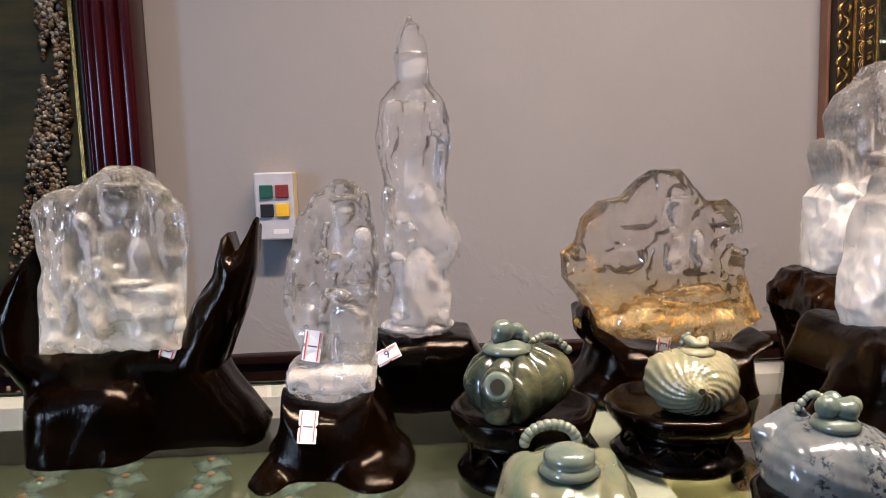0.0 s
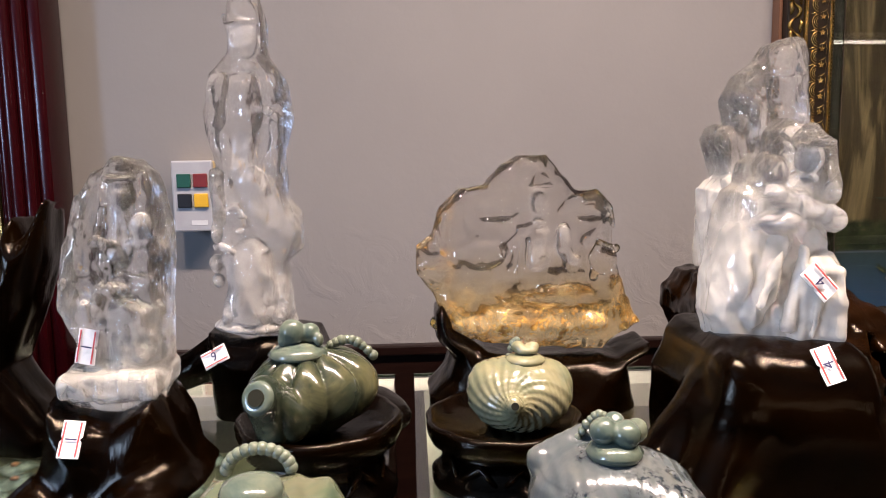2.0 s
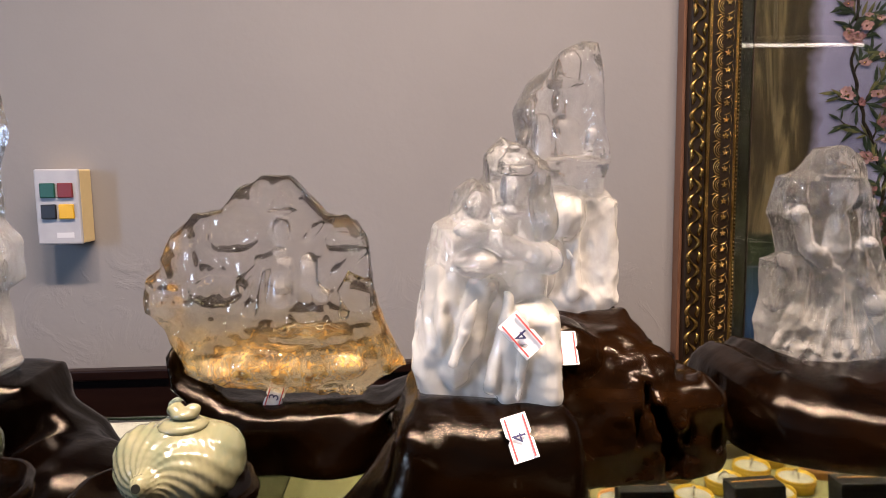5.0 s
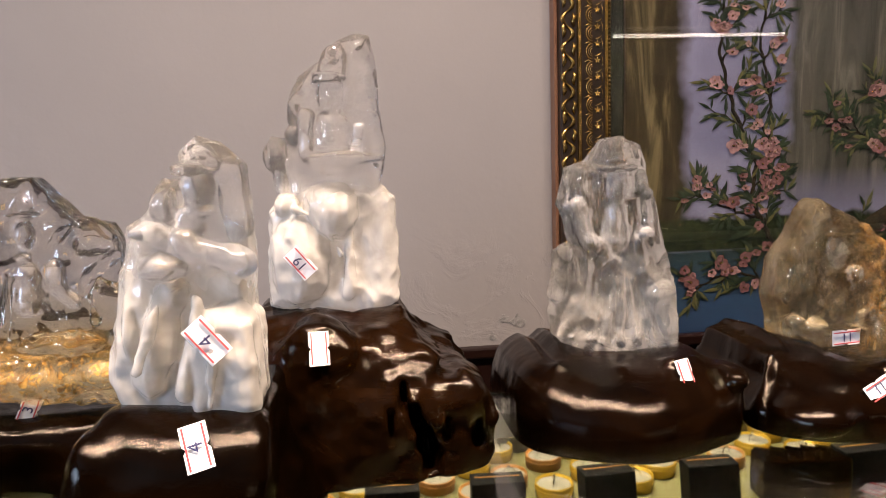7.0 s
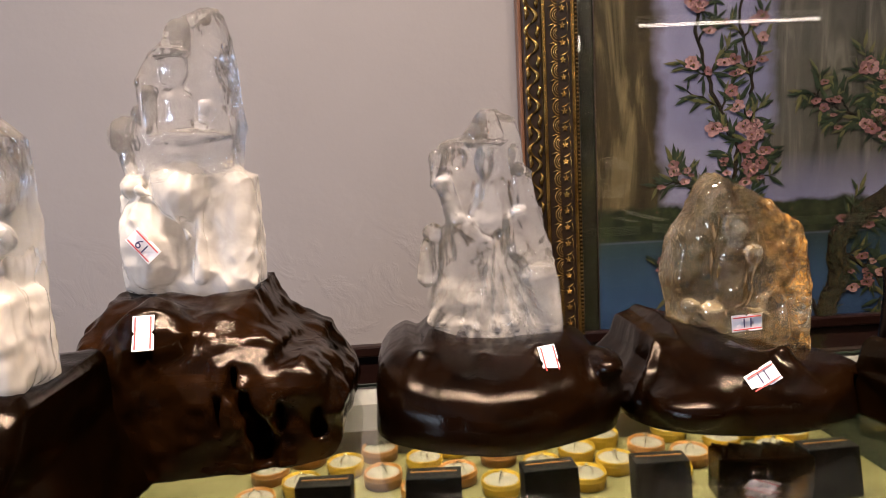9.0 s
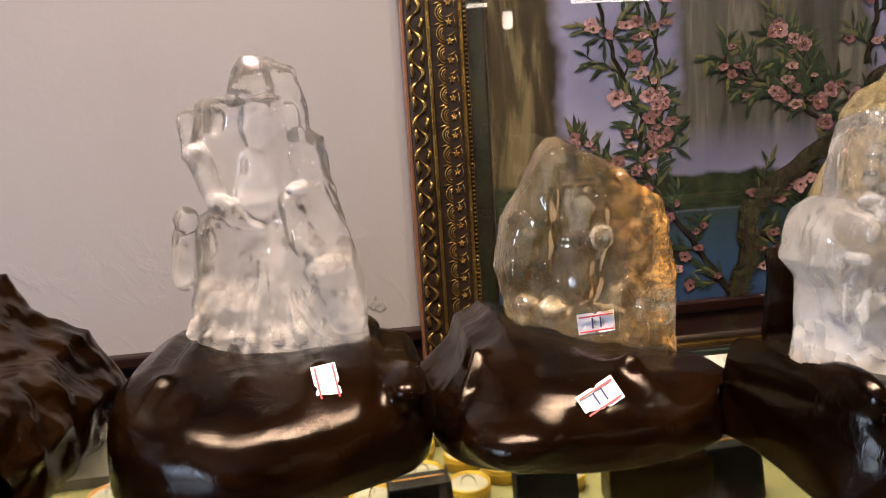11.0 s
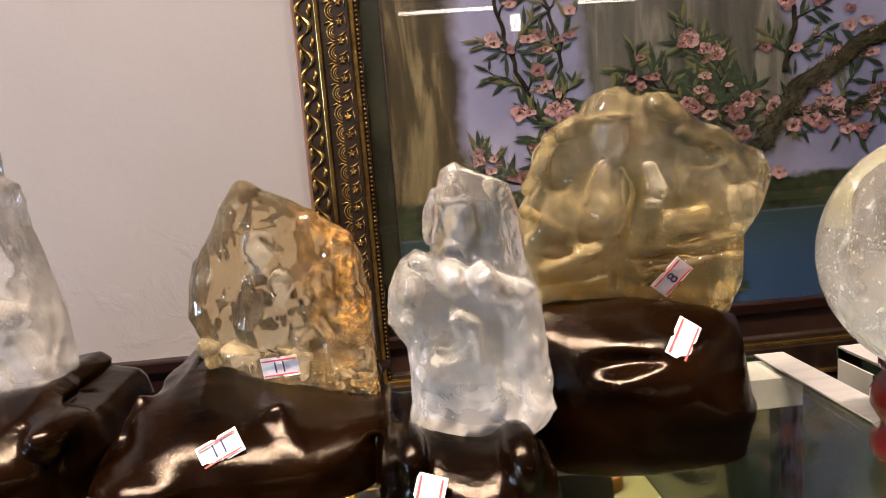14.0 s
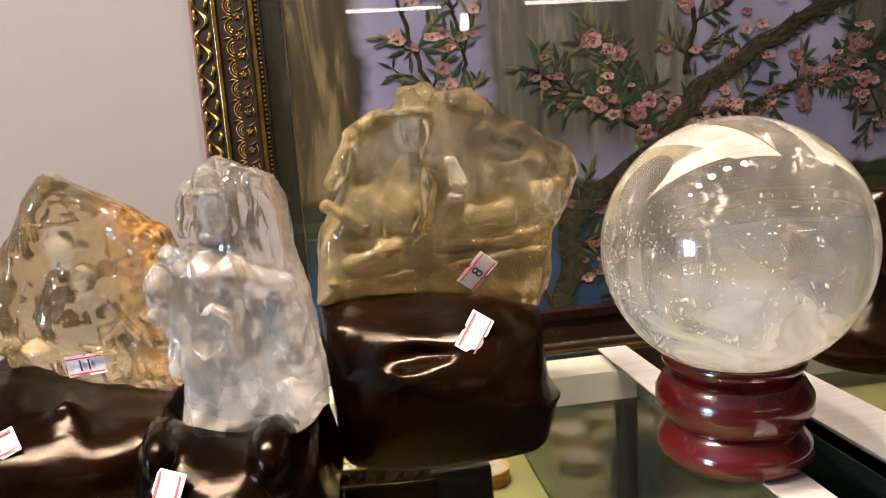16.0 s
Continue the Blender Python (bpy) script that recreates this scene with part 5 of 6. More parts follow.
# ---- crystal ball ----
BX, BY = 1.334, 0.562
bm = bmesh.new()
bmesh.ops.create_uvsphere(bm, u_segments=96, v_segments=64, radius=0.0612)
ball = link_mesh("crystal_ball", bm, M_BALL, None, "", True)
ball.location = (BX, BY, GLASS + 0.1055)
tagged(ball, "large clear quartz ball with misty flaws", "crystal ball")
def scattered(name, parent, mat, places, label):
    """Many small rounded bits as one mesh."""
    seed_bm = bmesh.new()
    bmesh.ops.create_icosphere(seed_bm, subdivisions=1, radius=1.0)
    vs = np.array([v.co[:] + (1.0,) for v in seed_bm.verts])
    fs = np.array([[v.index for v in f.verts] for f in seed_bm.faces])
    seed_bm.free()
    V = np.concatenate([vs @ np.array(m).T for m in places])[:, :3]
    F = np.concatenate([fs + i * len(vs) for i in range(len(places))])
    me = bpy.data.meshes.new(name)
    me.from_pydata(V.tolist(), [], F.tolist())
    me.materials.append(mat)
    me.polygons.foreach_set("use_smooth", np.ones(len(F), dtype=bool))
    ob = new(name, me)
    ob.parent = parent
    return tagged(ob, label, "", "", "stuff")


fl = []
rf = random.Random(21)
veils = [(Vector((rf.uniform(-.03, .03), rf.uniform(-.02, .03), rf.uniform(-.035, .03))), rf.uniform(0, 180), rf.uniform(-50, 50)) for _ in range(7)]
for i in range(2400):
    if i % 2:
        c, a1, a2 = veils[i % 7]
        d = c + (pose(0, 0, 0, a1, a2, 0) @ Vector((rf.gauss(0, .016), rf.gauss(0, .010), rf.gauss(0, .0012))))
    else:
        # larger pale bits crowded low imitate light gathered by the ball
        d = Vector((rf.gauss(0, .022), rf.gauss(0, .022), -.036 + rf.gauss(0, .010)))
    if d.length > .057:
        continue
    s = (.0001 + .00028 * rf.random() ** 3) * (1.0 if i % 2 else 2.2)
    m = Matrix.Translation(d) @ pose(0, 0, 0, rf.uniform(0, 360), rf.uniform(0, 360), rf.uniform(0, 360)) @ Matrix.Diagonal((s * rf.uniform(1, 2.5), s, s * .3, 1))
    fl.append(m)
scattered("flaws", ball, M_FLAKE, fl, "misty white flaws, and pale bits for the bright caustic at the bottom")
ring = [(0.026, 0.0), (0.039, 0.001), (0.0425, 0.006), (0.0415, 0.012), (0.037, 0.016), (0.0355, 0.019), (0.038, 0.022), (0.0425, 0.029),
        (0.0425, 0.035), (0.038, 0.042), (0.034, 0.044), (0.035, 0.047), (0.0385, 0.049), (0.0385, 0.052), (0.0365, 0.0535), (0.030, 0.045)]
bs = tagged(empty("ball_stand", BX, BY, GLASS), "turned dark red lacquered wooden ball stand", "stand")
for nm, k0, k1 in (("foot_ring", 0, 6), ("belly", 5, 11), ("cup_rim", 10, 16)):
    part(nm, lathe([(q * 0.86, z) for q, z in ring[k0:k1]], 72), M_REDLAC, bs, "", True)


# ---- stands partly in view at both ends ----
tagged(carved("wooden_stand", (-0.185, 0.52, GLASS), [("E", 0, 0, .012, .050, .045, .032), ("C", -.02, 0, .02, .03, -.06, .02, .05, .02)], M_WOOD[0], 0.0024, 0.016, ROUGH_W, floor=0.0), "low rounded dark wooden stand at the counter's edge", "stand")
ob = link_mesh("wooden_vase", lathe([(.030, 0), (.040, .001), (.044, .008), (.043, .018), (.037, .030), (.027, .042), (.019, .056), (.015, .075), (.016, .095), (.014, .112), (.004, .114)], 48), M_WOOD[3], None, "", True)
ob.location = (1.494, 0.665, GLASS)
tagged(ob, "smooth reddish brown turned wooden foot with a slender neck", "stand")


# ---- price tags, stuck where they are seen ----
def price_tag(host, x, z, text, rz=0.0, w=0.0125, h=0.0215, on="statue"):
    """A small paper tag on the front of host at x, z, turned by rz degrees in its own plane."""
    me = host.data
    co = np.empty(len(me.vertices) * 3)
    me.vertices.foreach_get("co", co)
    co = co.reshape(-1, 3) + np.array(host.location)[None, :]
    near = co[(np.abs(co[:, 0] - x) < w * 0.6) & (np.abs(co[:, 2] - z) < w * 0.6)]
    if len(near) < 8:
        return None
    front = near[near[:, 1] < near[:, 1].min() + 0.006]
    c = front.mean(0)
    a = np.linalg.lstsq(np.c_[front[:, 0] - c[0], front[:, 2] - c[2], np.ones(len(front))], front[:, 1] - c[1], rcond=None)[0]
    n = Vector((float(np.clip(a[0], -0.5, 0.5)), -1.0, float(np.clip(a[1], -0.5, 0.5)))).normalized()
    right = Vector((1, 0, 0)) - n * n.x
    right.normalize()
    up = n.cross(right) * 1.0
    m = Matrix((right, up, n)).transposed().to_4x4()
    y = float(c[1] + a[0] * (x - c[0]) + a[1] * (z - c[2]))
    t = tagged(empty("price_tag"), "small white paper price tag with red lines, stuck on a " + on, "price tag", "price tags")
    t.matrix_world = Matrix.Translation(Vector((x, y, z)) + n * 0.0022) @ m @ pose(0, 0, 0, 0, 0, rz)
    bm = bmesh.new()
    k = h * 0.08
    outline = [(-w / 2, -h / 2), (w / 2, -h / 2), (w / 2, -k), (w / 2 - k * 0.8, 0), (w / 2, k), (w / 2, h / 2), (-w / 2, h / 2), (-w / 2, k), (-w / 2 + k * 0.8, 0), (-w / 2, -k)]
    lo = [bm.verts.new((px_, py_, -0.0004)) for px_, py_ in outline]
    hi = [bm.verts.new((px_, py_, 0.0 + 0.0006 * math.sin(py_ * 300))) for px_, py_ in outline]
    bm.faces.new(lo[::-1])
    bm.faces.new(hi)
    for i in range(len(lo)):
        j = (i + 1) % len(lo)
        bm.faces.new((lo[i], lo[j], hi[j], hi[i]))
    paper = part("paper", bm, M_TAG, t)
    for s in (-1, 1):
        part("red_line", box(s * w * 0.36 - 0.0004, -h * 0.46, 0.0006, s * w * 0.36 + 0.0004, h * 0.46, 0.0010), M_TAGRED, paper, "thin red printed line")
    if text:
        cu = bpy.data.curves.new("numeral", "FONT")
        cu.body, cu.size, cu.align_x, cu.align_y, cu.extrude = text, 0.0095, "CENTER", "CENTER", 0.00008
        cu.materials.append(M_INK)
        tx = new("numeral", cu)
        tx.parent = t
        tx.matrix_basis = pose(0, 0, 0.0011, 0, 0, 90)
    return t


TAGS = [(stand_1, 0.008, 1.052, "10", 165, "stand"), (crystal_2, 0.121, 1.060, "1", 170, "statue"), (stand_2, 0.118, 1.010, "1", 175, "stand"),
        (stand_3, 0.169, 1.025, "9", -65, "stand"), (stand_4, 0.407, 1.020, "3", -15, "stand"), (crystal_5, 0.555, 1.094, "4", 40, "statue"),
        (stand_5, 0.551, 1.049, "4", 15, "stand"), (crystal_6, 0.588, 1.109, "19", 40, "statue"), (stand_6, 0.600, 1.061, "", 2, "stand"),
        (stand_7, 0.846, 1.022, "", 10, "stand"), (crystal_8, 1.000, 1.028, "11", -85, "statue"), (stand_8, 0.978, 1.008, "11", -65, "stand"),
        (stand_9, 1.076, 1.010, "", -18, "stand"), (crystal_10, 1.222, 1.066, "8", -40, "statue"), (stand_10, 1.212, 1.040, "", -35, "stand")]
for host, x, z, text, rz, on in TAGS:
    price_tag(host, x, z, text, rz, on=on)


# ---- carved jade teapots on small dark stands ----
def jade_mat(name, a, b, c, scale=28.0, spots=0.0):
    m, nt, p = nodes_of(name)
    n = noise_tex(nt, scale, 5.0, 0.6, distort=0.7)
    r = ramp(nt, n.outputs["Fac"], [(0.3, a), (0.5, b), (0.72, c)])
    col = r.outputs[0]
    if spots:
        ns = noise_tex(nt, 340.0, 3.0, 0.6)
        rs = ramp(nt, ns.outputs["Fac"], [(0.50, (0, 0, 0)), (0.60, (1, 1, 1))])
        mx = nt.nodes.new("ShaderNodeMix")
        mx.data_type = "RGBA"
        patch = ramp(nt, noise_tex(nt, 34.0, 3.0).outputs["Fac"], [(0.46, (0, 0, 0)), (0.56, (1, 1, 1))])
        both = nt.nodes.new("ShaderNodeMath")
        both.operation = "MULTIPLY"
        nt.links.new(rs.outputs[0], both.inputs[0])
        nt.links.new(patch.outputs[0], both.inputs[1])
        nt.links.new(both.outputs[0], mx.inputs["Factor"])
        nt.links.new(col, mx.inputs["A"])
        mx.inputs["B"].default_value = (0.012, 0.018, 0.024, 1)
        col = mx.outputs["Result"]
    nt.links.new(col, p.inputs["Base Color"])
    p.inputs["Roughness"].default_value = 0.16
    p.inputs["Subsurface Weight"].default_value = 0.15
    p.inputs["Subsurface Radius"].default_value = (0.004, 0.005, 0.004)
    p.inputs["Coat Weight"].default_value = 0.3
    bump(nt, noise_tex(nt, 120.0, 3.0).outputs["Fac"], 0.12, 0.0006, p)
    return m


J_GREEN = jade_mat("grey_green_jade", (0.008, 0.016, 0.012), (0.033, 0.039, 0.023), (0.098, 0.094, 0.045), 40.0)
J_PALE = jade_mat("pale_green_jade", (0.044, 0.078, 0.050), (0.101, 0.105, 0.064), (0.136, 0.128, 0.084), 26.0)
J_WHITE = jade_mat("cream_jade", (0.117, 0.136, 0.086), (0.183, 0.173, 0.098), (0.234, 0.215, 0.136), 22.0)
J_BLUE = jade_mat("speckled_blue_jade", (0.042, 0.058, 0.065), (0.082, 0.090, 0.089), (0.125, 0.127, 0.109), 22.0, 1.0)
J_LID = jade_mat("blue_green_jade", (0.044, 0.070, 0.062), (0.090, 0.111, 0.084), (0.140, 0.144, 0.101), 40.0)
J_BEAD = jade_mat("olive_jade", (0.070, 0.088, 0.062), (0.123, 0.141, 0.106), (0.176, 0.194, 0.150), 60.0)
# shade inside a spout, painted as a dark disc on its closed end
J_HOLE = plain("spout_shade", (0.02, 0.02, 0.015), None, 0.9, bumps=0, spec=0.0)


def ribs(count, depth, twist=0.0):
    def f(p):
        a = np.arctan2(p[1], p[0]) + twist * p[2]
        return depth * np.abs(np.cos(a * count / 2)) ** 0.5 * -1.0
    return f


def beads(thing, start, end, sag, n, r, mat=J_BEAD):
    for i in range(n):
        t = i / (n - 1)
        bm = bmesh.new()
        bmesh.ops.create_icosphere(bm, subdivisions=2, radius=r * (0.9 + 0.2 * ((i * 7) % 3) / 2))
        o = part("bead", bm, mat, thing, "", True)
        s, e = Vector(start), Vector(end)
        o.location = s.lerp(e, t) + Vector((0, 0, sag * math.sin(math.pi * t)))


def knob(forms, thing, mat, cell=0.0008):
    return carved("lid_knob", (0, 0, 0), forms, mat, cell, 0.0016, ((220.0, 0.0004),), parent=thing)


def teapot_body(thing, forms, mat, folds=None, cell=0.0009):
    return carved("body", (0, 0, 0), forms, mat, cell, 0.004, ((120.0, 0.0005),), parent=thing, folds=folds)


# ribbed gourd teapot, spout towards the room
P1 = tagged(empty("teapot", 0.256, 0.506, 1.037), "grey-green carved jade teapot, ribbed like a gourd", "teapot")
teapot_body(P1, [("E", 0, 0, 0, .031, .028, .022), ("E", .012, .006, .002, .026, .024, .019), ("C", -.010, -.026, -.006, .013, -.015, -.040, .010, .0085)], J_GREEN, ribs(9, 0.0034))
part("spout_rim", lathe([(.004, 0), (.0085, 0), (.0090, .002), (.0070, .004), (.0042, .003)], 24), J_LID, P1, "", True).matrix_basis = pose(-.0165, -.049, .0125, 68, 0, -18)
part("spout_hole_disc", lathe([(.0005, 0), (.0044, 0), (.0044, .0006)], 20), J_HOLE, P1).matrix_basis = pose(-.0165, -.049, .0125, 68, 0, -18) @ pose(0, 0, .0036)
lid = part("lid", lathe([(.002, .0), (.016, .0), (.0175, .002), (.014, .0055), (.008, .008), (.001, .009)], 40), J_LID, P1, "blue-green lid", True)
lid.matrix_basis = pose(-.004, 0, .021)
knob([("E", -.007, -.002, .035, .0075, .007, .008), ("E", .003, .001, .034, .0055, .006, .006), ("E", -.011, -.004, .031, .004, .004, .004), ("E", .008, -.003, .031, .003, .003, .004)], P1, J_LID)
beads(P1, (.014, .004, .026), (.038, .008, .018), .006, 9, .0030)

# pale teapot nearest the room, with a bead chain
P2 = tagged(empty("teapot", 0.259, 0.360, 1.022), "pale cream-green jade teapot with a plain round lid", "teapot")
teapot_body(P2, [("E", 0, .006, .001, .033, .036, .022), ("E", -.016, .016, .006, .014, .014, .014), ("E", .018, .018, .007, .013, .014, .013)], J_PALE, lambda p: 0.0008 * np.sin(p[0] * 420 + 2 * np.sin(p[2] * 150)))
lid = part("lid", lathe([(.001, .0), (.0125, .0), (.0140, .002), (.0120, .0045), (.0110, .0055), (.0118, .0075), (.0105, .0105), (.006, .0125), (.001, .013)], 40), J_LID, P2, "glossy pale blue-green knob", True)
lid.matrix_basis = pose(-.001, -.004, .019)
for i in range(12):
    a = math.pi * (0.05 + 0.9 * i / 11)
    bm = bmesh.new()
    bmesh.ops.create_icosphere(bm, subdivisions=2, radius=.0029)
    part("bead", bm, J_BEAD, P2, "", True).location = (-.004 + .013 * math.cos(a), .022, .022 + .010 * math.sin(a))

# twisted shell teapot
P3 = tagged(empty("teapot", 0.382, 0.521, 1.027), "cream and white jade teapot carved as a fluted shell", "teapot")
teapot_body(P3, [("E", 0, 0, 0, .032, .029, .023), ("E", .018, .002, .006, .014, .016, .014), ("E", -.018, .0, .008, .013, .016, .012), ("C", -.006, -.022, -.002, .010, -.008, -.033, .004, .005)], J_WHITE,
            lambda p: 0.00032 * np.sin((np.arctan2(p[2] - .002, p[0] + .008) + 1.3 * np.sqrt((p[0] + .008) ** 2 + p[2] ** 2) / .03) * 19) - 0.00012 * np.sin(np.sqrt((p[0] + .008) ** 2 + p[2] ** 2) * 2400))
part("spout_hole_disc", lathe([(.0005, 0), (.0022, 0), (.0022, .0006)], 16), J_HOLE, P3).matrix_basis = pose(-.0083, -.0375, .0045, 80, 0, -8)
lid = part("lid", lathe([(.001, .0), (.012, .0), (.0125, .002), (.009, .004), (.001, .005)], 32), J_WHITE, P3, "", True)
lid.matrix_basis = pose(.003, -.002, .020)
knob([("E", .004, -.002, .027, .007, .006, .003), ("E", -.001, .0, .029, .004, .005, .003), ("E", .008, -.001, .029, .004, .004, .003)], P3, J_WHITE)
beads(P3, (-.006, .004, .022), (-.001, .003, .032), .003, 5, .0022)

# speckled shell teapot
P4 = tagged(empty("teapot", 0.402, 0.392, 1.022), "speckled blue-grey jade teapot carved as a seashell", "teapot")
teapot_body(P4, [("E", 0, 0, 0, .036, .030, .023), ("E", -.018, .014, .008, .016, .014, .012), ("E", .014, -.014, -.002, .022, .018, .018), ("C", .022, -.020, .002, .010, .033, -.028, .004, .005), ("C", -.030, .012, .014, .005, -.008, .020, .020, .006)], J_BLUE,
            lambda p: 0.00025 * np.sin((p[2] * 1.0 + p[0] * 0.35) * 700) * (p[2] < .012) + 0.00015 * np.sin(p[0] * 1300))
lid = part("lid", lathe([(.001, .0), (.0115, .0), (.0120, .0025), (.0095, .0055), (.001, .007)], 32), J_LID, P4, "", True)
lid.matrix_basis = pose(-.001, -.004, .021)
knob([("E", -.006, -.005, .032, .006, .006, .006), ("E", .003, -.007, .031, .006, .006, .006), ("E", .009, -.002, .031, .005, .005, .005), ("E", .0, .001, .033, .005, .005, .005)], P4, J_LID)
beads(P4, (-.012, .014, .022), (.006, .010, .024), .010, 11, .0021)


def pot_stand(x, y, top, r, petals, label):
    """A dark carved stand: a dished rim on a waisted, fluted foot."""
    t = tagged(empty("teapot_stand", x, y, GLASS), label, "stand", "teapot stands")
    h = top - GLASS
    lobes = lambda a, q, z: q * (1 + 0.05 * abs(math.cos(a * petals / 2)) * (1 if z > h * 0.55 else 0.6))
    part("foot", lathe([(r * .62, 0), (r * .98, .0005), (r * 1.0, h * .10), (r * .90, h * .20), (r * .74, h * .34), (r * .72, h * .46), (r * .84, h * .58)], 60, lobes), M_WOOD[1], t, "", True)
    part("rim", lathe([(r * .80, h * .58), (r * .98, h * .66), (r * 1.04, h * .80), (r * 1.06, h * .94), (r * 1.02, h), (r * .96, h * .99), (r * .90, h * .86), (r * .4, h * .80), (r * .01, h * .80)], 60, lobes), M_WOOD[0], t, "", True)
    for i in range(petals):
        a = 2 * math.pi * i / petals
        bm = tube([(math.cos(a + s * .28) * r * (.80 + .06 * abs(s)), math.sin(a + s * .28) * r * (.80 + .06 * abs(s)), h * (.36 + .10 * math.cos(s * 3.1))) for s in (-1, -.5, 0, .5, 1)], [.0012, .0018, .0022, .0018, .0012], 6)
        part("scroll", bm, M_WOOD[3], t, "", True)
    return t


pot_stand(0.262, 0.508, 1.022, 0.044, 8, "dark carved wooden teapot stand with a wavy rim")
pot_stand(0.262, 0.362, 1.007, 0.030, 8, "dark carved wooden teapot stand")
pot_stand(0.372, 0.522, 1.014, 0.044, 9, "dark round carved wooden stand with scrollwork")
pot_stand(0.402, 0.394, 1.004, 0.034, 8, "dark carved wooden teapot stand")


# ---- wares inside the counters ----
M_BOXGOLD = plain("gold_card_box", (0.46, 0.28, 0.03), (0.58, 0.38, 0.05), 0.25, 0.5, 60, 0.1)
M_BOXTAN = plain("tan_leatherette_box", (0.22, 0.085, 0.012), (0.30, 0.13, 0.025), 0.4, 0, 60, 0.2)
M_FOAM = plain("white_foam", (0.15, 0.145, 0.115), (0.21, 0.20, 0.165), 0.9, 0, 200, 0.3)
M_SILVER = plain("polished_silver", (0.75, 0.74, 0.72), None, 0.15, 1.0, bumps=0)
M_BLACK = plain("black_flocked_card", (0.002, 0.002, 0.002), (0.007, 0.007, 0.007), 0.8, 0, 120, 0.2, spec=.1)


def ring_box(mat, label, gem):
    t = tagged(empty("ring_box"), label, "ring box", "ring boxes")
    part("cup", lathe([(.0225, 0), (.0248, .001), (.0250, .017), (.0244, .0185), (.0228, .0180), (.0224, .013)], 40), mat, t, "", True)
    part("groove", lathe([(.0250, .0105), (.0256, .011), (.0256, .0125), (.0250, .013)], 40), mat, t, "", True)
    foam = part("foam_insert", lathe([(.002, .0125), (.0222, .0125), (.0218, .0150), (.0005, .0154)], 30), M_FOAM, t, "", True)
    arc = [(math.cos(math.pi * i / 10) * .0085, 0, .0150 + math.sin(math.pi * i / 10) * .0100) for i in range(11)]
    part("ring_band", tube(arc, .0010, 6), M_SILVER, foam, "", True)
    bm = bmesh.new()
    bmesh.ops.create_icosphere(bm, subdivisions=1, radius=.0026)
    part("ring_stone", bm, gem, foam).matrix_basis = pose(0, 0, .0256)
    return t


rnd = random.Random(5)
gold_box = ring_box(M_BOXGOLD, "round gold ring box with a silver ring on white foam", M_SILVER)
tan_box = ring_box(M_BOXTAN, "round tan ring box with a silver ring on white foam", M_SILVER)
first = {0: True, 1: True}
for i in range(8):
    for j in range(4):
        x = 0.555 + i * 0.104 + (0.050 if j % 2 else 0) + rnd.uniform(-.006, .006)
        y = 0.444 - j * 0.040 + rnd.uniform(-.005, .005)
        if x > 1.315:
            continue
        kind = 0 if rnd.random() < 0.5 else 1
        src = (gold_box, tan_box)[kind]
        m = pose(x, y, TRAY, 0, 0, rnd.uniform(0, 360))
        if first[kind]:
            first[kind] = False
            src.matrix_basis = m
        else:
            copy_thing(src, m)


def ring_display(x, y, rz, w=0.064, h=0.058):
    t = tagged(empty("jewellery_block", x, y, TRAY, rz), "black wedge-shaped jewellery display block", "display block", "display blocks")
    bm = box(-w / 2, -.014, 0, w / 2, .016, h, .0015)
    for v in bm.verts:
        if v.co.z > h * .5:
            v.co.y -= .010
    part("block", bm, M_BLACK, t)
    part("slot", box(-w * .42, -.012, h, w * .42, -.0105, h + .0008), M_BOXTAN, t)
    return t


for x, y, rz in ((0.650, 0.512, 3), (0.775, 0.512, 4), (0.910, 0.512, -3), (1.040, 0.514, 2), (1.245, 0.512, -2)):
    ring_display(x, y, rz)
tray = tagged(empty("carved_tray", 1.165, 0.500, TRAY, 6), "dark brown carved wooden block with a rippled top", "display block")
bm = box(-.055, -.020, 0, .055, .022, .054, .003)
part("block", bm, M_WOOD[2], tray)
for k in range(5):
    part("ripple", tube([(-.050 + .020 * k, -.018, .055), (-.042 + .020 * k, .0, .057), (-.048 + .020 * k, .019, .055)], [.002, .0045, .002], 8), M_WOOD[2], tray, "", True)

# clear sachets with small stones, in the first counter
M_SACHET = plain("teal_sachet", (0.035, 0.055, 0.050), (0.13, 0.17, 0.155), 0.12, 0, 90, 0.8, 0.003)
for i in range(7):
    for j in range(4):
        x, y = -0.62 + i * 0.125 + rnd.uniform(-.02, .02), 0.34 + j * 0.050 + rnd.uniform(-.008, .008)
        s = tagged(empty("sachet", x, y, TRAY, rnd.uniform(20, 60)), "small glossy teal sachet holding a brown stone", "sachet", "sachets")
        bm = bmesh.new()
        bmesh.ops.create_grid(bm, x_segments=8, y_segments=8, size=.024)
        for v in bm.verts:
            v.co.z = .0012 + .006 * max(0.0, 1 - (v.co.length / .024) ** 2) + .0012 * math.sin(v.co.x * 500 + i) * math.cos(v.co.y * 420 + j)
        bmesh.ops.solidify(bm, geom=bm.faces[:], thickness=.0008)
        part("pouch", bm, M_SACHET, s, "", True)
        bm = bmesh.new()
        bmesh.ops.create_icosphere(bm, subdivisions=2, radius=.0060)
        for v in bm.verts:
            v.co.z *= .5
        part("stone", bm, M_COPPER, s, "", True).location = (.002, .001, .0080)

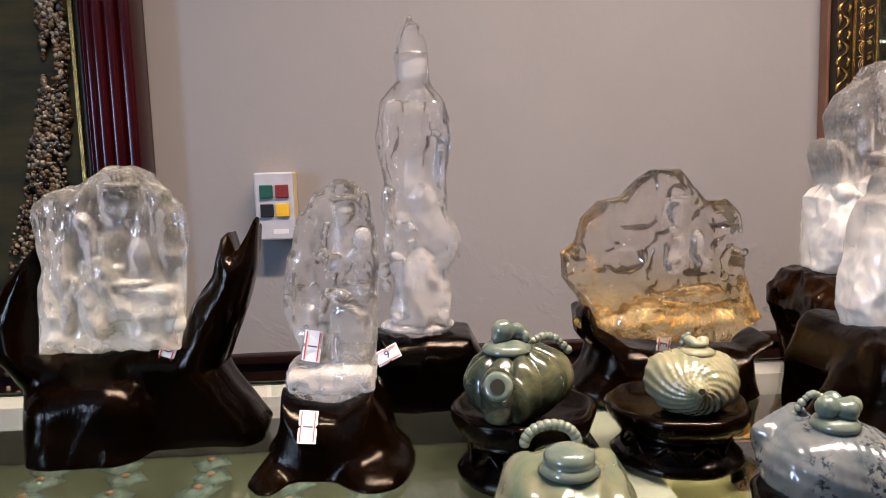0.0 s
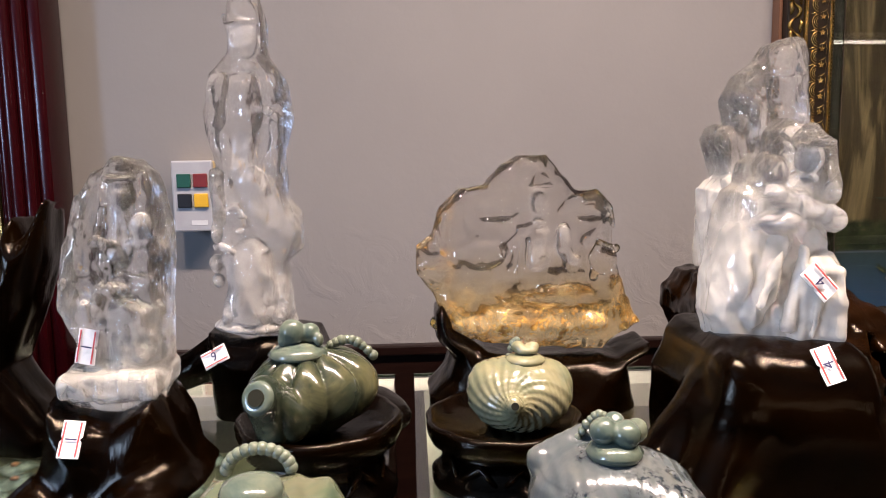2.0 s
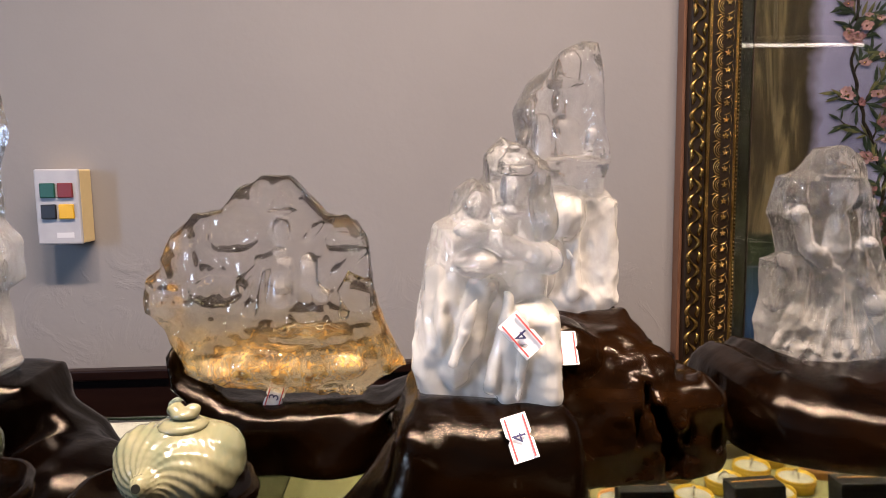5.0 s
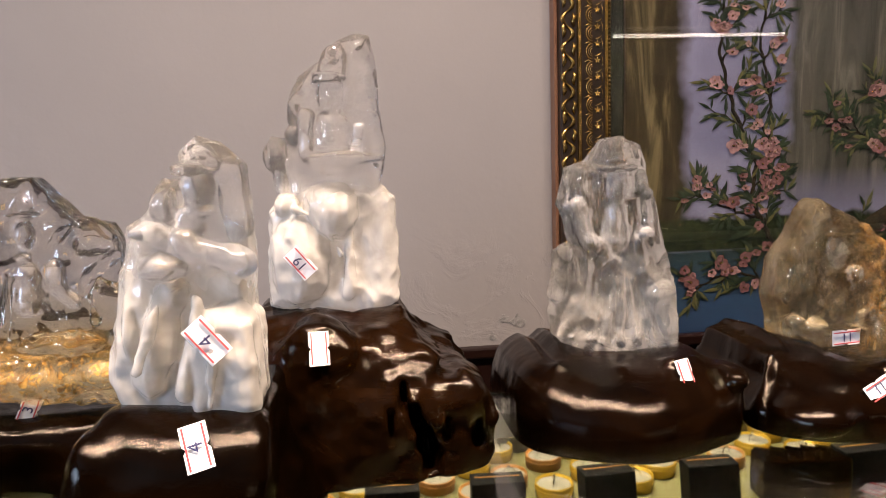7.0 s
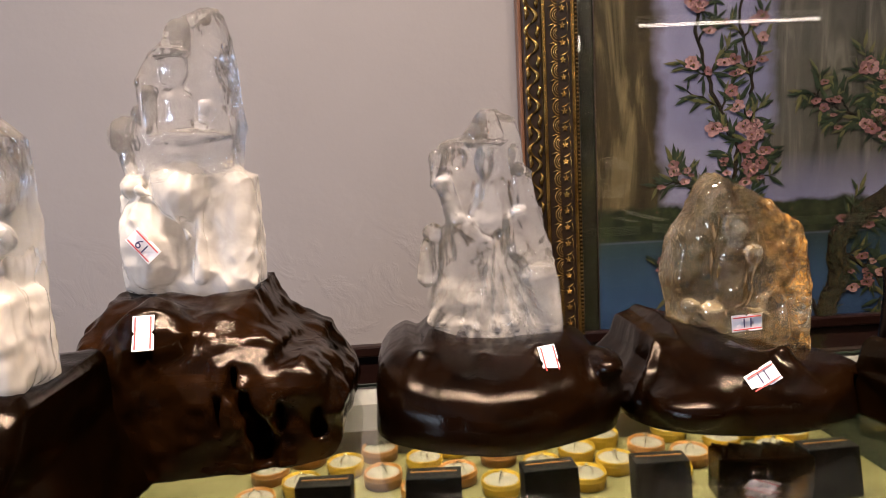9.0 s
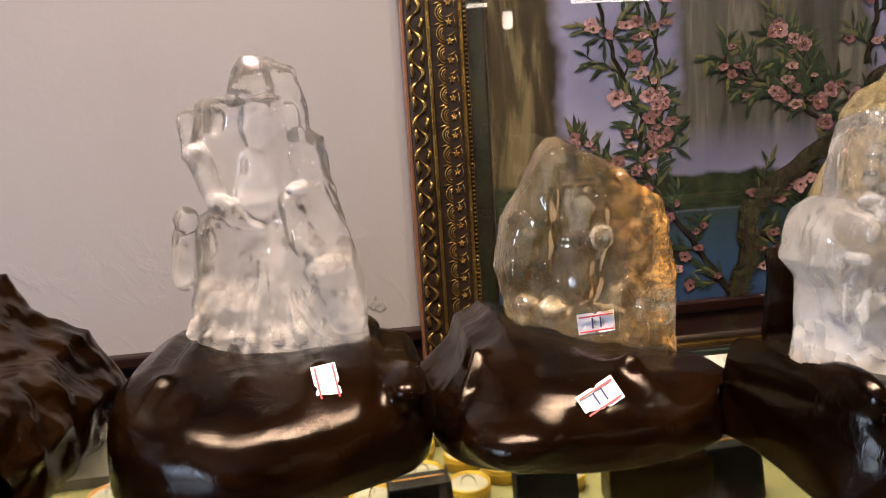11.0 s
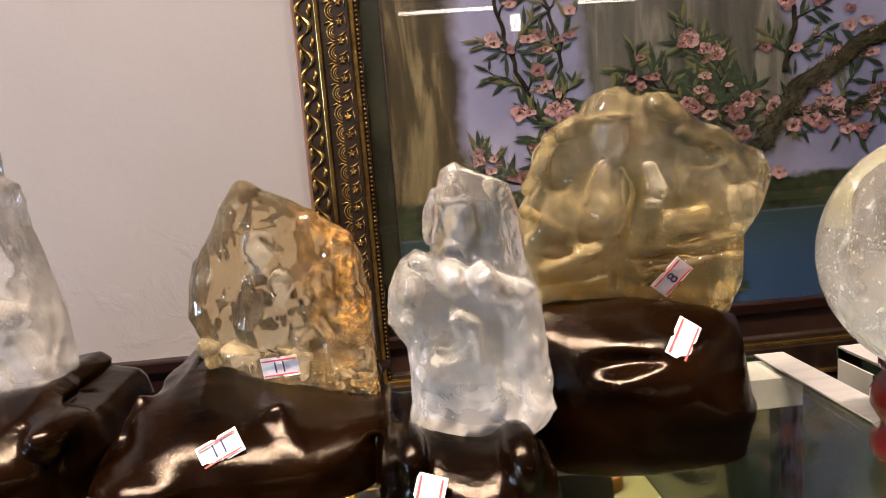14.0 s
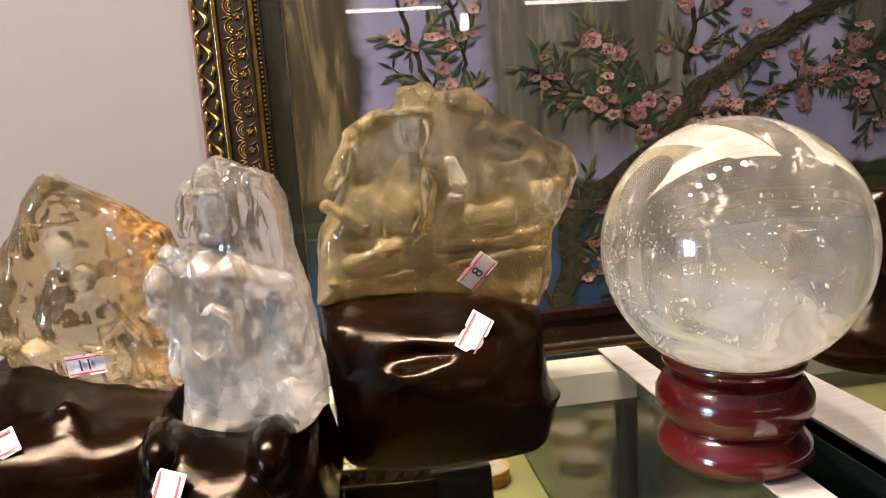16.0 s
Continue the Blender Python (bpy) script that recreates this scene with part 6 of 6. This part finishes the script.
# ---- switch plate on the wall ----
sp = tagged(empty("switch_plate", -0.042, WALL, 1.124), "ivory wall switch plate with four coloured buttons", "switch")
part("back_box", box(-.033, -.040, -.058, .033, -.0005, .058, .002), M_BOXSIDE, sp, "yellowed plastic box")
part("face", box(-.034, -.048, -.059, .034, -.0405, .059, .003), M_SOCKET, sp)
for x, z, c, nm in ((-.013, .026, (.01, .07, .05), "green"), (.014, .026, (.16, .02, .02), "red"), (-.013, -.007, (.012, .012, .014), "black"), (.014, -.007, (.60, .34, .02), "yellow")):
    part("button", box(x - .0115, -.0525, z - .0115, x + .0115, -.0482, z + .0115, .0015), plain(nm + "_button", c, None, .35, bumps=0), sp, nm + " plastic button")
part("label_strip", box(-.004, -.0486, -.048, .022, -.0482, -.040), plain("grey_print", (.55, .55, .56), None, .5, bumps=0), sp)

# bare patches where the paint has come off
for k, (x, z, r) in enumerate(((0.868, 0.897, .007), (0.891, 0.892, .011), (0.845, 0.868, .006))):
    bm = bmesh.new()
    ringv = [bm.verts.new((x + r * (1 + .5 * math.sin(i * 2.3 + k)) * math.cos(i * .5236), WALL - .0012, z + r * (1 + .4 * math.cos(i * 1.7 + k)) * math.sin(i * .5236))) for i in range(12)]
    back = [bm.verts.new((v.co.x, WALL + .001, v.co.z)) for v in ringv]
    bm.faces.new(ringv)
    for i in range(12):
        bm.faces.new((ringv[i], ringv[(i + 1) % 12], back[(i + 1) % 12], back[i]))
    tagged(link_mesh("bare_patch", bm, plain("bare_render", (.10, .095, .09), (.26, .25, .24), .9, 0, 150, .5)), "dark chipped patch in the wall paint", "wall patch", "wall patches", "structure")

# ---- framed picture of plum blossom ----
FX, FZ0, FZ1, FX1 = 0.955, 0.700, 1.80, 2.45     # outer edges of its frame
pic = tagged(empty("framed_picture", FX, WALL, FZ0), "large glazed plum-blossom landscape in an ornate gilt frame", "picture")
W_, H_ = FX1 - FX, FZ1 - FZ0


def strip(a, b, y0, y1, name, mat, label=""):
    """A frame moulding between the insets a and b, mitred round the picture as four straight lengths."""
    made = []
    for x0, z0, x1, z1 in ((a, a, b, H_ - a), (W_ - b, a, W_ - a, H_ - a), (b, a, W_ - b, b), (b, H_ - b, W_ - b, H_ - a)):
        made.append(part(name, box(x0, y0, z0, x1, y1, z1, min(.002, (b - a) * .2)), mat, pic, label))
    return made[0]


strip(0.0, .006, -0.0260, -.001, "outer_edge", M_COPPER, "coppery outer edge")
CARVED = strip(.006, .034, -0.0432, -.001, "carved_moulding", M_FRAMEDARK)
strip(.034, .040, -0.0475, -.001, "gilt_rib", M_GOLD, "gilded rib")
INNER = strip(.040, .082, -0.0403, -.001, "inner_moulding", M_FRAMEDARK)
strip(.082, .089, -0.0360, -.001, "gilt_slip", M_GOLD, "gilded slip")
BED = strip(.089, .096, -0.0288, -.001, "bead_bed", M_FRAMEDARK)
strip(.096, .126, -0.0072, -.001, "mount", plain("olive_mount", (.004, .0045, .002), (.010, .010, .005), .25), "dark olive mount")
strip(.126, .128, -0.0086, -.001, "mount_line", M_FRAMEDARK)


def orn(bm, pts, r):
    tube(pts, r, 6, bm)


def scroll_unit():
    bm = bmesh.new()
    s = [(.009 + .009 * (1 + math.sin(t * math.pi * 2)) * (1 - .15 * t), -0.0439, .046 * t) for t in [i / 12 for i in range(13)]]
    orn(bm, s, [.0014 + .0026 * abs(math.sin(math.pi * i / 6)) for i in range(13)])
    orn(bm, [(.010, -0.0439, .006), (.012, -0.0454, .014), (.010, -0.0446, .022), (.013, -0.0439, .030)], [.0012, .0040, .0034, .0010])
    orn(bm, [(.028, -0.0439, .022), (.026, -0.0454, .030), (.029, -0.0446, .038), (.026, -0.0439, .044)], [.0012, .0038, .0034, .0010])
    return bm


def arc_unit():
    bm = bmesh.new()
    for rr, w in ((.0105, .0014), (.0068, .0011), (.0038, .0009)):
        orn(bm, [(.060 - rr * math.sin(math.pi * i / 10), -0.0410, .012 - rr * 1.15 * math.cos(math.pi * i / 10)) for i in range(11)], w)
    orn(bm, [(.046, -0.0410, .024), (.053, -0.0418, .0265), (.060, -0.0410, .024)], [.0006, .0015, .0006])
    return bm


def floret_unit():
    bm = bmesh.new()
    for k in range(5):
        a = 2 * math.pi * k / 5 + .3
        orn(bm, [(.068, -0.0410, .011), (.068 + .0035 * math.cos(a), -0.0421, .011 + .0035 * math.sin(a)), (.068 + .006 * math.cos(a), -0.0412, .011 + .006 * math.sin(a))], [.0007, .0017, .0005])
    orn(bm, [(.064, -0.0410, .018), (.071, -0.0418, .020), (.076, -0.0410, .024)], [.0005, .0012, .0005])
    orn(bm, [(.076, -0.0410, .002), (.077, -0.0418, .011), (.075, -0.0410, .019)], [.0006, .0010, .0006])
    return bm


def along_left(name, unit, bed, pitch, mat, count, start=.06):
    me = None
    for i in range(count):
        z = start + i * pitch
        if me is None:
            o = part(name, unit(), mat, bed, "", True)
            me = o.data
        else:
            o = new(name, me)
            o.parent = bed
        o.matrix_basis = pose(0, 0, z)


along_left("scroll_ornament", scroll_unit, CARVED, .046, M_GOLD, 21)
along_left("arc_ornament", arc_unit, INNER, .0285, M_GOLD, 34)
along_left("floret_ornament", floret_unit, INNER, .0265, M_GOLD, 36)
def bead_unit():
    bm = bmesh.new()
    bmesh.ops.create_icosphere(bm, subdivisions=1, radius=.0026, matrix=Matrix.Translation((.0925, -.0300, 0)))
    return bm


along_left("gilt_bead", bead_unit, BED, .0066, M_GOLD, 150, .095)


# the painted ground: sky, cliffs, lake and bank
def painting_mat():
    m, nt, p = nodes_of("painted_landscape")
    tc = nt.nodes.new("ShaderNodeTexCoord")
    sep = nt.nodes.new("ShaderNodeSeparateXYZ")
    nt.links.new(tc.outputs["Object"], sep.inputs[0])

    def fac(src, a, b):
        mr = nt.nodes.new("ShaderNodeMapRange")
        mr.inputs["From Min"].default_value, mr.inputs["From Max"].default_value = a, b
        nt.links.new(src, mr.inputs["Value"])
        return mr.outputs[0]

    def math2(op, a, b):
        n = nt.nodes.new("ShaderNodeMath")
        n.operation = op
        for k, v in ((0, a), (1, b)):
            if isinstance(v, (int, float)):
                n.inputs[k].default_value = v
            else:
                nt.links.new(v, n.inputs[k])
        return n.outputs[0]

    def mix(f, a, b):
        n = nt.nodes.new("ShaderNodeMix")
        n.data_type = "RGBA"
        nt.links.new(f, n.inputs["Factor"])
        for k, v in (("A", a), ("B", b)):
            if isinstance(v, tuple):
                n.inputs[k].default_value = (*v, 1)
            else:
                nt.links.new(v, n.inputs[k])
        return n.outputs["Result"]

    X, Z = sep.outputs["X"], sep.outputs["Z"]
    soft = noise_tex(nt, 3.0, 3.0).outputs["Fac"]
    skyc = ramp(nt, soft, [(0.35, (0.050, 0.052, 0.082)), (0.65, (0.098, 0.095, 0.132))]).outputs[0]
    streak = noise_tex(nt, 8.0, 5.0, 0.6, stretch=(3.4, 1, 0.45), distort=0.9).outputs["Fac"]
    rock = ramp(nt, streak, [(0.36, (0.008, 0.006, 0.003)), (0.52, (0.016, 0.012, 0.0055)), (0.70, (0.066, 0.052, 0.026))]).outputs[0]
    # cliffs: a golden one by the frame, a grey one in the middle, one far to the right
    def cliff(cx, half, soft=0.012, wave=0.10):
        d = math2("ABSOLUTE", math2("ADD", X, -cx), 0.0)
        d = math2("SUBTRACT", d, math2("MULTIPLY", math2("ADD", noise_tex(nt, 5.0, 4.0, stretch=(1, 1, 1.3)).outputs["Fac"], -0.5), wave))
        return fac(d, half + soft, half - soft)
    far_rock = ramp(nt, streak, [(0.34, (0.014, 0.0135, 0.011)), (0.54, (0.032, 0.030, 0.024)), (0.74, (0.075, 0.070, 0.054))]).outputs[0]
    c1 = math2("MULTIPLY", cliff(0.165, 0.068), fac(Z, 0.315, 0.345))
    c2 = math2("MULTIPLY", math2("MAXIMUM", cliff(0.590, 0.165), cliff(1.16, 0.13)), fac(Z, 0.36, 0.44))
    colour = mix(c1, mix(c2, skyc, far_rock), rock)
    bankn = noise_tex(nt, 60.0, 4.0).outputs["Fac"]
    bank = ramp(nt, bankn, [(0.4, (0.004, 0.006, 0.003)), (0.65, (0.010, 0.014, 0.005)), (0.75, (0.05, 0.018, 0.014))]).outputs[0]
    jag = math2("MULTIPLY", noise_tex(nt, 22.0, 3.0).outputs["Fac"], 0.035)
    inbank = math2("MULTIPLY", fac(math2("SUBTRACT", Z, jag), 0.345, 0.335), fac(Z, 0.298, 0.302))
    colour = mix(inbank, colour, bank)
    lake = ramp(nt, fac(Z, 0.05, 0.31), [(0.0, (0.006, 0.014, 0.040)), (0.6, (0.009, 0.022, 0.044)), (1.0, (0.008, 0.015, 0.013))]).outputs[0]
    colour = mix(fac(Z, 0.303, 0.297), colour, lake)
    nt.links.new(colour, p.inputs["Base Color"])
    p.inputs["Roughness"].default_value = 0.5
    p.inputs["Specular IOR Level"].default_value = 0.08
    bump(nt, noise_tex(nt, 90.0, 3.0).outputs["Fac"], 0.1, 0.0005, p)
    return m


PY = -.005          # the painted face, before the wall
part("painted_panel", box(.097, PY, .097, W_ - .097, -.0012, H_ - .097), painting_mat(), pic, "hazy cliffs over a blue lake")
ob = part("glazing", box(.0965, -.017, .0965, W_ - .0965, -.0155, H_ - .0965), M_PICGLASS, pic, "clear picture glass")
ob.visible_shadow = False

M_BARK = plain("painted_bark", (.0008, .0005, .0004), (.011, .0075, .002), .55, 0, 75, 1.0, .004, spec=.1)
M_LEAF = [plain("dark_leaf", (.003, .006, .004), (.012, .020, .009), .4, 0, 60, spec=.15), plain("green_leaf", (.022, .026, .010), (.045, .042, .014), .4, 0, 60, spec=.15)]
M_PETAL = [plain("pink_petal", (.030, .010, .011), (.10, .046, .046), .45, 0, 130, spec=.2), plain("pale_petal", (.065, .030, .030), (.17, .100, .096), .45, 0, 130, spec=.2)]
rp = random.Random(11)


def limb(pts, r0, r1, steps=8):
    """A branch through points, given in the wall's x and z, with a wavering line. Returns points along it."""
    out = []
    for (ax, az), (bx, bz) in zip(pts, pts[1:]):
        for i in range(steps):
            t = i / steps
            out.append((ax + (bx - ax) * t + rp.uniform(-1, 1) * .003, az + (bz - az) * t + rp.uniform(-1, 1) * .003))
    out.append(pts[-1])
    n = len(out) - 1
    bm = tube([(x - FX, PY - .001, z - FZ0) for x, z in out], [r0 + (r1 - r0) * i / n + rp.uniform(0, .15) * r0 for i in range(n + 1)], 6)
    for v in bm.verts:
        v.co.y = PY - .0005 + (v.co.y - PY) * .35
    part("branch", bm, M_BARK, pic, "", True)
    return out


def leaf_into(bm, x, z, a, s, lift=0.0):
    """A pointed leaf, slightly raised along the middle."""
    c, d = math.cos(a), math.sin(a)
    w = s * .105
    def at(u, v, h):
        return bm.verts.new((x - FX + u * c - v * d, PY - .002 - h - lift, z - FZ0 + u * d + v * c))
    o = [at(0, 0, 0), at(s * .35, w, .0004), at(s * .7, w * .7, .0004), at(s, 0, 0), at(s * .7, -w * .7, .0004), at(s * .35, -w, .0004)]
    mid = at(s * .5, 0, .0016)
    for i in range(6):
        bm.faces.new((o[i], o[(i + 1) % 6], mid))


def bloom_into(bm, x, z, s, turn):
    """Five cupped petals round a raised heart."""
    for k in range(5):
        a = turn + 2 * math.pi * k / 5 + rp.uniform(-.15, .15)
        q = s * rp.uniform(.85, 1.2)
        c, d = math.cos(a), math.sin(a)
        flat = .75 + .25 * math.sin(turn * 3)
        ringv = []
        for t in range(8):
            u, v = q * (.62 + .52 * math.cos(t * math.pi / 4)), q * .44 * math.sin(t * math.pi / 4) * (1.15 if t in (1, 2, 7, 6) else .8)
            ringv.append(bm.verts.new((x - FX + u * c - v * d, PY - .0026 - .0016 * (u / q), z - FZ0 + (u * d + v * c) * flat)))
        top = bm.verts.new((x - FX + .55 * q * c, PY - .0030, z - FZ0 + .55 * q * d * flat))
        for t in range(8):
            bm.faces.new((ringv[t], ringv[(t + 1) % 8], top))
    return bm


leafs = [bmesh.new(), bmesh.new()]
blooms = [bmesh.new(), bmesh.new()]
hearts = bmesh.new()


def flower(x, z, s):
    bloom_into(blooms[0 if rp.random() < .6 else 1], x, z, s, rp.uniform(0, 6))
    bmesh.ops.create_icosphere(hearts, subdivisions=1, radius=s * .20, matrix=Matrix.Translation((x - FX, PY - .0034, z - FZ0)))


def twigs(line, every, length, density=1.0, r=.0018, spread=1.0):
    for i in range(2, len(line), every):
        x, z = line[i]
        dx, dz = line[i][0] - line[i - 1][0], line[i][1] - line[i - 1][1]
        base = math.atan2(dz, dx)
        for side in (-1, 1):
            if rp.random() > density:
                continue
            a = base + side * rp.uniform(.5, 1.2) * spread
            L = length * rp.uniform(.5, 1.2)
            end = (x + math.cos(a) * L, z + math.sin(a) * L * .9 + L * .15)
            t = limb([(x, z), ((x + end[0]) / 2, (z + end[1]) / 2 + L * .06), end], r, r * .4, 3)
            for (lx, lz) in t[1:]:
                for _ in range(2):
                    leaf_into(leafs[0 if rp.random() < .75 else 1], lx, lz, a + rp.uniform(-1.3, 1.3), rp.uniform(.018, .040))
                if rp.random() < .30:
                    flower(lx + rp.uniform(-.012, .012), lz + rp.uniform(-.012, .012), rp.uniform(.0050, .0110))


trunk = limb([(1.455, .72), (1.475, .85), (1.50, .91), (1.497, .99), (1.55, 1.035), (1.66, 1.105), (1.72, 1.187), (1.816, 1.243), (1.963, 1.315), (2.08, 1.38)], .016, .012)
br2 = limb([(1.70, 1.155), (1.796, 1.146), (1.885, 1.186), (1.965, 1.199), (2.053, 1.258), (2.16, 1.32)], .007, .004)
stem = limb([(1.475, .85), (1.40, .955), (1.345, 1.03), (1.318, 1.088), (1.322, 1.15), (1.279, 1.246), (1.252, 1.337), (1.26, 1.40), (1.255, 1.48)], .0045, .002)
stem2 = limb([(1.318, 1.088), (1.352, 1.14), (1.346, 1.25), (1.326, 1.36), (1.345, 1.46)], .0035, .0016)
low = limb([(1.475, .86), (1.38, .93), (1.28, .965), (1.20, .925)], .003, .0012)
right = limb([(1.62, 1.13), (1.55, 1.19), (1.50, 1.20), (1.45, 1.235)], .0035, .0016)
right2 = limb([(1.64, 1.147), (1.60, 1.21), (1.57, 1.235), (1.545, 1.27)], .003, .0014)
left_tw = limb([(1.34, 1.05), (1.27, 1.075), (1.21, 1.10)], .0025, .001)
upper = limb([(1.70, 1.214), (1.72, 1.30), (1.70, 1.38), (1.66, 1.45)], .005, .002)
far = limb([(1.96, 1.243), (2.02, 1.19), (2.05, 1.12)], .004, .0015)
droop = limb([(1.50, .97), (1.56, .93), (1.60, .87)], .004, .0015)
for line, e, L, d in ((stem, 5, .055, .9), (stem2, 5, .05, .9), (low, 5, .045, .8), (right, 4, .045, .9), (right2, 4, .04, .9), (left_tw, 4, .04, .9), (upper, 5, .06, .9), (far, 4, .05, .9), (droop, 4, .05, .8), (br2, 5, .06, .7), (trunk[24:], 6, .08, .7)):
    twigs(line, e, L, d)
for x, z in ((1.247, 1.288), (1.299, 1.290), (1.279, 1.183), (1.331, 1.185), (1.280, 1.085), (1.371, 1.144), (1.259, .977), (1.281, .962), (1.204, .945), (1.764, 1.168), (1.702, 1.321), (1.555, 1.17), (1.62, 1.157), (1.639, 1.178), (1.842, 1.236), (1.832, 1.285), (1.902, 1.166), (1.951, 1.203), (2.012, 1.186), (1.526, .90), (1.507, 1.022), (1.773, 1.165)):
    flower(x, z, .0125)
    flower(x + rp.uniform(-.026, .026), z + rp.uniform(-.024, .024), .0085)
for line in (trunk[34:], br2):
    for x, z in line[::3]:
        for _ in range(2):
            flower(x + rp.gauss(0, .026), z + rp.gauss(0, .022), rp.uniform(.0085, .0140))
        for _ in range(5):
            leaf_into(leafs[0 if rp.random() < .7 else 1], x + rp.gauss(0, .02), z + rp.gauss(0, .02), rp.uniform(0, 6.3), rp.uniform(.018, .038))
# mossy scales along the trunk and the great branch
scales = bmesh.new()
for line, r0, r1, count in ((trunk, .016, .012, 46), (br2, .007, .004, 12)):
    for i in range(1, len(line)):
        (x, z), (ox, oz) = line[i], line[i - 1]
        r = (r0 + (r1 - r0) * i / len(line)) * 1.08
        a = math.atan2(z - oz, x - ox)
        for _ in range(count):
            u, v = rp.uniform(-.011, .011), rp.uniform(-1, 1) * r * .98
            leaf_into((scales, scales, scales, leafs[0])[rp.randrange(4)], x + u * math.cos(a) - v * math.sin(a), z + u * math.sin(a) + v * math.cos(a), a + rp.uniform(-.9, .9), rp.uniform(.005, .013), .35 * math.sqrt(max(0, r * r - v * v)))
part("bark_scales", scales, plain("golden_olive_scales", (.002, .0014, .0006), (.026, .019, .005), .5, 0, 110, spec=.15), pic, "scaly olive bark in low relief", True)["kind"] = "stuff"
for bmx, mat, nm, lab in ((leafs[0], M_LEAF[0], "leaves", "dark green painted leaves"), (leafs[1], M_LEAF[1], "leaves", "olive green painted leaves"), (blooms[0], M_PETAL[0], "blossom", "pink plum blossom in low relief"), (blooms[1], M_PETAL[1], "blossom", "pale plum blossom in low relief"), (hearts, M_GOLD, "blossom_hearts", "")):
    part(nm, bmx, mat, pic, lab, True)["kind"] = "stuff"

# ---- red-framed relief picture of small stones ----
RX = -0.255
rel = tagged(empty("stone_relief_picture", RX, WALL, 0.70), "dark relief picture of small stones in a red lacquered frame", "picture")
RH = 1.15
for x0, x1, y0, nm in ((-.022, 0, -.074, "frame_rib"), (-.040, -.022, -.086, "frame_rib"), (-.058, -.040, -.092, "frame_rib"), (-.075, -.058, -.082, "frame_rib"), (-.088, -.075, -.066, "frame_rib")):
    bm = box(x0, y0, 0, x1, -.001, RH, .006)
    part(nm, bm, M_REDFRAME, rel, "", True)
part("dark_mount", box(-.114, -.016, 0, -.088, -.001, RH), plain("dark_green_mount", (.012, .018, .013), (.018, .026, .019), .2), rel)
part("gilt_slip", box(-.122, -.022, 0, -.114, -.001, RH, .001), M_GOLD, rel)
part("painted_ground", box(-.70, -.006, 0, -.122, -.001, RH), plain("dark_painted_ground", (.003, .010, .011), (.050, .042, .020), .6, 0, 4.0, .1, stretch=(.6, 1, 3.5), spec=.05), rel)
stones = []
rs = random.Random(3)
for i in range(2600):
    z = .02 + 1.05 * rs.random()
    zz = z + .70
    drop = max(0.0, 1.28 - zz)
    cx = -.160 + .010 * math.sin(zz * 14) - .22 * drop
    half = .026 + .006 * math.sin(zz * 31) + .14 * drop
    x = cx + half * rs.uniform(-1, 1)
    if x > -.128 or ((x - cx + .006) / .012) ** 2 + ((zz - 1.385) / .045) ** 2 < 1 or rs.random() < drop * 1.6:
        continue
    s = rs.uniform(.0025, .0075)
    stones.append(pose(x, -.007 - s * .3 - .012 * max(0, 1 - ((x - cx) / half) ** 2), z, rs.uniform(0, 90), rs.uniform(0, 90), rs.uniform(0, 90)) @ Matrix.Diagonal((s, s * .7, s * .8, 1)))


def pebbles():
    m, nt, p = nodes_of("mixed_pebbles")
    g = nt.nodes.new("ShaderNodeNewGeometry")
    r = ramp(nt, g.outputs["Random Per Island"], [(0.0, (.014, .010, .007)), (0.30, (.060, .036, .018)), (0.62, (.13, .085, .045)), (0.85, (.26, .21, .15)), (1.0, (.03, .042, .048))])
    nt.links.new(r.outputs[0], p.inputs["Base Color"])
    p.inputs["Roughness"].default_value = .25
    return m


scattered("pebble_mosaic", rel, pebbles(), stones, "small brown and grey stones set as a gnarled trunk")
